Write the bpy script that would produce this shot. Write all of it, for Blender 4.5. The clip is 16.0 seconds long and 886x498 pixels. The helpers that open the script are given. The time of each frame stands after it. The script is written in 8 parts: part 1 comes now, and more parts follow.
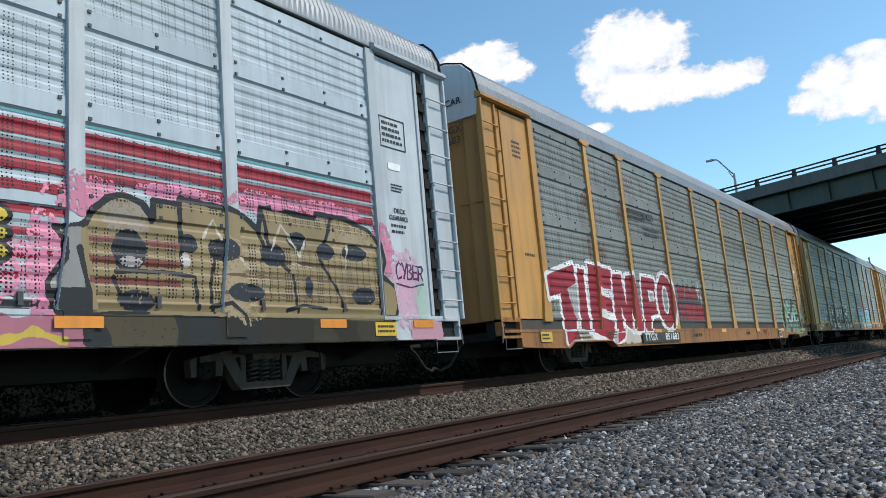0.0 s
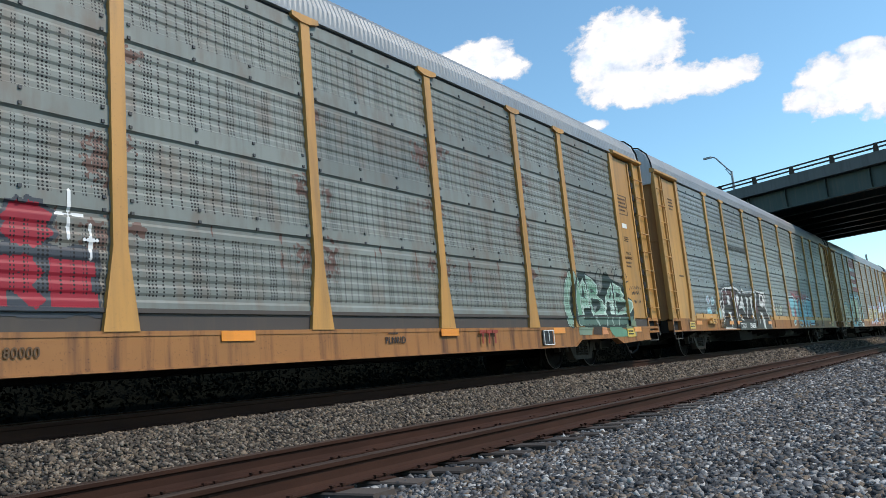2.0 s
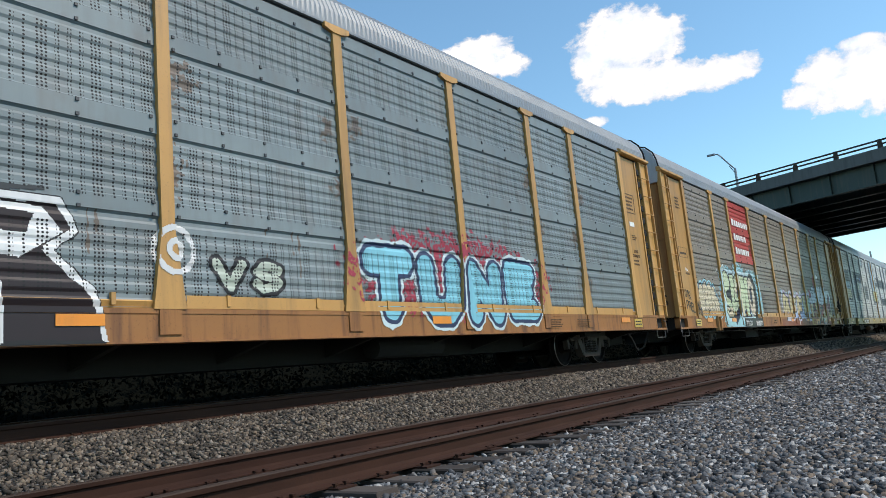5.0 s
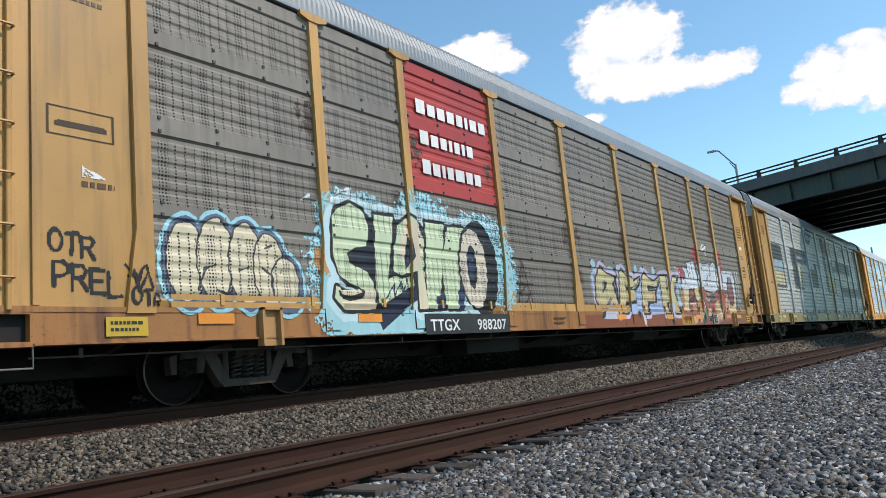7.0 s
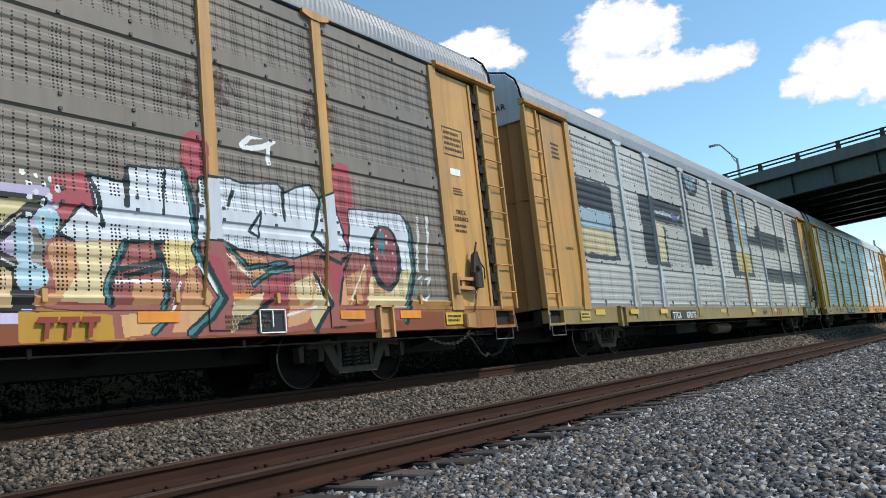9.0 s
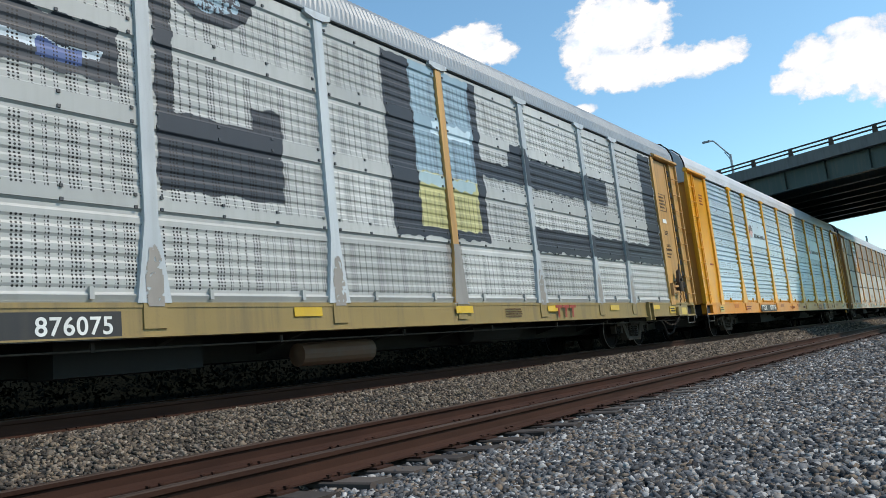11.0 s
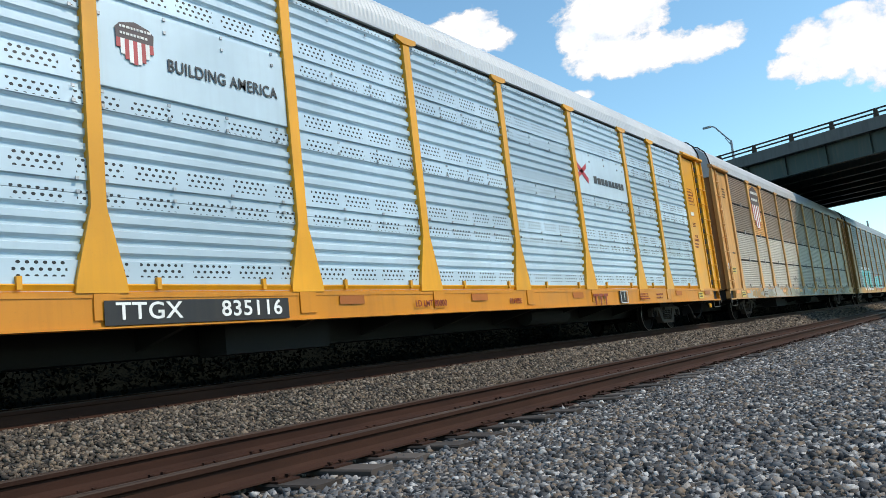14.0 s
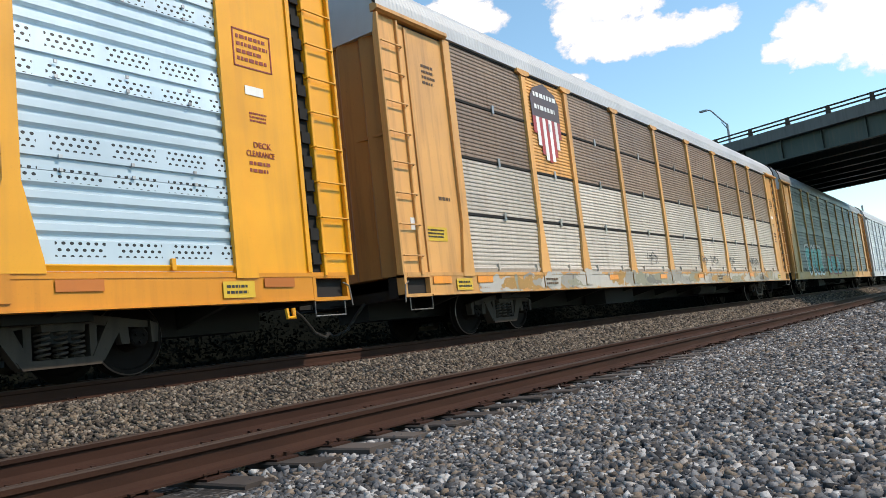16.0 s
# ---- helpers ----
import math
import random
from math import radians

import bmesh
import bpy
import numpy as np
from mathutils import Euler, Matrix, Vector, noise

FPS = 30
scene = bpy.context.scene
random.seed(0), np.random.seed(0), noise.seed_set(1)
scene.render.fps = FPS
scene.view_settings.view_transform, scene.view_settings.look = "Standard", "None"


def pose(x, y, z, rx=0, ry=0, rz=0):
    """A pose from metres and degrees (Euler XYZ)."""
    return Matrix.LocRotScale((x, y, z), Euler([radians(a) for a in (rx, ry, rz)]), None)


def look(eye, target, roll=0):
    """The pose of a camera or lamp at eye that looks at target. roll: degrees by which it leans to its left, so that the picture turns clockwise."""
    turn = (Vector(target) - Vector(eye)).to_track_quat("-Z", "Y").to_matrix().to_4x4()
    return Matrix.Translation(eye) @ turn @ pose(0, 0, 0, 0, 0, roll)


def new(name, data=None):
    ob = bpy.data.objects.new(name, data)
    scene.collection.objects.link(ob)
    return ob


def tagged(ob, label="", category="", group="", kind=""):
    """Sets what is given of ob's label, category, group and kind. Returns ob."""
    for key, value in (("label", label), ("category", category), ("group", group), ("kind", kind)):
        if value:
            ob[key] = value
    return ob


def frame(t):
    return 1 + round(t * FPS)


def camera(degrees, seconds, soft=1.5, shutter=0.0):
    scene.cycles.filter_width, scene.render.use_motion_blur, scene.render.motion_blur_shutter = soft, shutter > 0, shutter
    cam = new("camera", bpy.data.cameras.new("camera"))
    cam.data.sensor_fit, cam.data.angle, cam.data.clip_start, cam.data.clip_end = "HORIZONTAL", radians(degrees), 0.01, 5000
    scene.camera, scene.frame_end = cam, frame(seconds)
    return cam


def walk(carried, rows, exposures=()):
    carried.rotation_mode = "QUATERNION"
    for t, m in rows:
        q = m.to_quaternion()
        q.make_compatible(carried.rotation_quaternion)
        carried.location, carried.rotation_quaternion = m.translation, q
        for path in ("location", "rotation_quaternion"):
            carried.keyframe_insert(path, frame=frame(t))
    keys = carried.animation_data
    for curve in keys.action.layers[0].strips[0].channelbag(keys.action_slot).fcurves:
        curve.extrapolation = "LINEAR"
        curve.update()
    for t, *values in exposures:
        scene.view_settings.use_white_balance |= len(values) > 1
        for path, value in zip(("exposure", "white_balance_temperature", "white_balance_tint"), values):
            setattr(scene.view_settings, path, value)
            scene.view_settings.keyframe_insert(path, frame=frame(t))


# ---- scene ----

# ---- camera and its path ----
# seconds, eye x, y, z, heading, climb, lean (degrees), and how far the train has run (metres)
ROWS = [
    (0, 0.000, 0.000, 0.131, 35.90, 9.56, -5.01, 0.00),
    (0.5, -0.003, 0.003, 0.131, 35.70, 9.43, -5.00, 4.96),
    (1, -0.004, -0.001, 0.137, 35.64, 9.42, -5.05, 9.90),
    (1.5, -0.010, -0.002, 0.137, 35.67, 9.45, -5.10, 14.80),
    (2, -0.015, -0.001, 0.137, 35.74, 9.38, -5.14, 19.62),
    (2.5, -0.018, 0.000, 0.135, 35.81, 9.38, -5.15, 24.35),
    (3, -0.020, 0.001, 0.133, 35.89, 9.42, -5.22, 29.15),
    (3.5, -0.013, 0.005, 0.138, 35.84, 9.37, -5.23, 33.89),
    (4, -0.006, 0.007, 0.136, 35.93, 9.35, -5.23, 38.59),
    (6.5, 0.010, -0.004, 0.140, 36.03, 9.07, -5.30, 61.70),
    (7, 0.018, -0.008, 0.136, 36.09, 9.07, -5.45, 66.30),
    (7.5, 0.028, -0.007, 0.130, 36.15, 9.01, -5.54, 70.75),
    (8, 0.029, -0.010, 0.130, 36.14, 9.00, -5.71, 75.33),
    (8.5, 0.034, -0.014, 0.130, 36.23, 8.91, -5.80, 79.82),
    (9, 0.035, -0.016, 0.129, 36.27, 8.82, -5.89, 84.31),
    (11.5, 0.041, -0.026, 0.132, 35.72, 8.27, -6.03, 106.65),
    (12, 0.043, -0.029, 0.125, 35.73, 7.93, -6.12, 110.95),
    (12.5, 0.047, -0.024, 0.125, 35.84, 7.76, -6.30, 115.25),
    (13, 0.058, -0.028, 0.130, 36.00, 7.72, -6.38, 119.80),
    (13.5, 0.061, -0.027, 0.129, 36.02, 7.69, -6.38, 124.22),
    (14, 0.050, -0.029, 0.125, 36.02, 7.59, -6.44, 128.66),
    (14.5, 0.035, -0.028, 0.112, 35.95, 7.29, -6.48, 133.02),
    (15, 0.036, -0.025, 0.111, 36.04, 6.86, -6.50, 137.30),
    (15.5, 0.034, -0.022, 0.107, 36.00, 6.52, -6.50, 141.62),
    (16, 0.038, -0.010, 0.098, 35.81, 6.32, -6.36, 146.04),
]
cam = camera(61.3, 16.0, soft=0.8)


def aim(x, y, z, heading, climb, lean):
    h, c = radians(heading), radians(climb)
    way = Vector((math.cos(c) * math.cos(h), math.cos(c) * math.sin(h), math.sin(c)))
    return look((x, y, z), Vector((x, y, z)) + way * 10, lean)


EXPOSURES = [(0, 0.34, 6500, 13), (8, 0.42, 6700, 14), (12, 0.40, 6700, 12), (14.5, 0.46, 6800, 12), (16, 0.60, 7200, 17)]
walk(cam, [(r[0], aim(*r[1:7])) for r in ROWS], EXPOSURES)

# ---- sky and sun ----
SUN_TO = Vector((0.28, -0.62, 0.73)).normalized()
world = bpy.data.worlds.new("sky")
scene.world = world
world.use_nodes = True
wn = world.node_tree
sky = wn.nodes.new("ShaderNodeTexSky")
sky.sky_type = "NISHITA"
sky.sun_disc = False
sky.sun_elevation = math.asin(SUN_TO.z)
sky.sun_rotation = math.atan2(SUN_TO.x, SUN_TO.y)
sky.air_density, sky.dust_density, sky.ozone_density = 1.0, 0.2, 1.0
wn.nodes["Background"].inputs["Strength"].default_value = 0.15
clear = wn.nodes.new("ShaderNodeMix")  # clear washed air after rain: a deeper blue
clear.data_type, clear.blend_type = "RGBA", "MULTIPLY"
clear.inputs[0].default_value = 1.0
clear.inputs[7].default_value = (0.79, 1.06, 1.05, 1.0)
wn.links.new(sky.outputs[0], clear.inputs[6])
wn.links.new(clear.outputs[2], wn.nodes["Background"].inputs["Color"])
sun = new("sun", bpy.data.lights.new("sun", "SUN"))
sun.data.energy, sun.data.angle, sun.data.color = 2.65, radians(1.0), (1.0, 0.92, 0.80)
sun.matrix_world = look(SUN_TO * 50, (0, 0, 0))


# ---- materials ----
class Nodes:
    """Short hand for node materials: values and sockets mix freely."""

    def __init__(self, name):
        self.mat = bpy.data.materials.new(name)
        self.mat.use_nodes = True
        self.t = self.mat.node_tree
        self.bsdf = self.t.nodes["Principled BSDF"]
        self.pos = self.t.nodes.new("ShaderNodeTexCoord").outputs["Object"]
        self.xyz = None

    def put(self, node, key, value):
        if isinstance(value, bpy.types.NodeSocket):
            self.t.links.new(value, node.inputs[key])
        else:
            node.inputs[key].default_value = value

    def m(self, op, a, b=0.0, c=0.0):
        n = self.t.nodes.new("ShaderNodeMath")
        n.operation = op
        for i, v in enumerate((a, b, c)):
            self.put(n, i, v)
        return n.outputs[0]

    def axis(self, i):
        if self.xyz is None:
            n = self.t.nodes.new("ShaderNodeSeparateXYZ")
            self.t.links.new(self.pos, n.inputs[0])
            self.xyz = n.outputs
        return self.xyz[i]

    def noise(self, scale, detail=3.0, stretch=(1, 1, 1), rough=0.55):
        mp = self.t.nodes.new("ShaderNodeMapping")
        self.t.links.new(self.pos, mp.inputs["Vector"])
        mp.inputs["Scale"].default_value = stretch
        n = self.t.nodes.new("ShaderNodeTexNoise")
        self.t.links.new(mp.outputs[0], n.inputs["Vector"])
        n.inputs["Scale"].default_value, n.inputs["Detail"].default_value = scale, detail
        n.inputs["Roughness"].default_value = rough
        return n.outputs["Fac"]

    def ramp(self, v, lo, hi, a=0.0, b=1.0):
        n = self.t.nodes.new("ShaderNodeMapRange")
        for k, x in (("Value", v), ("From Min", lo), ("From Max", hi), ("To Min", a), ("To Max", b)):
            self.put(n, k, x)
        return n.outputs[0]

    def mix(self, f, a, b, kind="MIX"):
        n = self.t.nodes.new("ShaderNodeMix")
        n.data_type, n.blend_type = "RGBA", kind
        self.put(n, 0, f)
        for i, v in ((6, a), (7, b)):
            self.put(n, i, (*v, 1.0) if isinstance(v, tuple) and len(v) == 3 else v)
        return n.outputs[2]

    def rand(self):
        return self.t.nodes.new("ShaderNodeObjectInfo").outputs["Random"]

    def island(self):
        return self.t.nodes.new("ShaderNodeNewGeometry").outputs["Random Per Island"]

    def bump(self, h, strength=0.3, distance=0.01):
        n = self.t.nodes.new("ShaderNodeBump")
        n.inputs["Strength"].default_value, n.inputs["Distance"].default_value = strength, distance
        self.t.links.new(h, n.inputs["Height"])
        self.t.links.new(n.outputs[0], self.bsdf.inputs["Normal"])

    def end(self, color, rough=0.6, metal=0.0, spec=0.5):
        self.put(self.bsdf, "Base Color", (*color, 1.0) if isinstance(color, tuple) else color)
        self.put(self.bsdf, "Roughness", rough)
        self.put(self.bsdf, "Metallic", metal)
        self.bsdf.inputs["Specular IOR Level"].default_value = spec
        return self.mat


def painted(name, color, dirt=(0.10, 0.075, 0.05), amount=0.35, rough=0.5, metal=0.0, spread=0.12, spec=0.5):
    """Weathered paint: uneven fading, grime in vertical runs, fine scuffs."""
    n = Nodes(name)
    big = n.noise(0.9, 3)
    runs = n.noise(4.0, 4, (1.6, 1.6, 0.12))
    fine = n.noise(45, 2)
    f = n.ramp(n.rand(), 0, 1, 1 - spread, 1 + spread)
    c = n.mix(1.0, color, (1, 1, 1), "MULTIPLY")
    v = n.t.nodes.new("ShaderNodeHueSaturation")
    n.put(v, "Color", c)
    n.put(v, "Value", n.m("MULTIPLY", f, n.ramp(big, 0.3, 0.7, 0.9, 1.08)))
    grime = n.m("MULTIPLY", n.ramp(runs, 0.48, 0.72), amount)
    grime = n.m("ADD", grime, n.m("MULTIPLY", n.ramp(fine, 0.62, 0.75), amount * 0.6))
    c = n.mix(grime, v.outputs[0], dirt)
    n.bump(fine, 0.08, 0.004)
    return n.end(c, n.ramp(big, 0.3, 0.7, rough - 0.08, rough + 0.1), metal, spec)


def sheet(name, color, dirt, amount=0.4, rough=0.45, metal=0.0, holes="columns", low_rust=0.0, size=0.30, spec=0.34):
    """Side sheet of an autorack: painted or galvanised steel with small holes painted on as dark dots, and vertical
    grime.
    """
    n = Nodes(name)
    x, z = n.axis(0), n.axis(2)
    big = n.noise(0.7, 4)
    runs = n.noise(6.0, 4, (1.5, 1.5, 0.10))
    fine = n.noise(60, 2)
    v = n.t.nodes.new("ShaderNodeHueSaturation")
    n.put(v, "Color", n.mix(1.0, color, (1, 1, 1), "MULTIPLY"))
    n.put(v, "Value", n.m("MULTIPLY", n.ramp(n.rand(), 0, 1, 0.84, 1.12), n.ramp(big, 0.3, 0.7, 0.88, 1.1)))
    grime = n.m("MULTIPLY", n.ramp(runs, 0.46, 0.74), amount)
    grime = n.m("ADD", grime, n.m("MULTIPLY", n.ramp(n.noise(2.2, 5), 0.55, 0.75), amount * 0.7))
    c = n.mix(grime, v.outputs[0], dirt)
    if low_rust:
        edge = n.m("MULTIPLY", n.ramp(n.noise(3.0, 5, (1, 1, 0.5)), 0.5, 0.66), low_rust)
        c = n.mix(edge, c, (0.16, 0.085, 0.05))
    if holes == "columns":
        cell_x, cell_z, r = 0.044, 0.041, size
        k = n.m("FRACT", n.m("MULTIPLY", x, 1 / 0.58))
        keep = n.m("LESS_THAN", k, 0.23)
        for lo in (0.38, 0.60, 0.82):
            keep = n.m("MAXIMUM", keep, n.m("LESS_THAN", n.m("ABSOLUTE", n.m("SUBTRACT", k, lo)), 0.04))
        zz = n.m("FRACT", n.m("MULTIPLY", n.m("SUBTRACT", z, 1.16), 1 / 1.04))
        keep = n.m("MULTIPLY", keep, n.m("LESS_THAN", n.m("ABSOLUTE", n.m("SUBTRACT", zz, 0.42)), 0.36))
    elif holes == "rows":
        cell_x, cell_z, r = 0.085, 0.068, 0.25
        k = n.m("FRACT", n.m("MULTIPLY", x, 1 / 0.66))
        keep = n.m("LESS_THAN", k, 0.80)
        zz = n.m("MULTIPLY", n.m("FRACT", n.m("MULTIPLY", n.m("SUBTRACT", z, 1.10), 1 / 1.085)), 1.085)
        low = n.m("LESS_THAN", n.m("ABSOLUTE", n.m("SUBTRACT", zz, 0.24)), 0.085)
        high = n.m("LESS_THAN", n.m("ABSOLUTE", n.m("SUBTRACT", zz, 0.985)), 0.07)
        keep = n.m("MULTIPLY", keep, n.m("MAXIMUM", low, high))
    # Dark dots painted for the shaded depth of each hole; nothing is cut.
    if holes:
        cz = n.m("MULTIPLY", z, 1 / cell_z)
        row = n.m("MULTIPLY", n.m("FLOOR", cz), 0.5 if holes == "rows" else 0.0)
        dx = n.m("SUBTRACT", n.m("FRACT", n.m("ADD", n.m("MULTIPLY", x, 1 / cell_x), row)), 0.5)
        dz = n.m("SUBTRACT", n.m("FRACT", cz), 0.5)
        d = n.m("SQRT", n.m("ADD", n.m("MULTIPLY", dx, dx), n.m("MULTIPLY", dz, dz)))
        hole_shade = n.m("MULTIPLY", keep, n.m("LESS_THAN", d, r))
        c = n.mix(hole_shade, c, (0.012, 0.012, 0.012))
        metal = n.m("MULTIPLY", n.m("SUBTRACT", 1.0, hole_shade), metal) if metal else 0.0
    n.bump(fine, 0.06, 0.004)
    return n.end(c, n.ramp(big, 0.3, 0.7, rough - 0.06, rough + 0.1), metal, spec)


def plain(name, color, rough=0.6, metal=0.0):
    n = Nodes(name)
    f = n.noise(14, 3)
    c = n.mix(n.ramp(f, 0.35, 0.7, 0.0, 0.35), color, tuple(v * 0.6 for v in color))
    return n.end(c, rough, metal)


def rust_rail():
    n = Nodes("rusty_rail_steel")
    f, g = n.noise(9, 5, (0.15, 1, 1)), n.noise(70, 3)
    c = n.mix(n.ramp(f, 0.3, 0.7), (0.028, 0.0115, 0.007), (0.047, 0.0195, 0.0115))
    c = n.mix(n.ramp(g, 0.5, 0.75, 0, 0.5), c, (0.022, 0.012, 0.010))
    n.bump(g, 0.25, 0.004)
    return n.end(c, 0.85, 0.0, 0.2)


def rail_head():
    n = Nodes("dull_rail_head")
    f = n.noise(6, 4, (0.1, 3, 1))
    c = n.mix(n.ramp(f, 0.35, 0.65), (0.028, 0.0155, 0.0105), (0.050, 0.030, 0.021))
    return n.end(c, 0.7, 0.0, 0.25)


def stone(name, a, b, light):
    n = Nodes(name)
    r = n.island()
    c = n.mix(n.ramp(r, 0, 0.6), a, b)
    c = n.mix(n.ramp(r, 0.72, 0.95), c, light)
    c = n.mix(n.ramp(n.m("FRACT", n.m("MULTIPLY", r, 17.3)), 0.68, 0.9, 0, 0.8), c, (0.22, 0.165, 0.115))
    g = n.noise(90, 3)
    c = n.mix(n.ramp(g, 0.35, 0.7, 0, 0.4), c, (0.045, 0.045, 0.048))
    n.bump(g, 0.3, 0.004)
    return n.end(c, 0.9, 0.0, 0.2)


def gravel_bed(name, a, b):
    n = Nodes(name)
    vor = n.t.nodes.new("ShaderNodeTexVoronoi")
    n.t.links.new(n.pos, vor.inputs["Vector"])
    vor.inputs["Scale"].default_value = 22
    s = n.t.nodes.new("ShaderNodeSeparateColor")
    n.t.links.new(vor.outputs["Color"], s.inputs[0])
    c = n.mix(s.outputs[0], a, b)
    # Near-black gaps between the stones: their crevice shade is painted in.
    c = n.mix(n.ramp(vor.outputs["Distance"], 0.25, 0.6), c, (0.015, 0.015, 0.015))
    c = n.mix(n.ramp(n.noise(0.8, 4), 0.45, 0.7, 0, 0.4), c, (0.08, 0.06, 0.045))
    h = n.m("SUBTRACT", 1.0, vor.outputs["Distance"])
    n.bump(h, 0.9, 0.03)
    return n.end(c, 0.9, 0.0, 0.2)


def grassy(name, a, b):
    n = Nodes(name)
    f = n.noise(1.5, 5)
    g = n.noise(25, 3)
    c = n.mix(f, a, b)
    c = n.mix(n.ramp(g, 0.4, 0.7, 0, 0.6), c, tuple(v * 0.5 for v in a))
    n.bump(g, 0.8, 0.05)
    return n.end(c, 1.0, 0.0, 0.0)


def leafy(name, a, b):
    n = Nodes(name)
    c = n.mix(n.island(), a, b)
    return n.end(c, 1.0, 0.0, 0.0)


def cloud_mat(name, seed, lobes):
    """Sunlit cumulus far away: soft noise edge over a few overlapping lobes; it glows with the daylight that it scatters."""
    n = Nodes(name)
    n.t.nodes.remove(n.bsdf)
    mp = n.t.nodes.new("ShaderNodeMapping")
    n.t.links.new(n.pos, mp.inputs["Vector"])
    mp.inputs["Location"].default_value = (seed, 0, seed * 0.7)
    n.pos = mp.outputs[0]
    f1, f2 = n.noise(0.026, 8, rough=0.62), n.noise(0.011, 4)
    x, z = n.axis(0), n.axis(2)
    x, z = n.m("SUBTRACT", x, seed), n.m("SUBTRACT", z, seed * 0.7)
    body = -1.0
    for cx, cz, rx, rz in lobes:
        dx = n.m("MULTIPLY", n.m("SUBTRACT", x, cx), 1 / rx)
        dz = n.m("MULTIPLY", n.m("SUBTRACT", z, cz), 1 / rz)
        d = n.m("SUBTRACT", 1.0, n.m("SQRT", n.m("ADD", n.m("MULTIPLY", dx, dx), n.m("MULTIPLY", dz, dz))))
        body = n.m("MAXIMUM", body, d)
    dens = n.m("ADD", body, n.m("MULTIPLY", n.m("SUBTRACT", f1, 0.5), 1.25))
    alpha = n.ramp(dens, 0.10, 0.34)
    em = n.t.nodes.new("ShaderNodeEmission")
    shade = n.ramp(n.m("ADD", n.m("MULTIPLY", f1, 0.7), n.m("MULTIPLY", f2, 0.9)), 0.62, 0.90)
    n.put(em, "Color", n.mix(shade, (0.72, 0.82, 0.95), (1.0, 1.0, 1.0)))
    n.put(em, "Strength", n.ramp(dens, 0.15, 0.8, 0.70, 0.98))
    tr = n.t.nodes.new("ShaderNodeBsdfTransparent")
    mx = n.t.nodes.new("ShaderNodeMixShader")
    n.put(mx, 0, alpha)
    n.t.links.new(tr.outputs[0], mx.inputs[1])
    n.t.links.new(em.outputs[0], mx.inputs[2])
    n.t.links.new(mx.outputs[0], n.t.nodes["Material Output"].inputs["Surface"])
    return n.mat


OCHRE = painted("ochre_paint", (0.49, 0.245, 0.062), amount=0.4)
OCHRE_B = painted("ochre_paint_faded", (0.52, 0.278, 0.082), amount=0.42)
AMBER = painted("amber_new_paint", (0.76, 0.335, 0.012), amount=0.12, rough=0.38)
TAN = painted("tan_weathered_paint", (0.66, 0.335, 0.105), dirt=(0.15, 0.075, 0.04), amount=0.38)
SILVER = painted("silver_grey_paint", (0.46, 0.49, 0.51), dirt=(0.18, 0.16, 0.14), amount=0.3)
BROWNISH = painted("brown_orange_paint", (0.45, 0.24, 0.09), amount=0.5)
SILL_RUST = painted("rust_streaked_ochre_sill", (0.33, 0.140, 0.040), dirt=(0.075, 0.028, 0.016), amount=0.9, rough=0.6)
AMBER_SILL = painted("deep_orange_sill_paint", (0.60, 0.225, 0.010), dirt=(0.30, 0.10, 0.01), amount=0.3, rough=0.42)
# Darker copies of the car paint: the end faces' shade is in the colour.
END_SHADED_BROWN = painted("brown_grimed_end_door", (0.33, 0.165, 0.050), dirt=(0.10, 0.055, 0.03), amount=0.55, rough=0.6)
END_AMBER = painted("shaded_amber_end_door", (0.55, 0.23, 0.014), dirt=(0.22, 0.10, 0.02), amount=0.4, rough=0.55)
OLIVE = painted("olive_yellow_sill_paint", (0.285, 0.200, 0.072), amount=0.5)
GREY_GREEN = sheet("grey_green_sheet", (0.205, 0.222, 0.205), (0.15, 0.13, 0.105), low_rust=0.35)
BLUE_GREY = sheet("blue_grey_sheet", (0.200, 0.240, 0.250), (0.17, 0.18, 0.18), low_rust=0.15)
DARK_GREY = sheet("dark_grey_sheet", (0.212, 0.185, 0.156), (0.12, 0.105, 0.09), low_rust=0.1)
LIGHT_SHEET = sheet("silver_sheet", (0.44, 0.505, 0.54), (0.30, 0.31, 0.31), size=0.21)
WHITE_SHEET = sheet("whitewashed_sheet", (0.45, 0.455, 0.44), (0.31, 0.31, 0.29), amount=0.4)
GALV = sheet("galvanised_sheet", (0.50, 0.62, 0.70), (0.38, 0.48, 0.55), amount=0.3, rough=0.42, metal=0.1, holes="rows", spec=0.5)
GALV_SMOOTH = sheet("smooth_galvanised_sheet", (0.54, 0.66, 0.73), (0.40, 0.48, 0.54), amount=0.25, rough=0.42, metal=0.1, holes="")
FINE_BROWN = sheet("brown_weathered_fine_sheet", (0.27, 0.195, 0.145), (0.15, 0.09, 0.06), amount=0.6, holes="")
FINE_WHITE = sheet("white_weathered_fine_sheet", (0.53, 0.48, 0.42), (0.32, 0.26, 0.20), amount=0.5, holes="")
TEAL_GREY = sheet("teal_grey_sheet", (0.105, 0.135, 0.14), (0.07, 0.08, 0.08))
ROOF = painted("galvanised_roof", (0.22, 0.24, 0.255), dirt=(0.13, 0.13, 0.125), amount=0.3, rough=0.5, metal=0.2)
ROOF_PALE = painted("pale_roof", (0.45, 0.47, 0.485), dirt=(0.35, 0.34, 0.32), amount=0.25, rough=0.5)
CAP = painted("bare_silver_cap", (0.50, 0.52, 0.53), amount=0.25, rough=0.45)
# Near black: the shade beneath the cars is put into this colour.
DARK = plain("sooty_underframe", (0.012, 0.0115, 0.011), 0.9)
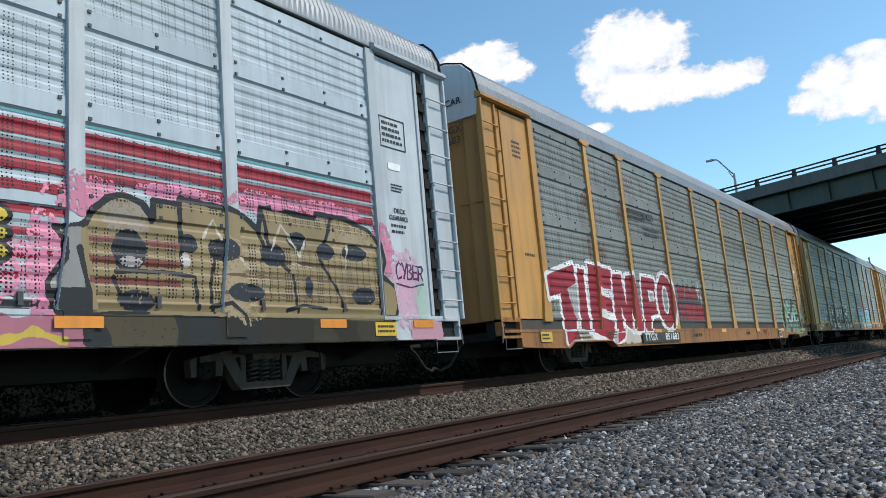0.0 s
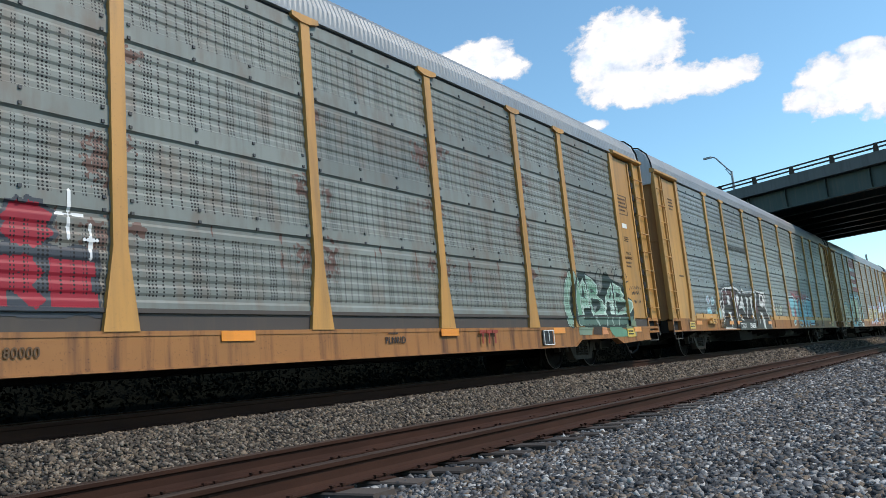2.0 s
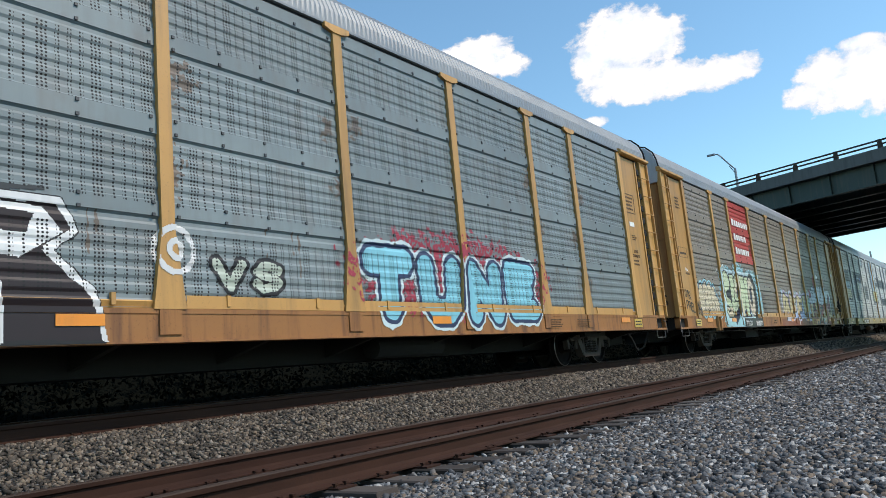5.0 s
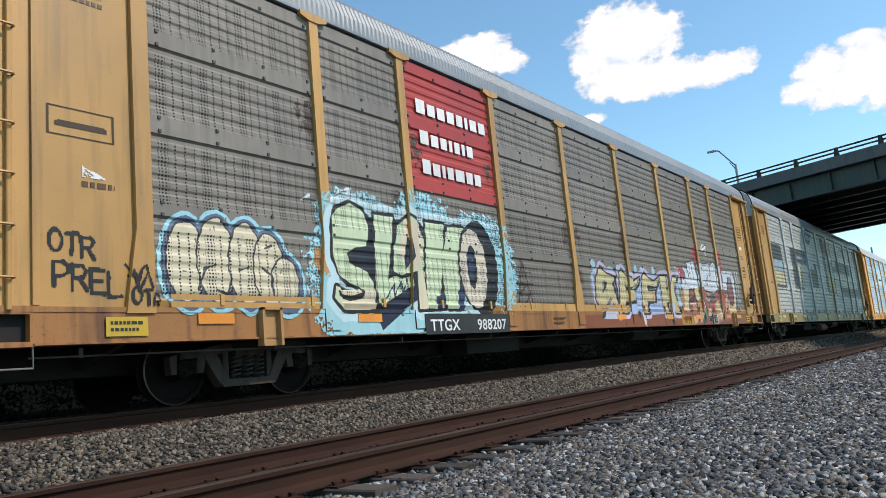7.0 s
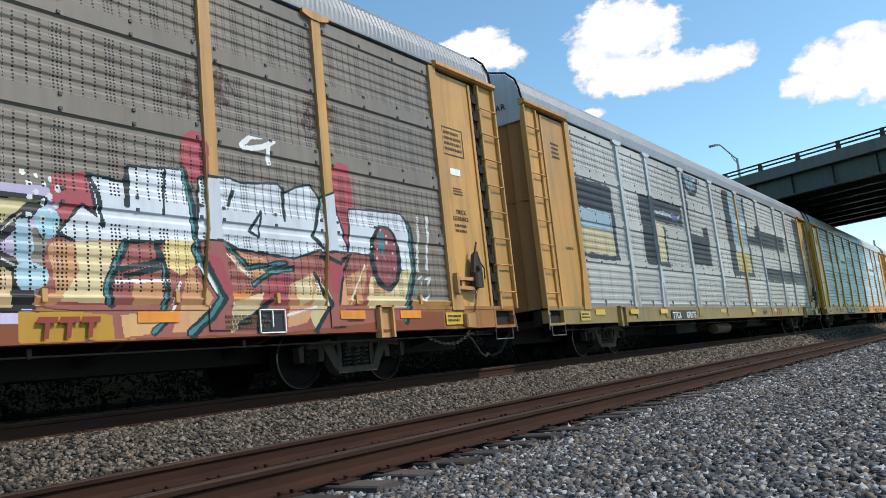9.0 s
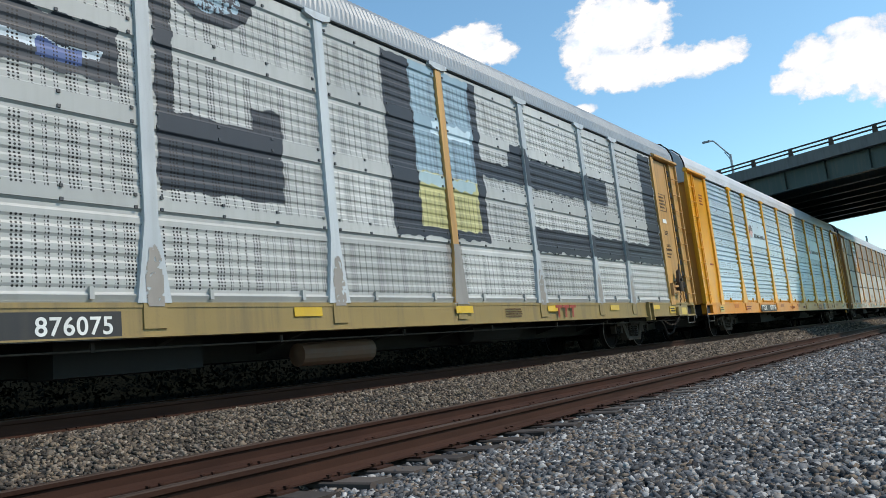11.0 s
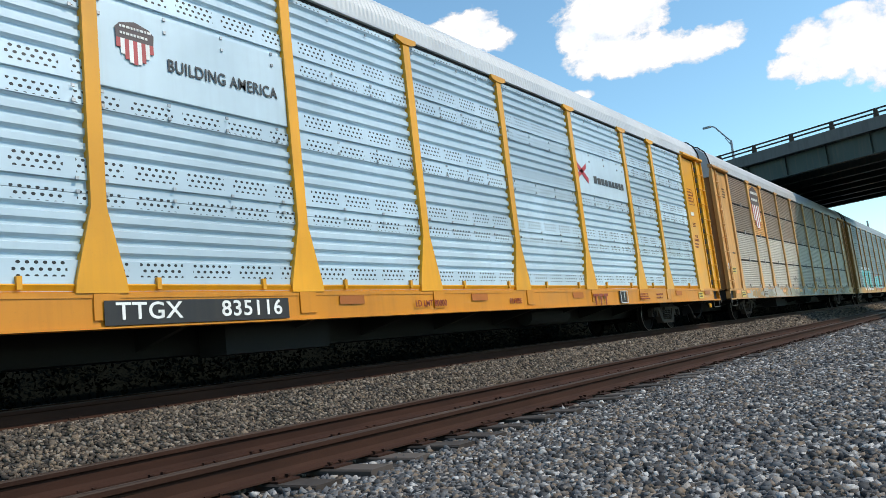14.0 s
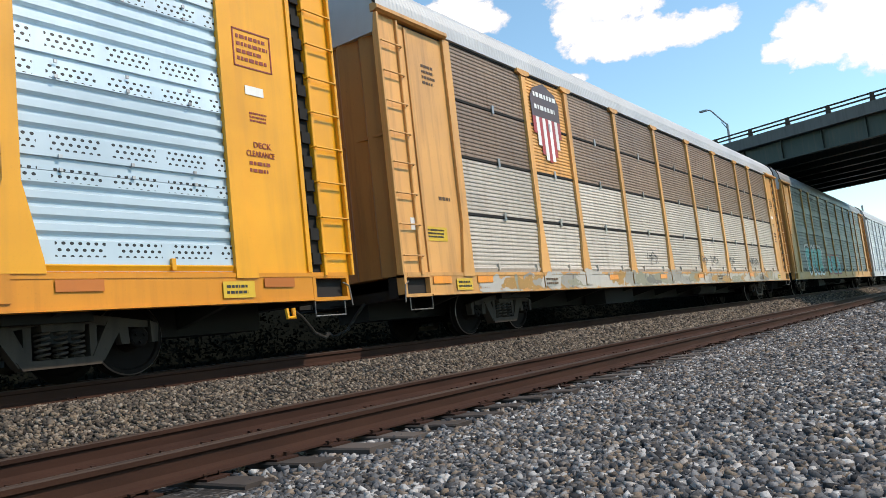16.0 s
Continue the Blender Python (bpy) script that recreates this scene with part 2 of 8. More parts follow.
# Black of rubber seals, also painted where gaps lie in shade.
SLOT = plain("dark_gap_rubber", (0.007, 0.0065, 0.006), 0.9)
TRUCK = painted("grimy_cast_steel", (0.058, 0.045, 0.036), dirt=(0.012, 0.010, 0.008), amount=0.6, rough=0.75, spec=0.2)
# Wheels take the under-car shade into their colour too.
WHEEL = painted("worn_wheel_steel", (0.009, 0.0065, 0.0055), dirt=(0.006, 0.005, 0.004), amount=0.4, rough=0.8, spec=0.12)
RIM = painted("worn_wheel_rim", (0.20, 0.18, 0.165), amount=0.3, rough=0.35, metal=0.6)
RUSTY = painted("rusty_tank_paint", (0.10, 0.048, 0.026), amount=0.5, rough=0.7)
BRIGHT = painted("worn_bright_steel", (0.42, 0.42, 0.42), amount=0.5, rough=0.4, metal=0.6)
STEP = painted("scuffed_step_steel", (0.16, 0.15, 0.14), amount=0.6, rough=0.5)
RUST = rust_rail()
HEAD = rail_head()
STONE = stone("crushed_granite", (0.020, 0.021, 0.023), (0.132, 0.137, 0.144), (0.48, 0.475, 0.46))
DUSTY = stone("dusty_brown_ballast", (0.026, 0.021, 0.017), (0.10, 0.080, 0.062), (0.27, 0.225, 0.18))
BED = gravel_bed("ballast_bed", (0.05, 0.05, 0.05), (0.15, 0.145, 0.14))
# Near black: the train's shade is put into the verge's colour.
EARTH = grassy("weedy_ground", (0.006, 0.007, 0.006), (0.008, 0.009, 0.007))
TIE = painted("creosoted_wood", (0.034, 0.025, 0.020), dirt=(0.060, 0.048, 0.038), amount=0.5, rough=0.85)
TIE_GREY = painted("greyed_wood", (0.075, 0.060, 0.050), dirt=(0.08, 0.06, 0.05), amount=0.5, rough=0.85)
# Leaves darkened likewise, with the shade of the cars in their colour.
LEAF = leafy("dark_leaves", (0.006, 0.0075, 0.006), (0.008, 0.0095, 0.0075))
LEAF_B = leafy("green_leaves", (0.04, 0.075, 0.02), (0.10, 0.15, 0.05))
BARK = plain("bark", (0.09, 0.07, 0.055), 0.9)
CONCRETE = painted("bridge_concrete", (0.13, 0.13, 0.125), dirt=(0.05, 0.048, 0.045), amount=0.5, rough=0.85)
GREEN_STEEL = painted("green_girder_paint", (0.018, 0.036, 0.032), amount=0.35, rough=0.5)
POLE = plain("galvanised_pole", (0.30, 0.31, 0.32), 0.5, 0.5)
WHITE = painted("white_lettering", (0.78, 0.78, 0.76), amount=0.2)
BLACK = painted("black_lettering", (0.02, 0.02, 0.022), amount=0.15)
BROWN_INK = painted("dark_brown_stencil", (0.10, 0.05, 0.02), amount=0.1)
ORANGE = painted("orange_reflector", (0.75, 0.26, 0.03), amount=0.2, rough=0.35)
YELLOW = painted("yellow_reflector", (0.60, 0.38, 0.03), amount=0.15, rough=0.35)

INK_RED = painted("dark_red_mark", (0.26, 0.035, 0.02), amount=0.2)
CHARCOAL = painted("charcoal_mark", (0.045, 0.05, 0.055), amount=0.3)
RED_SHEET = sheet("red_sheet", (0.44, 0.055, 0.048), (0.28, 0.05, 0.045), amount=0.3, holes="")


# ---- mesh helpers ----
class Shape:
    """Collects faces and makes one mesh of them."""

    def __init__(self):
        self.v, self.f = [], []

    def face(self, *pts):
        o = len(self.v)
        self.v += [tuple(p) for p in pts]
        self.f.append(tuple(range(o, o + len(pts))))

    def box(self, x0, x1, y0, y1, z0, z1, c=0.0):
        """A box; c cuts its upright edges."""
        if c:
            return self.prism([(x0 + c, y0), (x1 - c, y0), (x1, y0 + c), (x1, y1 - c), (x1 - c, y1), (x0 + c, y1), (x0, y1 - c), (x0, y0 + c)], z0, z1, "z")
        self.prism([(x0, y0), (x1, y0), (x1, y1), (x0, y1)], z0, z1, "z")

    def prism(self, poly, a, b, axis="y"):
        """A polygon pushed along an axis. 'y': points are (x, z); 'z': (x, y); 'x': (y, z)."""
        put = {"y": lambda p, d: (p[0], d, p[1]), "z": lambda p, d: (p[0], p[1], d), "x": lambda p, d: (d, p[0], p[1])}[axis]
        o, n = len(self.v), len(poly)
        self.v += [put(p, a) for p in poly] + [put(p, b) for p in poly]
        self.f.append(tuple(range(o, o + n)))
        self.f.append(tuple(range(o + 2 * n - 1, o + n - 1, -1)))
        for i in range(n):
            j = (i + 1) % n
            self.f.append((o + i, o + n + i, o + n + j, o + j))

    def lathe(self, profile, center, axis="y", seg=24):
        """Spin (radius, distance along the axis) about an axis through center."""
        o, n = len(self.v), len(profile)
        for i in range(seg):
            a = 2 * math.pi * i / seg
            for r, d in profile:
                u, w = r * math.cos(a), r * math.sin(a)
                p = {"y": (u, d, w), "z": (u, w, d), "x": (d, u, w)}[axis]
                self.v.append((p[0] + center[0], p[1] + center[1], p[2] + center[2]))
        for i in range(seg):
            j = (i + 1) % seg
            for k in range(n - 1):
                self.f.append((o + i * n + k, o + i * n + k + 1, o + j * n + k + 1, o + j * n + k))

    def tube(self, pts, r, seg=8):
        """A round bar through points."""
        pts = [Vector(p) for p in pts]
        o = len(self.v)
        for i, p in enumerate(pts):
            d = (pts[min(i + 1, len(pts) - 1)] - pts[max(i - 1, 0)]).normalized()
            s = d.orthogonal().normalized() if i == 0 else (s - d * s.dot(d)).normalized()
            t = d.cross(s)
            rr = r[i] if isinstance(r, (list, tuple)) else r
            for k in range(seg):
                a = 2 * math.pi * k / seg
                self.v.append(tuple(p + s * (rr * math.cos(a)) + t * (rr * math.sin(a))))
        for i in range(len(pts) - 1):
            for k in range(seg):
                j = (k + 1) % seg
                self.f.append((o + i * seg + k, o + i * seg + j, o + (i + 1) * seg + j, o + (i + 1) * seg + k))
        self.f.append(tuple(range(o + seg - 1, o - 1, -1)))
        self.f.append(tuple(range(o + (len(pts) - 1) * seg, o + len(pts) * seg)))

    def mesh(self, name, smooth=False, fix=True):
        me = bpy.data.meshes.new(name)
        me.from_pydata(self.v, [], self.f)
        if fix:
            bm = bmesh.new()
            bm.from_mesh(me)
            bmesh.ops.recalc_face_normals(bm, faces=bm.faces)
            bm.to_mesh(me)
            bm.free()
        if smooth:
            me.polygons.foreach_set("use_smooth", [True] * len(me.polygons))
        me.materials.append(None)
        return me


def part(name, mesh, material, parent=None, label="", m=None):
    """Links a mesh (or a Shape) as one object, with its own material, under a thing or a part."""
    if isinstance(mesh, Shape):
        mesh = mesh.mesh(name)
    ob = new(name, mesh)
    ob.material_slots[0].link = "OBJECT"
    ob.material_slots[0].material = material
    if parent is not None:
        ob.parent = parent
    if m is not None:
        ob.matrix_basis = m
    return tagged(ob, label)


def setting(name, shape, material, label, category):
    return tagged(part(name, shape, material), label, category, kind="structure")


# ---- ground, tracks ----
TRAIN_Y, NEAR_Y, NEAR_Z = 8.81, 4.90, -0.432


def ground_height(y):
    """Cross section of the railway bed."""
    pts = [(-400, -2.5), (-30, -1.5), (-4, -0.72), (1.0, -0.60), (3.1, -0.62), (3.5, -0.68), (6.2, -0.68), (6.5, -0.58), (7.3, -0.20), (10.4, -0.20), (12.4, -0.75), (14, -0.5), (17, 0.9), (22, 2.3), (60, 3.0), (900, 4.0)]
    for (a, za), (b, zb) in zip(pts, pts[1:]):
        if a <= y <= b:
            return za + (zb - za) * (y - a) / (b - a)
    return pts[-1][1]


def build_ground():
    xs = [-600, -100, -30, -10] + list(range(-5, 60, 2)) + [70, 100, 160, 300, 600, 1500, 3500]
    ys = [-900, -400, -100, -30, -12, -6, -4, -2, 0, 1, 2, 3.1, 3.5, 4, 5, 6.2, 6.5, 6.9, 7.3, 8, 9, 10.4, 11, 12.4]
    s = Shape()
    grid = {}
    for x in xs:
        for y in ys:
            grid[x, y] = len(s.v)
            s.v.append((x, y, ground_height(max(-400, y)) + (noise.noise((x * 0.7, y * 0.7, 0)) * 0.02 if y < 7 else 0)))
    for i in range(len(xs) - 1):
        for j in range(len(ys) - 1):
            s.f.append((grid[xs[i], ys[j]], grid[xs[i + 1], ys[j]], grid[xs[i + 1], ys[j + 1]], grid[xs[i], ys[j + 1]]))
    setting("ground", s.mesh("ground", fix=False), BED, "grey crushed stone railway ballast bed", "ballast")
    s = Shape()
    ys = [12.4, 14, 15.5, 17, 19.5, 22, 30, 60, 200, 900, 3000]
    for i in range(len(xs) - 1):
        for j in range(len(ys) - 1):
            q = [(xs[i], ys[j]), (xs[i + 1], ys[j]), (xs[i + 1], ys[j + 1]), (xs[i], ys[j + 1])]
            s.face(*[(x, y, ground_height(min(y, 900))) for x, y in q])
    setting("ground_verge", s.mesh("ground_verge", fix=False), EARTH, "weedy grass beyond the tracks, darkened for the shade of the train", "grass")


RAIL_SIDE = [(0.074, -0.188), (0.074, -0.176), (0.022, -0.156), (0.010, -0.130), (0.010, -0.055), (0.033, -0.042), (0.035, -0.012)]


def rail(name, y, z):
    """A flat-bottomed rail; its rolled head is a part."""
    s = Shape()
    prof = [(-a, b) for a, b in RAIL_SIDE] + [(a, b) for a, b in reversed(RAIL_SIDE)]
    s.prism([(y + a, z + b) for a, b in prof], -60, 420, "x")
    ob = setting(name, s, RUST, "rusty brown steel rail on wooden ties", "rail")
    h = Shape()
    h.prism([(y + a, z + b) for a, b in ((-0.0352, -0.012), (-0.031, -0.004), (-0.022, 0.0), (0.022, 0.0), (0.031, -0.004), (0.0352, -0.012))], -60, 420, "x")
    part("rail_head", h, HEAD, ob, "dull worn running surface")
    return ob


def build_track(y, z, first, last, names):
    for k, side in enumerate((-0.753, 0.753)):
        rail(names[k], y + side, z)
    tie = Shape()
    c = 0.012
    tie.prism([(-0.115, -0.15), (0.115, -0.15), (0.115, -c), (0.115 - c, 0), (-0.115 + c, 0), (-0.115, -c)], -1.3, 1.3, "y")
    tie_mesh = tie.mesh("railway_tie")
    plate = Shape()
    plate.box(-0.095, 0.095, -0.17, 0.17, 0.0, 0.014)
    for sx in (-0.055, 0.055):
        for sy in (-0.095, 0.095):
            plate.box(sx - 0.009, sx + 0.009, sy - 0.009, sy + 0.009, 0.01, 0.034)
            plate.box(sx - 0.015, sx + 0.015, sy - 0.017, sy + 0.017, 0.03, 0.042)
    plate_mesh = plate.mesh("tie_plate")
    i = 0
    x = first
    rng = random.Random(int(y * 10))
    while x < last:
        m = pose(x + rng.uniform(-0.03, 0.03), y + rng.uniform(-0.06, 0.06), z - 0.203 + rng.uniform(-0.012, 0.004), rng.uniform(-0.4, 0.4), 0, rng.uniform(-1.2, 1.2))
        ob = part("railway_tie", tie_mesh, TIE if rng.random() < 0.75 else TIE_GREY, None, "", m)
        tagged(ob, "dark weathered wooden railway tie in the ballast", "railway tie", "ties of the track")
        for side in (-0.753, 0.753):
            part("tie_plate", plate_mesh, RUST, ob, "", pose(0, side, 0.001))
        x += 0.51
        i += 1


build_ground()
build_track(NEAR_Y, NEAR_Z, 2.5, 60, ("rail_1", "rail_2"))
build_track(TRAIN_Y, 0.0, -4, 60, ("rail_3", "rail_4"))


def stones(name, areas, seed, label, material):
    """Loose crushed stones as one object: uneven angular blocks, strewn over rectangles of the bed."""
    rng = np.random.default_rng(seed)
    base = np.array([[x, y, z] for x in (-0.75, 0.75) for y in (-0.75, 0.75) for z in (-0.75, 0.75)])
    tris = np.array([[0, 1, 3], [0, 3, 2], [4, 6, 7], [4, 7, 5], [0, 4, 5], [0, 5, 1], [2, 3, 7], [2, 7, 6], [0, 2, 6], [0, 6, 4], [1, 5, 7], [1, 7, 3]])
    vs, fs, o = [], [], 0
    for x0, x1, y0, y1, count, size, taper in areas:
        u = rng.random(count)
        xs = x0 + (x1 - x0) * u ** taper
        ys = rng.uniform(y0, y1, count)
        for x, y in zip(xs, ys):
            r = size * rng.uniform(0.55, 1.25)
            p = (base + rng.uniform(-0.42, 0.42, base.shape)) * (r * np.array([rng.uniform(0.8, 1.35), rng.uniform(0.7, 1.0), rng.uniform(0.5, 0.8)]))
            a, b = rng.uniform(0, 6.28), rng.uniform(-0.9, 0.9)
            ca, sa, cb, sb = math.cos(a), math.sin(a), math.cos(b), math.sin(b)
            p = p @ np.array([[cb, 0, sb], [0, 1, 0], [-sb, 0, cb]]) @ np.array([[ca, -sa, 0], [sa, ca, 0], [0, 0, 1]])
            vs.append(p + (x, y, ground_height(y) + r * rng.uniform(-0.1, 0.45)))
            fs.append(tris + o)
            o += len(base)
    v, f = np.concatenate(vs), np.concatenate(fs)
    me = bpy.data.meshes.new(name)
    me.vertices.add(len(v))
    me.vertices.foreach_set("co", v.ravel())
    me.loops.add(f.size)
    me.loops.foreach_set("vertex_index", f.ravel())
    me.polygons.add(len(f))
    me.polygons.foreach_set("loop_start", np.arange(0, f.size, 3))
    me.update(calc_edges=True)
    me.materials.append(None)
    tagged(part(name, me, material), label, "gravel", kind="stuff")


stones("ballast_stones", [
    (1.5, 9, 0.3, 3.45, 44000, 0.0215, 1.0), (9, 20, -2.0, 3.5, 42000, 0.028, 1.3), (20, 55, -3, 3.55, 20000, 0.055, 1.5),
    (3.0, 12, 3.4, 4.05, 1500, 0.030, 1.0), (12, 30, 3.4, 4.0, 2500, 0.034, 1.2)], 5,
    "loose grey crushed granite ballast stones", STONE)
stones("ballast_between_tracks", [(3, 40, 4.2, 5.6, 4000, 0.034, 1.5),
    (2.5, 14, 5.85, 7.75, 25000, 0.024, 1.0), (14, 30, 5.85, 7.75, 14000, 0.037, 1.2), (30, 65, 5.9, 7.75, 7000, 0.06, 1.4)], 6,
    "dusty brownish ballast stones between the two tracks", DUSTY)


# ---- the train ----
HALF, END, POSTS = 11.74, 13.78, (-9.04, -7.10, -4.34, -1.48, 1.48, 4.34, 7.10, 9.04)
FACE = -1.47  # outer plane of the side sheets
WAVES = {
    "columns": [(1.10, 2.12, 6), (2.12, 2.30, 0), (2.30, 3.08, 5), (3.08, 3.31, 0), (3.31, 4.15, 5), (4.15, 4.37, 0), (4.37, 5.14, 5), (5.14, 5.34, 0)],
    "bold": [],
    "fine": [(1.10, 2.13, 14), (2.13, 2.18, 0), (2.18, 3.19, 14), (3.19, 3.24, 0), (3.24, 4.26, 14), (4.26, 4.31, 0), (4.31, 5.34, 14)],
}
DEPTH = {"columns": 0.014, "bold": 0.042, "fine": 0.012}


def profile_rows(style):
    """Heights and outward offsets down a corrugated side: (z, offset)."""
    rows = []
    if style == "bold":
        for k in range(4):
            base, d = 1.10 + 1.085 * k, DEPTH[style]
            for j in range(4):
                c = base + 0.38 + 0.162 * j
                rows += [(c - 0.055, 0.0), (c - 0.040, -d), (c + 0.008, -d), (c + 0.035, 0.0)]
            rows += [(base + 1.065, 0.0), (base + 1.07, -0.022), (base + 1.165, -0.022), (base + 1.17, 0.008)]
        return [r for r in rows if r[0] < 5.33]
    for z0, z1, n in WAVES[style]:
        if n == 0:
            off = -0.05 if style == "fine" else 0.012
            rows += [(z0 + 0.004, off), (z1 - 0.004, off)]
            continue
        p = (z1 - z0) / n
        for i in range(n):
            a = z0 + i * p
            d = DEPTH[style]
            rows += [(a + 0.05 * p, 0.0), (a + 0.42 * p, 0.0), (a + 0.60 * p, -d), (a + 0.86 * p, -d)]
    return rows


PROFILE = {k: profile_rows(k) for k in WAVES}


def offset_at(style, z):
    rows = PROFILE[style]
    if z <= rows[0][0]:
        return rows[0][1]
    for (a, oa), (b, ob) in zip(rows, rows[1:]):
        if z <= b:
            return oa + (ob - oa) * (z - a) / max(b - a, 1e-6)
    return rows[-1][1]


CACHE = {}
SWAP = {}


def cached(key, make):
    if key not in CACHE:
        CACHE[key] = make()
    return CACHE[key]


def sheet_mesh(style, x0, x1, z0, z1):
    def make():
        rows = [r for r in PROFILE[style] if z0 < r[0] < z1]
        rows = [(z0, offset_at(style, z0))] + rows + [(z1, offset_at(style, z1))]
        s = Shape()
        o = 0
        for z, d in rows:
            s.v += [(x0, FACE - d, z), (x1, FACE - d, z), (x0, FACE + 0.06, z), (x1, FACE + 0.06, z)]
        for i in range(len(rows) - 1):
            a, b = 4 * i, 4 * i + 4
            s.f += [(a, a + 1, b + 1, b), (a + 1, a + 3, b + 3, b + 1), (a + 2, a, b, b + 2)]
        n = 4 * (len(rows) - 1)
        s.f += [(0, 2, 3, 1), (n, n + 1, n + 3, n + 2)]
        return s.mesh("side_panel")
    return cached((style, round(x0, 2), round(x1, 2), z0), make)


def post_mesh(x, foot, flare=0.12):
    def make():
        s = Shape()
        w = 0.085
        prof = [(-w, 5.36), (-w, foot + 0.91), (-w - flare + 0.02, foot + 0.14), (-w - flare, foot), (w + flare, foot), (w + flare - 0.02, foot + 0.14), (w, foot + 0.91), (w, 5.36)]
        s.prism([(x + a, b) for a, b in prof], FACE - 0.055, FACE + 0.05, "y")
        return s.mesh("post")
    return cached(("post", x, foot, flare), make)


def cap_mesh(x):
    def make():
        s = Shape()
        s.prism([(x - 0.26, 5.40), (x - 0.26, 5.33), (x - 0.09, 5.28), (x + 0.09, 5.28), (x + 0.26, 5.33), (x + 0.26, 5.40)], FACE - 0.075, FACE, "y")
        return s.mesh("post_cap")
    return cached(("cap", x), make)


ROOF_LINE = [(-1.50, 5.42), (-1.47, 5.66), (-1.38, 5.90), (-1.18, 6.10), (-0.80, 6.22), (0, 6.27)]


def roof_mesh():
    line = ROOF_LINE + [(-a, b) for a, b in reversed(ROOF_LINE[:-1])]
    s = Shape()
    x, k = -END + 0.12, 0
    rows = []
    while x <= END - 0.12:
        lift = 0.012 if k % 2 else 0.0
        rows.append((x, lift))
        x += 0.05
        k += 1
    for x, lift in rows:
        for i, (y, z) in enumerate(line):
            up = lift * min(1.0, max(0.0, (z - 5.42) * 6))
            n = Vector((0, y * 0.8, 1.0)).normalized()
            s.v.append((x, y + n.y * up, z + n.z * up))
    n = len(line)
    for i in range(len(rows) - 1):
        for j in range(n - 1):
            s.f.append((i * n + j, (i + 1) * n + j, (i + 1) * n + j + 1, i * n + j + 1))
    return s.mesh("roof", fix=False)


def end_door_mesh(sign):
    """Folded clamshell end doors: upright facets across the car's end."""
    plan = [(-1.43, 13.62), (-1.10, 13.72), (-1.02, 13.66), (-0.62, 13.74), (-0.54, 13.68), (0.54, 13.68), (0.62, 13.74), (1.02, 13.66), (1.10, 13.72), (1.43, 13.62)]
    s = Shape()
    s.prism([(sign * x, y) for y, x in plan] + [(sign * 13.4, 1.43), (sign * 13.4, -1.43)], 1.05, 5.28, "z")
    s.box(min(sign * 13.66, sign * 13.70), max(sign * 13.66, sign * 13.70), -1.42, 1.42, 3.32, 3.36)
    return s.mesh("end_door")


def end_cap_mesh(sign):
    s = Shape()
    line = [(-1.44, 5.02)] + ROOF_LINE + [(-a, b) for a, b in reversed(ROOF_LINE[:-1])] + [(1.44, 5.02)]
    a, b = sorted((sign * 13.60, sign * 13.755))
    s.prism(line, a, b, "x")
    return s.mesh("end_cap")


def roof_rim_mesh(sign):
    """Rubber seal bent round the roof's end."""
    s = Shape()
    full = ROOF_LINE + [(-a, b) for a, b in reversed(ROOF_LINE[:-1])]
    s.tube([(sign * (13.73 + 0.02 * math.sin(i * 2.1)), y * 1.015, z + 0.03) for i, (y, z) in enumerate(full)], 0.022, 6)
    return s.mesh("roof_rim")


def end_side_mesh(sign):
    """Flat side plate of the car's end, with its upright stiffeners."""
    s = Shape()
    f = lambda a, b: sorted((sign * a, sign * b))
    s.box(*f(11.75, 13.03), FACE + 0.0, FACE + 0.05, 1.05, 5.30)
    return s.mesh("end_side")


def end_post_mesh(sign):
    s = Shape()
    s.prism([(sign * 11.72, 1.02), (sign * 11.72, 5.34), (sign * 11.92, 5.34), (sign * 11.92, 1.95), (sign * 12.06, 1.02)], FACE - 0.056, FACE + 0.01, "y")
    return s.mesh("end_post")


def end_strip_mesh(sign):
    s = Shape()
    a, b = sorted((sign * 12.93, sign * 13.0))
    s.box(a, b, FACE - 0.03, FACE, 1.1, 5.28)
    return s.mesh("door_track")


def ladder_plate_mesh(sign):
    s = Shape()
    f = lambda a, b: sorted((sign * a, sign * b))
    s.box(*f(13.20, 13.75), FACE - 0.02, FACE + 0.04, 1.05, 5.34)
    return s.mesh("ladder_plate")


def stile_mesh(sign, a, b, out):
    s = Shape()
    x0, x1 = sorted((sign * a, sign * b))
    s.box(x0, x1, FACE - out, FACE - 0.02, 1.05, 5.32, 0.008)
    return s.mesh("stile")


def header_mesh(sign):
    """Door track housing over the end plate, bowed out at its front."""
    s = Shape()
    x0, x1 = sorted((sign * 11.86, sign * 13.78))
    s.prism([(FACE + 0.02, 5.34), (FACE - 0.08, 5.34), (FACE - 0.13, 5.37), (FACE - 0.13, 5.43), (FACE - 0.06, 5.47), (FACE + 0.02, 5.47)], x0, x1, "x")
    return s.mesh("door_header")


def rung_mesh():
    s = Shape()
    s.tube([(-0.27, 0.06, 0), (-0.27, -0.01, 0), (-0.25, -0.03, 0), (0.25, -0.03, 0), (0.27, -0.01, 0), (0.27, 0.06, 0)], 0.015, 6)
    return s.mesh("rung")


DEEP_SILL = [(-13.0, 0.54), (-11.15, 0.48), (-10.85, 0.61), (-8.98, 0.60), (-8.70, 0.46), (8.70, 0.46), (8.98, 0.60), (10.85, 0.61), (11.15, 0.48), (13.0, 0.54)]


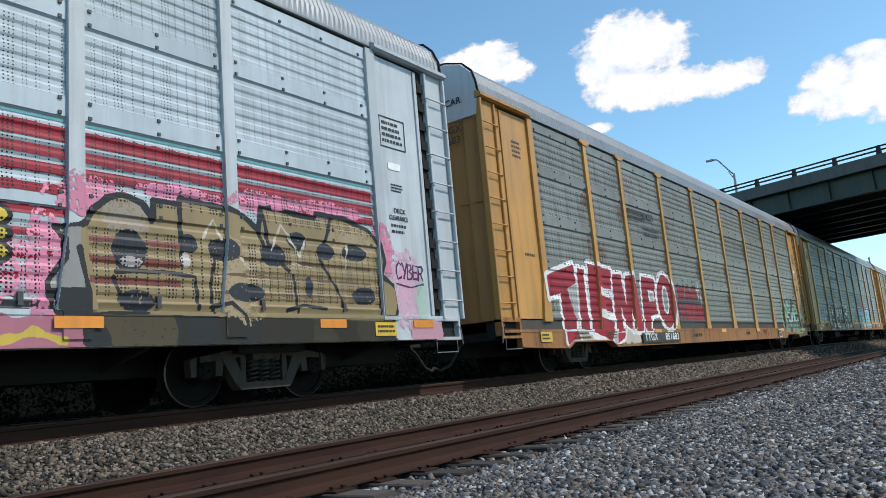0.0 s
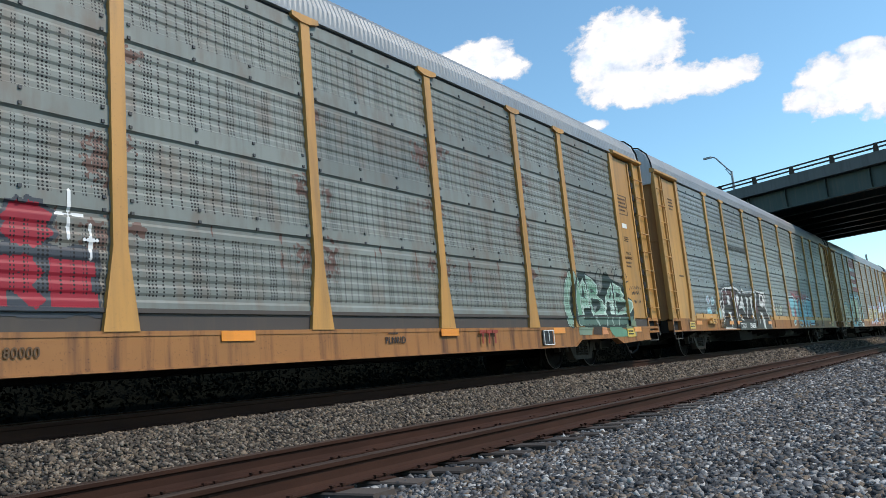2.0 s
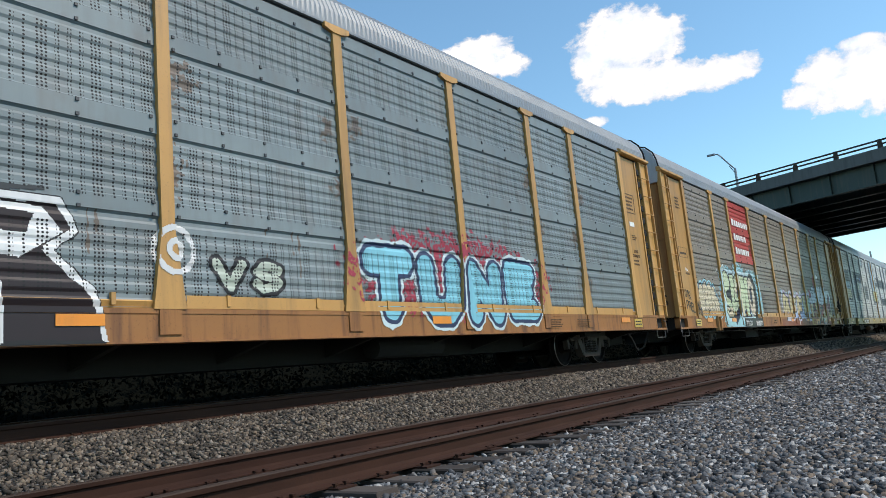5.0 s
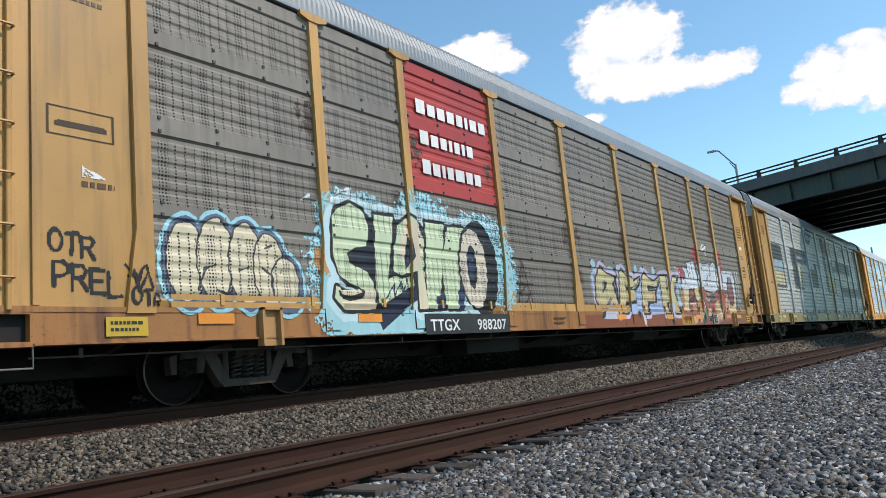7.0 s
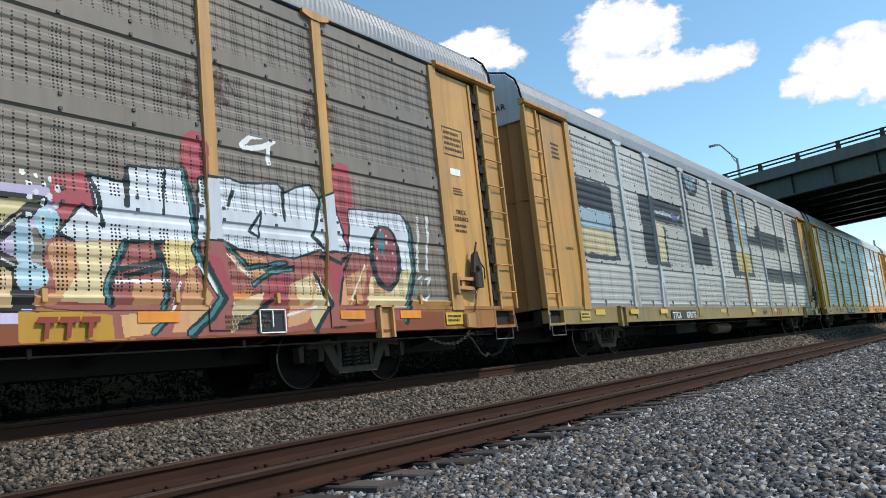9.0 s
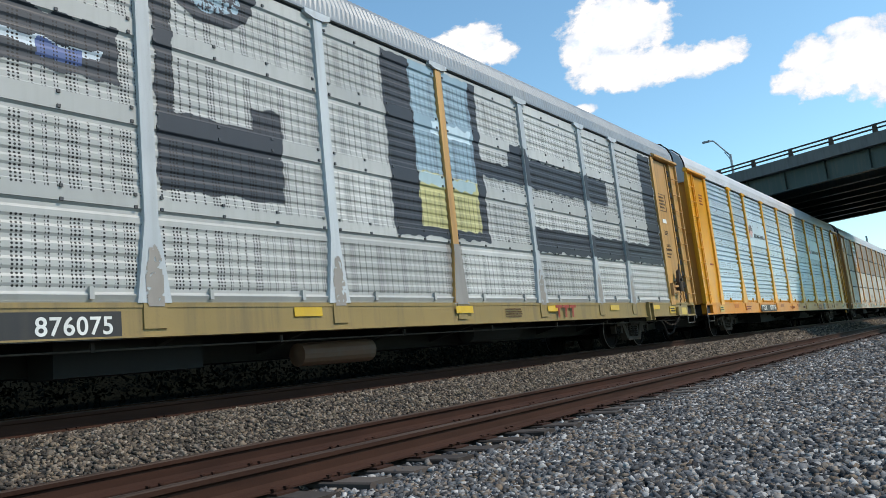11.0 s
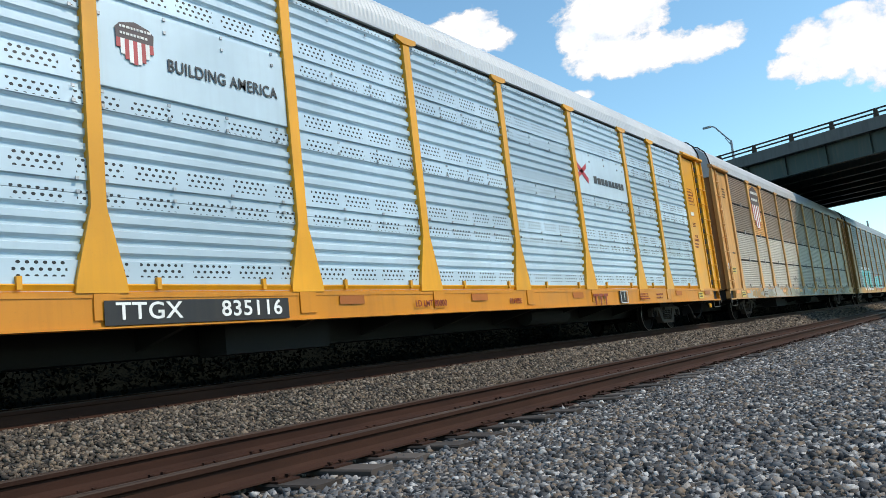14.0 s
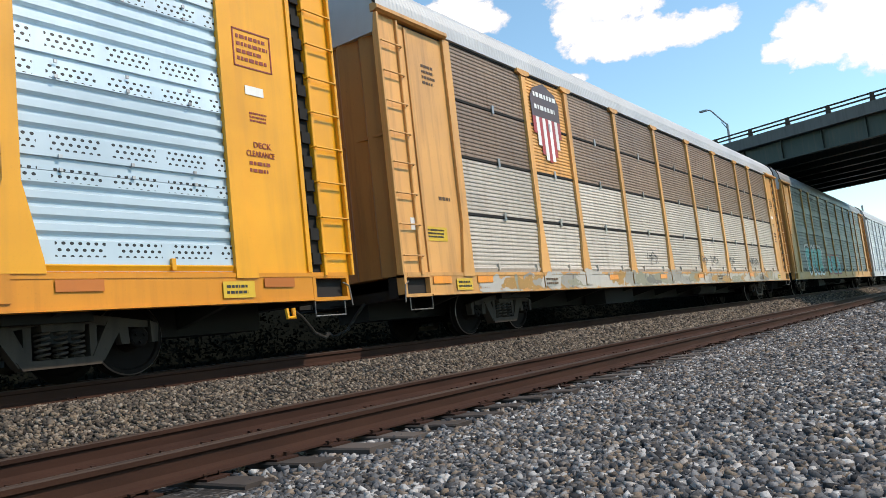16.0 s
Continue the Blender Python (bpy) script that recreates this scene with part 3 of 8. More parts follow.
def sill_mesh(side, deep=False):
    s = Shape()
    y0, y1 = FACE - 0.03, FACE + 0.09
    if side > 0:
        y0, y1 = -y1, -y0
    top = 0.86 if deep else 1.085
    low = DEEP_SILL if deep else [(-13.0, 0.73), (13.0, 0.73)]
    s.prism([(-13.0, top - 0.05)] + low + [(13.0, top - 0.05)], y0, y1, "y")
    yy = (y0 - 0.03, y1 + 0.02)
    for (xa, za), (xb, zb) in zip(low, low[1:]):
        s.prism([(xa, za), (xb, zb), (xb, zb - 0.02), (xa, za - 0.02)], yy[0], yy[1], "y")
    s.box(-13.6, 13.6, yy[0] + 0.02, yy[1] - 0.01, top - 0.055, top)
    for x in () if deep else POSTS:
        s.box(x - 0.14, x + 0.14, y0 - 0.022 if side < 0 else y1, y0 if side < 0 else y1 + 0.022, 0.80, 1.075)
    return s.mesh("side_sill")


def deep_hem_mesh():
    """Plain strip between the deep sill and the side sheets."""
    s = Shape()
    s.box(-13.03, 13.03, FACE + 0.0, FACE + 0.06, 0.855, 1.075)
    s.box(-HALF, HALF, FACE - 0.028, FACE + 0.01, 1.055, 1.105)
    return s.mesh("sheet_hem")


def hem_mesh():
    """Sloping foot of the side sheets above the sill."""
    s = Shape()
    s.prism([(FACE - 0.012, 1.18), (FACE - 0.025, 1.165), (FACE + 0.02, 1.06), (FACE + 0.05, 1.06), (FACE + 0.05, 1.18)], -HALF, HALF, "x")
    for x in np.arange(-HALF + 0.9, HALF, 1.45):
        s.box(x - 0.025, x + 0.025, FACE - 0.045, FACE, 1.12, 1.25)
    return s.mesh("sheet_hem")


def under_mesh():
    s = Shape()
    s.box(-13.3, 13.3, -0.35, 0.35, 0.42, 0.95)
    s.box(-13.5, 13.5, -1.40, 1.40, 0.86, 0.98)
    for x in np.arange(-12, 12.1, 2.0):
        s.prism([(-1.4, 0.90), (-1.4, 0.72), (-0.35, 0.5), (0.35, 0.5), (1.4, 0.72), (1.4, 0.90)], x - 0.04, x + 0.04, "x")
    s.box(-5.2, -3.4, -1.0, -0.45, 0.36, 0.75)
    s.lathe([(0.0, -0.9), (0.18, -0.86), (0.18, 0.86), (0.0, 0.9)], (3.4, -0.8, 0.60), "x", 14)
    for sx in (-1, 1):
        s.box(min(sx * 9.3, sx * 10.4), max(sx * 9.3, sx * 10.4), -1.2, 1.2, 0.62, 0.9)
    return s.mesh("underframe")


def coupler_mesh(sx):
    s = Shape()
    for sx in (sx,):
        a, b = sorted((sx * 13.2, sx * 14.05))
        s.box(a, b, -0.09, 0.09, 0.72, 0.92)
        a, b = sorted((sx * 13.95, sx * 14.34))
        s.prism([(a, -0.16), (b, -0.12), (b, 0.12), (a, 0.16)], 0.68, 0.98, "z")
        s.box(min(sx * 13.15, sx * 13.5), max(sx * 13.15, sx * 13.5), -1.2, 1.2, 0.70, 0.98)
    return s.mesh("coupler")


def hose_mesh(sx):
    s = Shape()
    s.tube([(sx * 13.5, -0.45, 0.7), (sx * 13.7, -0.47, 0.55), (sx * 13.95, -0.45, 0.30), (sx * 14.2, -0.4, 0.22), (sx * 14.35, -0.36, 0.28)], 0.028, 8)
    return s.mesh("air_hose")


def step_mesh(sx):
    """Square stirrup step hung under the sill's end."""
    s = Shape()
    a, b = sx * 13.0, sx * 13.57
    y = FACE - 0.02
    s.tube([(a, y, 0.74), (a, y, 0.50), (b, y, 0.50), (b, y, 0.74)], 0.011, 6)
    s.tube([(b, y, 0.95), (b + sx * 0.10, y - 0.02, 0.9), (b + sx * 0.14, y - 0.02, 0.62)], 0.012, 6)
    return s.mesh("stirrup_step")


def corner_box_mesh(sx):
    s = Shape()
    a, b = sorted((sx * 13.03, sx * 13.62))
    # Near-black back stands for the shade inside the pocket.
    s.box(a, b, FACE + 0.06, FACE + 0.35, 0.71, 1.05)
    return s.mesh("corner_pocket")


def pocket_frame_mesh(sx):
    """Painted steel frame round the pocket's opening."""
    s = Shape()
    a, b = sorted((sx * 12.98, sx * 13.68))
    for z0, z1 in ((0.70, 0.75), (1.01, 1.09)):
        s.box(a, b, FACE - 0.035, FACE + 0.12, z0, z1)
    for x0, x1 in ((a, a + 0.06), (b - 0.05, b)):
        s.box(x0, x1, FACE - 0.034, FACE + 0.12, 0.70, 1.085)
    return s.mesh("pocket_frame")


def side_frame_mesh(y):
    s = Shape()
    y0, y1 = y - 0.07, y + 0.07
    top = [(-0.98, 0.60), (-0.60, 0.66), (-0.30, 0.70), (0.30, 0.70), (0.60, 0.66), (0.98, 0.60), (0.98, 0.53), (0.60, 0.55), (0.30, 0.60), (-0.30, 0.60), (-0.60, 0.55), (-0.98, 0.53)]
    s.prism(top, y0, y1)
    for sx in (-1, 1):
        s.prism([(sx * 0.62, 0.60), (sx * 0.74, 0.60), (sx * 0.76, 0.36), (sx * 0.66, 0.36)], y0 + 0.01, y1 - 0.01)
        s.prism([(sx * 1.02, 0.60), (sx * 1.12, 0.56), (sx * 1.10, 0.36), (sx * 1.03, 0.36)], y0 + 0.01, y1 - 0.01)
        s.prism([(sx * 0.50, 0.62), (sx * 0.68, 0.58), (sx * 0.44, 0.20), (sx * 0.30, 0.22)], y0 - 0.01, y1 + 0.01)
        s.prism([(sx * 0.30, 0.62), (sx * 0.38, 0.62), (sx * 0.38, 0.20), (sx * 0.30, 0.20)], y0 + 0.005, y1 - 0.005)
    s.prism([(-0.46, 0.26), (-0.40, 0.17), (0.40, 0.17), (0.46, 0.26)], y0 - 0.02, y1 + 0.02)
    s.prism([(-0.24, 0.70), (-0.22, 0.54), (0.22, 0.54), (0.24, 0.70)], y0 - 0.05, y1 + 0.02)
    return s.mesh("side_frame")


def spring_mesh(y):
    s = Shape()
    for x, yy in ((-0.18, y - 0.03), (0.0, y - 0.03), (0.18, y - 0.03)):
        pts = []
        for k in range(5 * 10 + 1):
            a = 2 * math.pi * k / 10
            pts.append((x + 0.066 * math.cos(a), yy + 0.066 * math.sin(a), 0.27 + 0.27 * k / 50))
        s.tube(pts, 0.016, 5)
    return s.mesh("spring", smooth=True)


def wheelset_mesh():
    s = Shape()
    for d in (-1, 1):
        prof = [(0.0, 0.70), (0.11, 0.70), (0.12, 0.74), (0.33, 0.735), (0.35, 0.715), (0.445, 0.70), (0.445, 0.72), (0.425, 0.735), (0.419, 0.82), (0.405, 0.835), (0.36, 0.835), (0.345, 0.80), (0.15, 0.775), (0.11, 0.84), (0.07, 0.86), (0.0, 0.86)]
        s.lathe([(r, d * y) for r, y in prof], (0, 0, 0), "y", 36)
        s.lathe([(0.065, d * 0.84), (0.115, d * 0.86), (0.115, d * 1.03), (0.095, d * 1.05), (0.0, d * 1.05)], (0, 0, 0), "y", 18)
        for k in range(3):
            a = 2.094 * k
            s.box(0.055 * math.cos(a) - 0.016, 0.055 * math.cos(a) + 0.016, min(d * 1.045, d * 1.075), max(d * 1.045, d * 1.075), 0.055 * math.sin(a) - 0.016, 0.055 * math.sin(a) + 0.016)
    s.lathe([(0.09, -0.75), (0.08, 0.0), (0.09, 0.75)], (0, 0, 0), "y", 12)
    me = s.mesh("wheelset")
    me.materials.append(RIM)  # worn rim face
    for p in me.polygons:
        if abs(p.center.y) > 0.79 and 0.404 < math.hypot(p.center.x, p.center.z) < 0.42:
            p.material_index = 1
    return me


def rod_mesh():
    """Handbrake rod run along under the sill, on hangers."""
    s = Shape()
    s.tube([(-13, -1.40, 0.60), (13, -1.40, 0.60)], 0.011, 6)
    for x in np.arange(-12.5, 12.6, 2.5):
        s.box(x - 0.02, x + 0.02, -1.42, -1.38, 0.585, 0.68)
    return s.mesh("brake_rod")


def far_side_mesh():
    s = Shape()
    s.box(-13.5, 13.5, 1.40, 1.47, 1.0, 5.42)
    for x in POSTS:
        s.box(x - 0.085, x + 0.085, 1.47, 1.52, 1.0, 5.38)
    return s.mesh("far_side")


FULL_WHEELS = []
CARS = []


def autorack(start, frame_mat, sheet_mats, label, style="columns", roof=None, cap=None, sill=None, post=None, end=None, near=True, rod=False, deep=False, swap=(), posts=POSTS, tail=0.0, kick=False, hem=None):
    """One autorack car. start: where its side sheets begin at the clip's start; sheet_mats: from the lowest row of sheets to the highest."""
    car = tagged(new("autorack_car"), label, "railway car", "cars of the freight train")
    car.location = (start + HALF, TRAIN_Y, 0)
    sill, post, end = sill or frame_mat, post or frame_mat, end or frame_mat
    xs = (-HALF,) + posts + (HALF + tail,)
    long = Matrix.Translation((tail / 2, 0, 0)) @ Matrix.Diagonal((1 + tail / 27.5, 1, 1, 1))
    cuts = [1.10, 2.125, 3.085, 4.155, 5.34] if style != "fine" else [1.10, 2.155, 3.215, 4.285, 5.34]
    for i in range(9):
        for j in range(4):
            part("side_panel", sheet_mesh(style, xs[i] + 0.004, xs[i + 1] - 0.004, cuts[j] + 0.003, cuts[j + 1] - 0.003), SWAP[swap][i, j] if (i, j) in SWAP.get(swap, {}) else sheet_mats[j], car)
    for x in posts:
        part("post", post_mesh(x, 0.855 if deep else 1.08, 0.20 if style == "bold" else 0.12), OCHRE_B if swap == "whitewash" and abs(x - 1.48) < 0.1 else post, car)
        part("post_cap", cap_mesh(x), post, car)
    part("roof", cached("roof", roof_mesh), roof or ROOF, car, "ribbed rounded metal roof", long)
    part("far_side", cached("far", far_side_mesh), frame_mat, car, "", long)
    part("sheet_hem", cached(("hem", deep), deep_hem_mesh if deep else hem_mesh), hem or (frame_mat if style == "bold" or kick else sheet_mats[0]), car, "", long)
    part("side_sill", cached(("sill-", deep), lambda: sill_mesh(-1, deep)), sill, car, "long steel side sill", long)
    part("side_sill", cached("sill+", lambda: sill_mesh(1)), sill, car, "", long)
    part("underframe", cached("under", under_mesh), DARK, car, "sooty black underframe, darkened for the shade under the car")
    part("eave_slot", cached("slot", eave_strip_mesh), SLOT, car, "dark strip for the shade under the eave", long)
    part("top_rail", cached("top", lambda: top_rail_mesh()), roof or ROOF, car, "", long)
    for sx in (-1, 1):
        back = pose(tail if sx > 0 else 0, 0, 0)
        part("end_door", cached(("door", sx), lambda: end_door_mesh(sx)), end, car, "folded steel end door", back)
        part("end_cap", cached(("ecap", sx), lambda: end_cap_mesh(sx)), cap or CAP, car, "bare silver end cap under the roof", back)
        part("roof_rim", cached(("rim", sx), lambda: roof_rim_mesh(sx)), SLOT, car, "black rubber seal round the roof end", back)
        part("end_side", cached(("eside", sx), lambda: end_side_mesh(sx)), frame_mat, car, "", back)
        part("end_post", cached(("epost", sx), lambda: end_post_mesh(sx)), frame_mat, car, "", back)
        part("door_track", cached(("estrip", sx), lambda: end_strip_mesh(sx)), frame_mat, car, "", back)
        if sx > 0:
            part("door_gap", cached(("gap", sx), lambda: gap_mesh(sx)), SLOT, car, "black rubber door seal over a gap painted dark", back)
        else:
            part("fold_strip", cached("fold", fold_mesh), frame_mat, car)
        lad = part("ladder", cached(("lad", sx), lambda: ladder_plate_mesh(sx)), frame_mat, car, "", back)
        part("stile", cached(("stile", sx), lambda: stile_mesh(sx, 13.71, 13.76, 0.09)), frame_mat, lad)
        part("stile", cached(("stile2", sx), lambda: stile_mesh(sx, 13.20, 13.25, 0.07)), frame_mat, lad)
        part("door_header", cached(("header", sx), lambda: header_mesh(sx)), frame_mat, car, "", back)
        for k in range(8):
            part("rung", cached("rung", rung_mesh), frame_mat, lad, "", pose(sx * 13.46, FACE - 0.075, 1.35 + k * 0.50))
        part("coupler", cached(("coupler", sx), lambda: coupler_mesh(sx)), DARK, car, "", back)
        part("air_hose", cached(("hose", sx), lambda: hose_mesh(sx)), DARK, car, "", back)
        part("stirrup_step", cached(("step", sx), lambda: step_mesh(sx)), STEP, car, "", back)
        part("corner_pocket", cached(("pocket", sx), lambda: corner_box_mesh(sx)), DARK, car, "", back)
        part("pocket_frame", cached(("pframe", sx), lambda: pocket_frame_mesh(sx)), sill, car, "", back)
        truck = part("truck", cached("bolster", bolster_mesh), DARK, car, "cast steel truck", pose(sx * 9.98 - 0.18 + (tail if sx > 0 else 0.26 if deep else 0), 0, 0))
        for y in (-1.0, 1.0):
            part("side_frame", cached(("frame", y), lambda: side_frame_mesh(y)), TRUCK, truck)
        part("spring", cached("spring", lambda: spring_mesh(-1.0)), TRUCK, truck)
        for wx in (-0.89, 0.89):
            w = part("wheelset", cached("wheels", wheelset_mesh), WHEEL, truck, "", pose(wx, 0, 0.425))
            if near:
                FULL_WHEELS.append(w)
    if rod:
        part("brake_rod", cached("rod", rod_mesh), TRUCK, car)
    CARS.append((car, start + HALF))
    return car


def top_rail_mesh():
    s = Shape()
    s.prism([(FACE - 0.05, 5.385), (FACE - 0.05, 5.42), (FACE - 0.01, 5.45), (FACE + 0.06, 5.45), (FACE + 0.06, 5.375), (FACE - 0.01, 5.375)], -END + 0.1, END - 0.1, "x")
    return s.mesh("top_rail")


def eave_strip_mesh():
    # Proud dark strip that stands for the eave's shadow line.
    s = Shape()
    s.box(-HALF, HALF, FACE - 0.012, FACE + 0.03, 5.335, 5.372)
    return s.mesh("eave_slot")


def fold_mesh():
    s = Shape()
    s.box(-13.205, -13.025, FACE - 0.004, FACE + 0.05, 1.06, 5.30)
    return s.mesh("fold_strip")


def gap_mesh(sx):
    s = Shape()
    a, b = sorted((sx * 13.03, sx * 13.21))
    # Black backing stands for the shade inside the open door gap.
    s.box(a, b, FACE + 0.02, FACE + 0.06, 1.06, 5.32)
    for k in range(12):
        s.box(a, b - 0.03, FACE - 0.03, FACE + 0.03, 1.2 + k * 0.34, 1.36 + k * 0.34)
    return s.mesh("door_gap")


def bolster_mesh():
    s = Shape()
    s.box(-0.2, 0.2, -1.05, 1.05, 0.42, 0.62)
    for x in (-0.42, 0.42):
        s.box(x - 0.05, x + 0.05, -0.8, 0.8, 0.30, 0.45)
    return s.mesh("truck_bolster")


# Shade on the strip below the sheets is put into this brown.
SHADE_HEM = painted("sooty_brown_hem", (0.060, 0.050, 0.045), amount=0.4, rough=0.7)
POSTS_B = (-9.20, -7.16, -4.36, -1.48, 1.42, 4.30, 7.20, 9.20)
SWAP["red"] = {(2, 2): RED_SHEET, (2, 3): RED_SHEET}
SWAP["plate"] = {(1, 2): TAN, (1, 3): TAN}
# Charcoal hem on car a paints the shadow line above its sill.
car_a = autorack(-15.02, SILVER, [LIGHT_SHEET] * 4, "silver-grey autorack car with pink and olive spray paint", post=SILVER, hem=CHARCOAL)
car_b = autorack(13.66, OCHRE, [GREY_GREEN] * 4, "ochre autorack car with grey-green side panels and red spray-painted letters", deep=True, posts=POSTS_B, tail=0.26, hem=SHADE_HEM, sill=SILL_RUST, end=END_SHADED_BROWN)
car_c = autorack(42.45, OCHRE_B, [BLUE_GREY] * 4, "ochre autorack car with blue-grey panels and black spray-painted letters", kick=True, sill=SILL_RUST, end=END_SHADED_BROWN)
car_d = autorack(70.95, OCHRE_B, [DARK_GREY] * 4, "ochre autorack car with dark grey panels and pale green painted letters", rod=True, swap="red", kick=True, sill=SILL_RUST, end=END_SHADED_BROWN)
car_e = autorack(99.60, OCHRE_B, [WHITE_SHEET] * 4, "autorack car whitewashed with slate block shapes", post=SILVER, sill=OLIVE, rod=True, swap="whitewash", end=END_SHADED_BROWN)
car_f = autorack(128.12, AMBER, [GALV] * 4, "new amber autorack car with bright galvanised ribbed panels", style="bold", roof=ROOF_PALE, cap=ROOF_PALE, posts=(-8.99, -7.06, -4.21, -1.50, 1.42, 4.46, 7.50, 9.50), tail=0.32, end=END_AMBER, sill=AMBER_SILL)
car_g = autorack(157.05, TAN, [FINE_WHITE, FINE_WHITE, FINE_BROWN, FINE_BROWN], "weathered tan autorack car with brown and white ribbed panels", style="fine", swap="plate", roof=ROOF_PALE, cap=ROOF_PALE, end=END_SHADED_BROWN)
car_h = autorack(185.7, OCHRE, [TEAL_GREY] * 4, "ochre autorack car with dark teal panels", near=False)
car_i = autorack(214.4, SILVER, [LIGHT_SHEET] * 4, "pale silver autorack car far down the train", near=False, roof=ROOF_PALE)
car_j = autorack(243.1, OCHRE_B, [BLUE_GREY] * 4, "ochre and blue-grey autorack car far down the train", near=False)
car_k = autorack(271.8, OCHRE, [GREY_GREEN] * 4, "ochre and grey-green autorack car far down the train", near=False)
car_l = autorack(300.5, OCHRE_B, [DARK_GREY] * 4, "ochre and dark grey autorack car far down the train", near=False)


# ---- paint, lettering and small fittings on the cars ----
def loop(cx, cz, rx, rz, n=14):
    return [(cx + rx * math.cos(6.2832 * k / n), cz + rz * math.sin(6.2832 * k / n)) for k in range(n + 1)]


LETTERS = {
    "T": [[(0, 0.97), (1, 1)], [(0.5, 1), (0.48, 0)]], "I": [[(0.5, 0), (0.5, 1)]],
    "E": [[(0.05, 0), (0, 1)], [(0, 1), (0.95, 0.96)], [(0, 0.5), (0.8, 0.5)], [(0.05, 0.02), (1, 0)]],
    "M": [[(0, 0), (0.12, 1), (0.5, 0.3), (0.88, 1), (1, 0)]],
    "P": [[(0.05, 0), (0, 1)], [(0, 0.98), (0.65, 1), (0.95, 0.85), (0.95, 0.6), (0.65, 0.45), (0, 0.42)]],
    "O": [loop(0.5, 0.5, 0.5, 0.5)], "W": [[(0, 1), (0.25, 0), (0.5, 0.7), (0.75, 0), (1, 1)]],
    "A": [[(0, 0), (0.45, 1), (1, 0)], [(0.2, 0.33), (0.8, 0.33)]],
    "S": [[(0.95, 0.82), (0.6, 1), (0.2, 0.95), (0.05, 0.72), (0.3, 0.55), (0.75, 0.46), (0.95, 0.25), (0.7, 0.02), (0.25, 0), (0, 0.2)]],
    "H": [[(0, 0), (0, 1)], [(1, 0), (1, 1)], [(0, 0.5), (1, 0.5)]],
    "R": [[(0, 0), (0, 1)], [(0, 0.98), (0.7, 1), (0.95, 0.78), (0.7, 0.52), (0, 0.48)], [(0.45, 0.5), (1, 0)]],
    "K": [[(0, 0), (0, 1)], [(0.95, 1), (0.1, 0.45)], [(0.3, 0.55), (1, 0)]],
    "L": [[(0, 1), (0, 0), (0.95, 0.02)]], "V": [[(0, 1), (0.5, 0), (1, 1)]],
    "N": [[(0, 0), (0.05, 1), (0.95, 0), (1, 1)]], "U": [[(0, 1), (0.05, 0.25), (0.3, 0), (0.7, 0), (0.95, 0.25), (1, 1)]],
    "B": [[(0, 0), (0, 1)], [(0, 1), (0.7, 0.97), (0.8, 0.7), (0.3, 0.53), (0.95, 0.35), (0.85, 0.05), (0, 0)]],
    "X": [[(0, 1), (1, 0)], [(0, 0), (1, 1)]], "C": [[(0.95, 0.85), (0.5, 1), (0.08, 0.75), (0, 0.35), (0.3, 0), (0.95, 0.1)]],
    "F": [[(0.05, 0), (0, 1)], [(0, 1), (1, 0.97)], [(0, 0.52), (0.75, 0.55)]],
    "Y": [[(0, 1), (0.5, 0.5)], [(1, 1), (0.4, 0)]],
    "9": [loop(0.45, 0.72, 0.42, 0.27), [(0.86, 0.75), (0.7, 0)]],
}


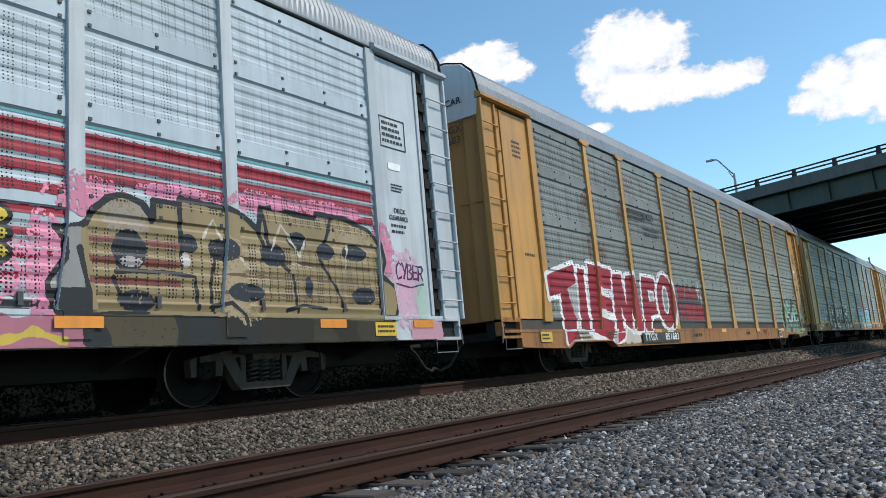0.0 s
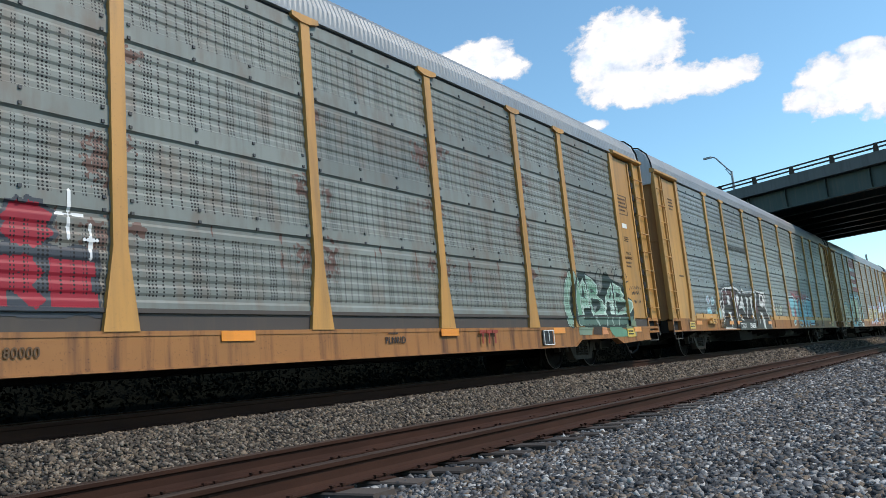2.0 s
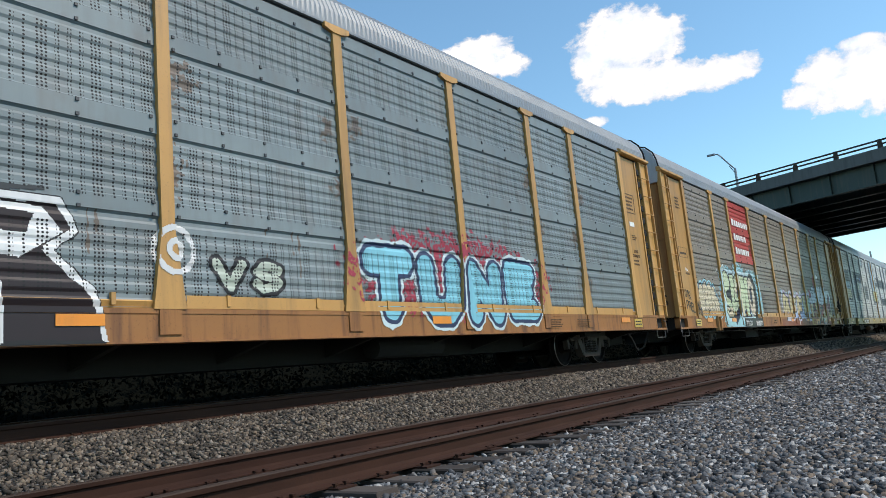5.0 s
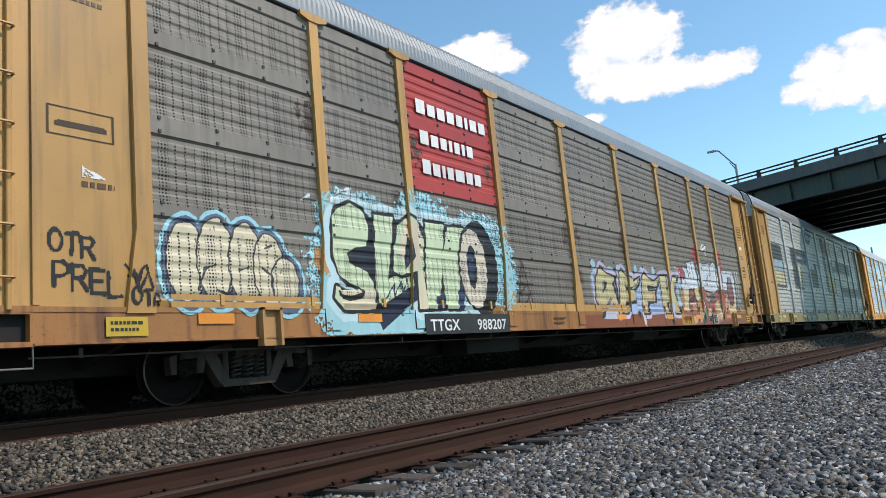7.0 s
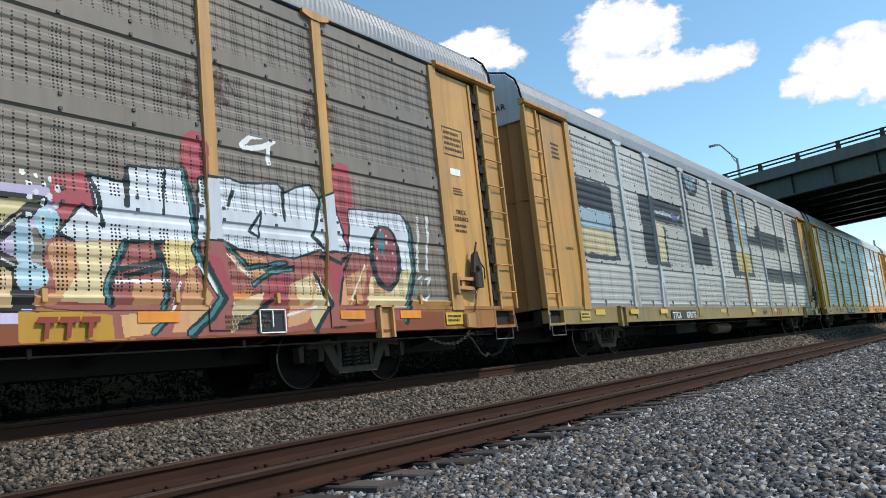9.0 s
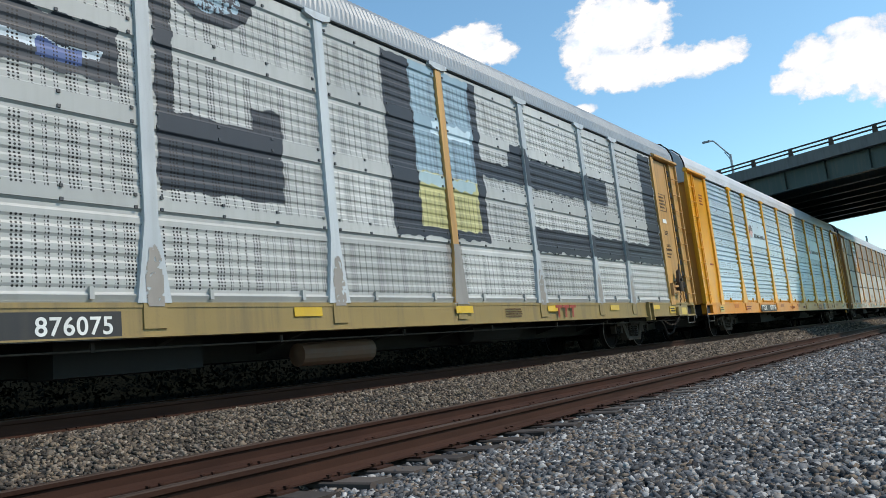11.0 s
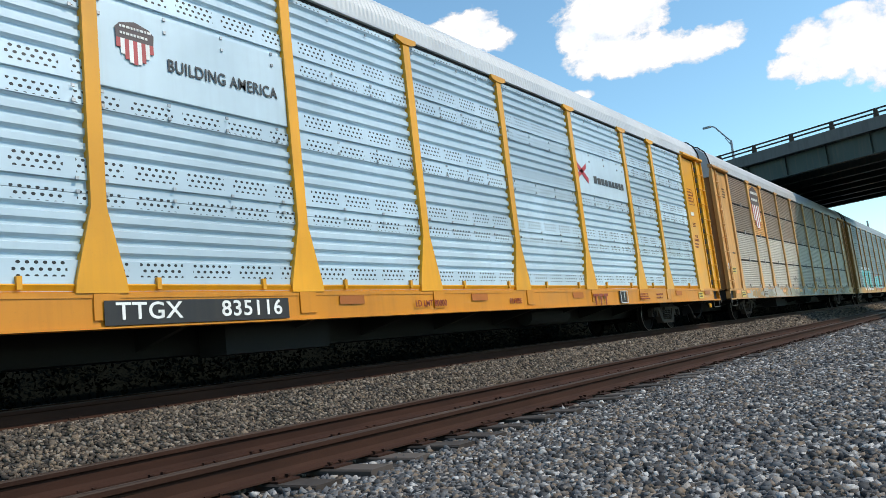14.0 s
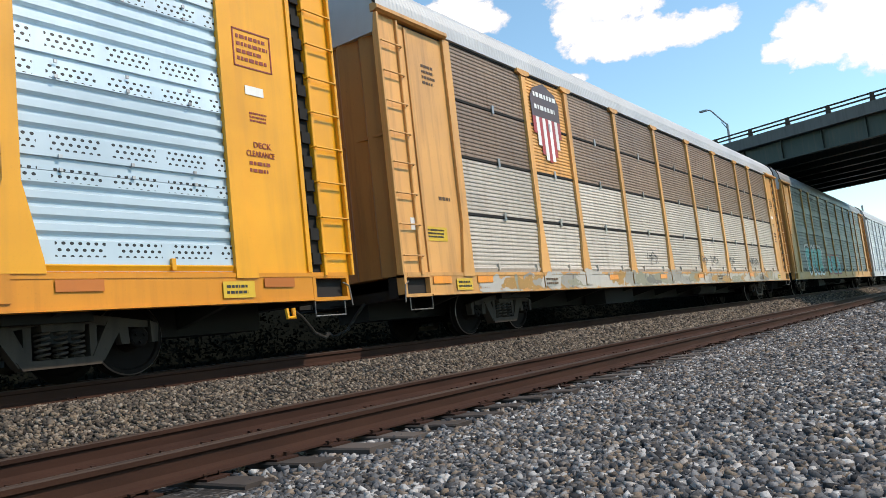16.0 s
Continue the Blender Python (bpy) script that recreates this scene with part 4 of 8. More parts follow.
class Wall:
    """A stretch of a car's side on which colours are sprayed, later ones over earlier ones. x runs from the start of the side sheets."""

    def __init__(self, x0, x1, z0, z1, seed=0, fine=1.0):
        self.hx, self.hz = 0.012 * fine, 0.0125 * fine
        self.x0, self.z0 = x0, z0
        self.xs = np.arange(x0, x1, self.hx)
        self.zs = np.arange(z0, z1, self.hz)
        self.X, self.Z = np.meshgrid(self.xs, self.zs)
        self.ids = np.zeros(self.X.shape, int)
        self.mats = [None]
        r = np.random.default_rng(seed)
        self.wob = sum(np.sin(self.X * r.uniform(4, 30) + self.Z * r.uniform(-30, 30) + r.uniform(0, 6)) for _ in range(8)) / 5
        sp = r.random(self.X.shape)
        for _ in range(2):
            sp = sum(np.roll(np.roll(sp, i, 0), j, 1) for i in (-1, 0, 1) for j in (-1, 0, 1)) / 9
        self.speck = np.clip((sp - sp.mean()) / (sp.std() * 4) + 0.5, 0, 1)

    def color(self, mat):
        if mat not in self.mats:
            self.mats.append(mat)
        return self.mats.index(mat)

    def apply(self, mask, mat):
        self.ids[mask] = self.color(mat) if mat else 0

    def reach(self, lines, square=False):
        """Distance from each spot to the nearest of some polylines."""
        d = np.full(self.X.shape, 9.0)
        for line in lines:
            for (ax, az), (bx, bz) in zip(line, line[1:]):
                lo, hi = np.searchsorted(self.xs, [min(ax, bx) - 0.7, max(ax, bx) + 0.7])
                if hi <= lo:
                    continue
                X, Z = self.X[:, lo:hi], self.Z[:, lo:hi]
                ux, uz = bx - ax, bz - az
                k = ((X - ax) * ux + (Z - az) * uz) / max(ux * ux + uz * uz, 1e-9)
                kc = np.clip(k, 0, 1)
                if square:
                    size = math.hypot(ux, uz) + 1e-9
                    side = np.abs((X - ax) * uz - (Z - az) * ux) / size
                    here = np.maximum(side, np.abs(k - kc) * size)
                else:
                    here = np.hypot(X - ax - kc * ux, Z - az - kc * uz)
                d[:, lo:hi] = np.minimum(d[:, lo:hi], here)
        return d

    def stroke(self, lines, width, mat, rough=0.01):
        self.apply(self.reach(lines) + self.wob * rough < width / 2, mat)

    def rect(self, x0, x1, z0, z1, mat, rough=0.012):
        w = self.wob * rough
        self.apply((self.X > x0 + w) & (self.X < x1 + w) & (self.Z > z0 - w) & (self.Z < z1 + w), mat)

    def area(self, corners, mat, rough=0.006):
        """Fill a closed outline."""
        X, Z = self.X + self.wob * rough, self.Z + self.wob * rough
        inside = np.zeros(X.shape, bool)
        for (ax, az), (bx, bz) in zip(corners, corners[1:] + corners[:1]):
            if az != bz:
                inside ^= ((az > Z) != (bz > Z)) & (X < (bx - ax) * (Z - az) / (bz - az) + ax)
        self.apply(inside, mat)

    def blob(self, cx, cz, rx, rz, mat, rough=0.15, grain=0.0):
        d = np.hypot((self.X - cx) / rx, (self.Z - cz) / rz) + self.wob * rough
        self.apply((d < 1) & (self.speck > grain * np.clip(d, 0, 1)), mat)

    def lines_of(self, ch, x0, x1, z0, z1, lean=0.0):
        return [[(x0 + px * (x1 - x0) + lean * pz, z0 + pz * (z1 - z0)) for px, pz in line] for line in LETTERS[ch]]

    def word(self, text, edges, z0, z1, width, fill, outline, halo=None, rim=0.05, glow=0.12, lift=None, lean=0.0, second=None, split=0.5, jitter=0.0, shade=None, square=False):
        """Spray a word: glow, outline and body, letter over letter. edges: where each letter begins and the last ends."""
        n = len(text)
        if isinstance(edges, tuple):
            edges = [edges[0] + (edges[1] - edges[0]) * k / n for k in range(n + 1)]
        shapes = []
        for k, ch in enumerate(text):
            up = lift[k] if lift else jitter * math.sin(k * 2.4 + 1)
            pad = width / 2 + rim
            shapes.append(self.lines_of(ch, edges[k] + pad, edges[k + 1] - pad, z0 + pad + up, z1 - pad + up, lean * (1 if k % 2 else -0.6)))
        if halo:
            for s in shapes:
                self.stroke(s, width + 2 * (rim + glow), halo, 0.03)
        if shade:
            for s in shapes:
                self.stroke([[(x + 0.10, z - 0.09) for x, z in l] for l in s], width + 2 * rim, shade)
        for s in shapes:
            d = self.reach(s, square)
            self.apply(d + self.wob * 0.008 < width / 2 + rim, outline)
            body = d + self.wob * 0.008 < width / 2
            self.apply(body, fill)
            if second:
                self.apply(body & (self.Z + self.wob * 0.05 < z0 + (z1 - z0) * split), second)

    def depth(self, style, posts):
        """How far each spot stands out from the sheets' plane, and which piece of the car it lies on."""
        u = self.X - HALF
        prof = np.array([offset_at(style, z) for z in self.zs])[:, None] + 0 * self.X
        kind = np.zeros(self.X.shape, int)
        deep = posts is POSTS_B
        top, foot = (0.86, 0.855) if deep else (1.085, 1.08)
        hem = self.Z < (1.075 if deep else 1.18)
        prof = np.where(hem, 0.0 if deep else np.interp(self.Z, [1.06, 1.165, 1.18], [-0.02, 0.026, 0.022]), prof)
        if deep:
            prof = np.where((self.Z > 1.055) & (self.Z < 1.105), 0.029, prof)
        half = np.interp(self.Z, [foot, foot + 0.14, foot + 0.91], [0.205, 0.185, 0.085])
        for i, p in enumerate(posts):
            on = (np.abs(u - p) < half) & (self.Z > foot)
            prof, kind = np.where(on, 0.055, prof), np.where(on, 10 + i, kind)
        for sx in (-1, 1):
            v = sx * u - HALF - (0.26 if deep and sx > 0 else 0.0)
            on = v > 0
            prof = np.where(on, 0.0, prof)
            kind = np.where(on, 20 + sx, kind)
            on = (v > 0.0) & (v < np.interp(self.Z, [1.02, 1.95, 1.96], [0.32, 0.18, 0.18]))
            prof, kind = np.where(on, 0.062, prof), np.where(on, 30 + sx, kind)
        on = self.Z < top
        lip = self.Z > top - 0.058
        prof, kind = np.where(on, np.where(lip, 0.042, 0.032), prof), np.where(on, np.where(lip, 41, 40), kind)
        if not deep:
            on = self.Z < 0.735
            prof, kind = np.where(on, 0.062, prof), np.where(on, 42, kind)
            for p in POSTS:
                on = (np.abs(u - p) < 0.15) & (self.Z < 1.085) & (self.Z > 0.79)
                prof, kind = np.where(on, 0.054, prof), np.where(on, 43, kind)
        return prof, kind

    def put(self, car, style="columns", label="", posts=POSTS, proud=0.006):
        prof, kind = self.depth(style, posts)
        if posts is POSTS_B:  # paint ends where the deep sill ends
            foot = np.interp(self.xs - HALF, [p[0] for p in DEEP_SILL], [p[1] for p in DEEP_SILL])
            self.ids[self.Z < foot[None, :]] = 0
        else:
            self.ids[self.Z < 0.71] = 0
        flat = {m: Shape() for m in range(1, len(self.mats))}
        holed = {m: Shape() for m in range(1, len(self.mats))}
        for r in range(len(self.zs) - 1):
            code = self.ids[r] * 100 + kind[r]
            cut = np.flatnonzero(np.diff(code)) + 1
            for a, b in zip(np.r_[0, cut], np.r_[cut, len(code)]):
                m = self.ids[r, a]
                if not m:
                    continue
                s = (holed if kind[r, a] == 0 else flat)[m]
                same = kind[r + 1, a] == kind[r, a]
                lo, hi = prof[r, a] + proud, (prof[r + 1, a] if same else prof[r, a]) + proud
                xa, xb = self.x0 + a * self.hx - HALF, self.x0 + b * self.hx - HALF
                za, zb = self.zs[r], self.zs[r] + self.hz
                s.face((xa, FACE - lo, za), (xb, FACE - lo, za), (xb, FACE - hi, zb), (xa, FACE - hi, zb))
        for m in flat:
            for s, pierced in ((holed[m], True), (flat[m], False)):
                if s.f:
                    part("sprayed_paint", s.mesh("sprayed_paint", fix=False), spray(self.mats[m], pierced and style == "columns"), car, label)["kind"] = "stuff"


SPRAYS = {}


def spray(rgb, pierced):
    key = (rgb, pierced)
    if key not in SPRAYS:
        dirt = tuple(c * 0.55 + 0.006 for c in rgb)
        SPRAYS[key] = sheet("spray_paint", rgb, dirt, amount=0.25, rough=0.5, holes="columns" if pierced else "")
    return SPRAYS[key]


K_, W_ = (0.02, 0.02, 0.022), (0.72, 0.72, 0.72)
RED_, PINK, SLATE, BLUEISH = (0.33, 0.018, 0.035), (0.62, 0.22, 0.32), (0.046, 0.052, 0.064), (0.30, 0.42, 0.50)
CYAN, NAVY, CREAM, PALE_G = (0.30, 0.58, 0.66), (0.03, 0.045, 0.10), (0.64, 0.56, 0.40), (0.52, 0.60, 0.40)


def paint_a():
    w = Wall(15.2, 25.2, 0.62, 3.12, 1, 0.62)
    tan, tan_lit, sill_shade = (0.27, 0.20, 0.10), (0.38, 0.29, 0.17), (0.030, 0.023, 0.014)
    for z0, z1 in ((2.80, 2.96), (2.62, 2.74), (2.45, 2.56)):
        w.rect(11, 23.4, z0, z1, RED_, 0.004)
    w.rect(11, 23.4, 3.02, 3.05, (0.10, 0.30, 0.32), 0.003)
    for z0, z1 in ((2.24, 2.34), (2.02, 2.10), (1.80, 1.88), (1.58, 1.66), (1.36, 1.44)):
        w.rect(11, 18.9, z0, z1, RED_, 0.004)
    for p in (18.84, 20.78):
        w.rect(p - 0.1, p + 0.1, 1.9, 3.12, None, 0)
    for x, z, rx, rz in ((19.0, 2.28, 0.42, 0.22), (20.1, 2.45, 0.6, 0.1), (21.3, 2.5, 0.5, 0.16), (22.4, 2.56, 0.8, 0.12), (18.55, 1.45, 0.2, 0.7), (23.6, 2.0, 0.25, 0.5), (17.6, 1.5, 0.8, 0.5)):
        w.blob(x, z, rx, rz, PINK, 0.2, 0.45)
    w.blob(24.1, 1.5, 0.42, 0.62, (0.60, 0.34, 0.44), 0.15, 0.6)
    w.blob(24.45, 1.3, 0.14, 0.35, (0.42, 0.56, 0.46), 0.2, 0.4)
    # sill under the letters: its shade painted into a dark overspray, pink before it
    w.rect(15.2, 18.95, 0.62, 1.02, (0.46, 0.17, 0.22), 0.03)
    w.stroke([[(18.1, 0.78), (18.4, 0.86), (18.7, 0.78)]], 0.08, (0.50, 0.36, 0.06), 0.03)
    w.rect(18.9, 23.7, 0.62, 1.1, sill_shade, 0.03)
    for x, c in ((20.1, K_), (20.75, (0.022, 0.02, 0.017)), (22.0, (0.045, 0.035, 0.02)), (22.9, (0.05, 0.038, 0.022))):
        w.rect(x, x + 0.42, 0.62, 1.06, c, 0.06)
    w.blob(19.5, 0.86, 0.5, 0.34, (0.085, 0.062, 0.034), 0.05)
    w.stroke([loop(19.5, 0.86, 0.52, 0.36)], 0.06, K_)
    w.blob(19.04, 0.76, 0.15, 0.2, K_, 0.1)
    w.rect(24.1, 24.9, 0.64, 1.0, (0.56, 0.30, 0.36), 0.04)
    # bodies of the letters
    w.area([(18.88, 1.05), (18.85, 1.95), (19.03, 2.15), (19.35, 2.34), (19.58, 2.28), (19.70, 2.09), (19.72, 2.33), (20.63, 2.37), (20.97, 2.29), (21.18, 2.13), (21.25, 2.47), (22.18, 2.41), (22.74, 2.48), (23.27, 2.36), (23.48, 2.15), (23.54, 1.89), (23.45, 1.67), (23.76, 1.51), (23.79, 1.21), (23.64, 1.0)], tan)
    w.blob(20.9, 1.5, 0.45, 0.55, tan_lit, 0.2, 0.6)
    w.blob(22.9, 2.1, 0.5, 0.3, tan_lit, 0.2, 0.6)
    w.blob(19.4, 2.1, 0.3, 0.2, (0.36, 0.30, 0.24), 0.2, 0.5)
    for z in (1.36, 1.58, 1.80):
        w.rect(18.95, 20.05, z, z + 0.075, (0.20, 0.06, 0.045), 0.01)
        w.rect(20.5, 23.3, z - 0.06, z - 0.02, (0.14, 0.085, 0.05), 0.012)
    w.area([(18.63, 1.92), (18.72, 1.79), (18.72, 1.59), (18.56, 1.35), (18.60, 1.1), (18.68, 0.98), (18.97, 1.03), (18.93, 1.37), (18.85, 1.71), (18.88, 1.95)], (0.30, 0.29, 0.27))
    w.area([(18.58, 1.30), (18.68, 0.98), (18.97, 1.03), (18.95, 1.30)], K_)
    # outlines
    for line, width in (
            ([(18.88, 1.95), (18.63, 1.92), (18.72, 1.79), (18.72, 1.59), (18.56, 1.35), (18.6, 1.1), (18.68, 0.98), (18.97, 1.03), (18.93, 1.37), (18.85, 1.71)], 0.055),
            ([(18.88, 1.95), (18.94, 1.99), (19.03, 2.15), (19.19, 2.29), (19.35, 2.34), (19.58, 2.28), (19.7, 2.09), (19.72, 2.33), (20.04, 2.33), (20.07, 2.4), (20.63, 2.37), (20.97, 2.29), (21.18, 2.13)], 0.075),
            ([(21.18, 2.13), (21.25, 2.47), (22.18, 2.41), (22.21, 2.49), (22.74, 2.48), (23.27, 2.36), (23.48, 2.15), (23.54, 1.89), (23.45, 1.67), (23.76, 1.51), (23.79, 1.21), (23.68, 0.99)], 0.07),
            ([(20.04, 2.35), (20.08, 1.62)], 0.06), ([(19.27, 1.5), (19.84, 1.53), (20.24, 1.49), (20.27, 1.12)], 0.05),
            ([(21.18, 2.13), (21.29, 1.92), (21.25, 1.77)], 0.06), ([(20.46, 1.08), (20.45, 1.44), (20.53, 1.75)], 0.045),
            ([(21.25, 2.47), (21.35, 1.93), (21.67, 1.65)], 0.06), ([(22.51, 2.47), (22.24, 1.84), (22.59, 1.38), (22.68, 1.15)], 0.05),
            ([(20.42, 1.14), (20.7, 1.2), (20.9, 1.05), (21.01, 0.7)], 0.05), ([(19.24, 1.44), (19.33, 1.21), (19.5, 1.1)], 0.05),
            ([(18.97, 1.05), (19.62, 1.06)], 0.03), ([(21.75, 1.6), (21.8, 1.1)], 0.04), ([(21.6, 1.12), (21.9, 1.2), (22.3, 1.16)], 0.05), ([(23.45, 1.67), (23.44, 1.1)], 0.03)):
        w.stroke([line], width, K_)
    # black counters
    for x, z, rx, rz in ((19.42, 1.74, 0.2, 0.23), (19.5, 1.19, 0.22, 0.12), (20.16, 1.88, 0.13, 0.11), (20.64, 1.84, 0.22, 0.14), (20.95, 1.33, 0.3, 0.12), (21.42, 1.84, 0.2, 0.15), (21.84, 2.06, 0.17, 0.12), (22.36, 1.96, 0.17, 0.12), (22.94, 1.98, 0.26, 0.12), (23.1, 1.36, 0.25, 0.13), (22.02, 1.44, 0.07, 0.15)):
        w.blob(x, z, rx, rz, (0.03, 0.034, 0.045), 0.06)
    w.blob(19.44, 1.62, 0.13, 0.055, (0.55, 0.48, 0.46), 0.1)
    w.blob(20.12, 1.68, 0.06, 0.09, (0.50, 0.46, 0.42), 0.1)
    for line in ([(20.35, 1.95), (20.5, 2.2), (20.62, 1.98)], [(21.4, 1.9), (21.55, 2.25), (21.7, 2.1), (21.88, 1.85), (22.05, 2.2)], [(22.75, 1.75), (22.8, 2.1)], [(20.85, 1.75), (21.05, 1.62)], [(21.75, 1.75), (22.1, 1.72)]):
        w.stroke([line], 0.03, (0.52, 0.46, 0.38), 0.015)
    for x, z in ((19.75, 2.47), (20.0, 2.5), (21.3, 2.55), (21.55, 2.5), (22.5, 2.58), (23.0, 2.55)):
        w.blob(x, z, 0.12, 0.07, (0.60, 0.20, 0.32), 0.3)
    for z in (1.62, 1.8, 1.98):
        w.blob(17.95, z, 0.26, 0.12, (0.66, 0.50, 0.06), 0.1)
        w.stroke([loop(17.95, z, 0.27, 0.13)], 0.05, K_)
    for k, ch in enumerate("CYBER"):
        w.stroke(w.lines_of(ch, 23.86 + 0.135 * k, 23.98 + 0.135 * k, 1.66 + 0.01 * (k % 2), 1.92 - 0.01 * k, 0.02), 0.032, (0.07, 0.02, 0.08))
    w.stroke([[(23.86, 1.58), (24.2, 1.53), (24.52, 1.60)], [(24.22, 2.02), (24.25, 1.98)]], 0.03, (0.07, 0.02, 0.08))
    w.put(car_a, label="sprayed graffiti colours")


def paint_b():
    w = Wall(-0.3, 10.6, 0.50, 2.75, 2)
    w.rect(0.55, 4.6, 0.50, 0.98, (0.55, 0.50, 0.44), 0.05)
    w.stroke([[(-0.09, 1.96), (1.26, 2.29), (1.36, 1.88), (0.9, 1.74), (1.17, 1.09), (1.13, 0.85), (0.58, 0.85), (0.57, 1.62), (-0.05, 1.52), (-0.09, 1.96)]], 0.2, W_)
    w.stroke([[(1.46, 2.22), (1.79, 2.2), (1.79, 0.83), (1.37, 0.84), (1.43, 1.5), (1.46, 2.22)]], 0.2, W_)
    w.stroke([[(2.01, 2.37), (3.27, 2.28), (3.21, 1.8), (2.5, 1.84), (2.49, 1.64), (3.18, 1.58), (3.16, 1.25), (2.44, 1.33), (2.38, 1.13), (3.2, 1.02), (2.86, 0.58), (1.92, 0.73), (1.98, 1.72), (2.01, 2.37)]], 0.2, W_)
    w.stroke([[(3.33, 2.19), (3.86, 2.21), (4.03, 1.42), (4.11, 2.19), (4.61, 2.24), (4.82, 0.8), (4.39, 0.8), (4.36, 1.36), (4.19, 0.81), (3.83, 0.97), (3.67, 1.44), (3.65, 0.81), (3.25, 0.77), (3.33, 2.19)]], 0.2, W_)
    w.stroke([[(5.16, 2.23), (6.02, 2.21), (6.33, 1.78), (6.08, 1.26), (5.57, 1.19), (5.45, 0.79), (5.05, 0.8), (5.16, 2.23)]], 0.2, W_)
    w.area([(0.9, 1.74), (1.36, 1.86), (1.3, 1.08), (1.17, 1.08)], (0.42, 0.44, 0.43))
    w.area([(-0.09, 1.96), (1.26, 2.29), (1.36, 1.88), (0.9, 1.74), (1.17, 1.09), (1.13, 0.85), (0.58, 0.85), (0.57, 1.62), (-0.05, 1.52)], RED_)
    w.area([(1.46, 2.22), (1.79, 2.2), (1.79, 0.83), (1.37, 0.84), (1.43, 1.5)], RED_)
    w.area([(2.01, 2.37), (3.27, 2.28), (3.21, 1.8), (2.5, 1.84), (2.49, 1.64), (3.18, 1.58), (3.16, 1.25), (2.44, 1.33), (2.38, 1.13), (3.2, 1.02), (2.86, 0.58), (1.92, 0.73), (1.98, 1.72)], RED_)
    w.area([(3.33, 2.19), (3.86, 2.21), (4.03, 1.42), (4.11, 2.19), (4.61, 2.24), (4.82, 0.8), (4.39, 0.8), (4.36, 1.36), (4.19, 0.81), (3.83, 0.97), (3.67, 1.44), (3.65, 0.81), (3.25, 0.77)], RED_)
    w.area([(5.16, 2.23), (6.02, 2.21), (6.33, 1.78), (6.08, 1.26), (5.57, 1.19), (5.45, 0.79), (5.05, 0.8)], RED_)
    w.area([(5.56, 1.89), (5.96, 1.87), (5.98, 1.59), (5.56, 1.58)], W_)
    w.area([(5.64, 1.83), (5.87, 1.81), (5.91, 1.63), (5.65, 1.64)], (0.36, 0.40, 0.40))
    w.blob(6.82, 1.62, 0.78, 0.87, W_, 0.03)
    w.blob(6.82, 1.62, 0.63, 0.74, RED_, 0.03)
    w.blob(6.81, 1.66, 0.25, 0.4, W_, 0.03)
    w.blob(6.81, 1.66, 0.17, 0.32, (0.30, 0.33, 0.33), 0.03)
    w.area([(0.58, 0.8), (1.17, 0.82), (1.23, 0.65), (0.86, 0.62), (0.62, 0.51)], RED_)
    w.stroke([[(0.56, 0.85), (0.55, 0.59), (0.63, 0.48)], [(1.17, 0.82), (1.26, 0.62)]], 0.07, W_)
    w.area([(1.92, 0.78), (2.89, 0.77), (2.84, 0.58), (1.99, 0.71)], RED_)
    w.area([(3.22, 0.76), (3.67, 0.77), (3.61, 0.58), (3.17, 0.49)], RED_)
    w.stroke([[(1.96, 0.75), (2.76, 0.57), (3.04, 0.46)], [(3.77, 0.81), (3.61, 0.6), (3.12, 0.48)]], 0.06, W_)
    w.rect(7.75, 10.05, 1.0, 1.72, SLATE, 0.03)
    w.word("WAS", [7.8, 8.5, 9.05, 9.6], 1.66, 2.16, 0.15, RED_, SLATE, None, rim=0.04, square=True)
    w.word("HERE", [7.85, 8.4, 8.95, 9.5, 10.05], 1.06, 1.62, 0.16, RED_, SLATE, None, rim=0.03, square=True)
    w.stroke([[(9.72, 2.3), (9.72, 1.8)], [(9.6, 2.05), (9.86, 2.05)], [(9.95, 1.95), (9.95, 1.6)], [(9.88, 1.8), (10.02, 1.8)]], 0.035, W_)
    w.put(car_b, label="red and white sprayed letters", posts=POSTS_B)
    w = Wall(19.6, 25.0, 0.62, 2.55, 3)
    w.area([(20.34, 1.02), (20.49, 1.49), (20.68, 1.81), (21.26, 2.08), (21.59, 2.09), (22.14, 1.92), (22.21, 1.62), (22.43, 1.78), (22.49, 2.07), (22.68, 2.19), (23.0, 2.01), (23.65, 1.9), (23.73, 1.59), (24.13, 1.47), (24.03, 1.21), (23.82, 0.73), (23.51, 0.82), (21.29, 0.84), (20.85, 0.88), (20.73, 1.03)], (0.014, 0.030, 0.026))
    w.area([(20.85, 0.85), (21.58, 0.84), (21.5, 0.68), (20.88, 0.68)], (0.20, 0.27, 0.20))
    w.area([(22.45, 0.84), (23.11, 0.84), (23.6, 0.74), (23.48, 0.52), (22.94, 0.52), (22.63, 0.67)], (0.12, 0.27, 0.18))
    w.area([(22.06, 0.85), (22.29, 0.84), (22.41, 0.68), (22.08, 0.67)], (0.60, 0.26, 0.12))
    w.area([(23.46, 0.83), (23.96, 1.05), (24.16, 0.85), (24.02, 0.51), (23.48, 0.52)], (0.20, 0.26, 0.16))
    w.area([(21.62, 0.85), (22.04, 0.85), (22.03, 0.67), (21.57, 0.68)], (0.05, 0.03, 0.022))
    w.stroke([[(20.58, 0.98), (20.50, 1.35), (20.60, 1.72), (20.82, 1.96)]], 0.31, (0.014, 0.030, 0.026))
    w.stroke([[(20.58, 0.98), (20.50, 1.35), (20.60, 1.72), (20.82, 1.96)]], 0.26, (0.46, 0.58, 0.51))
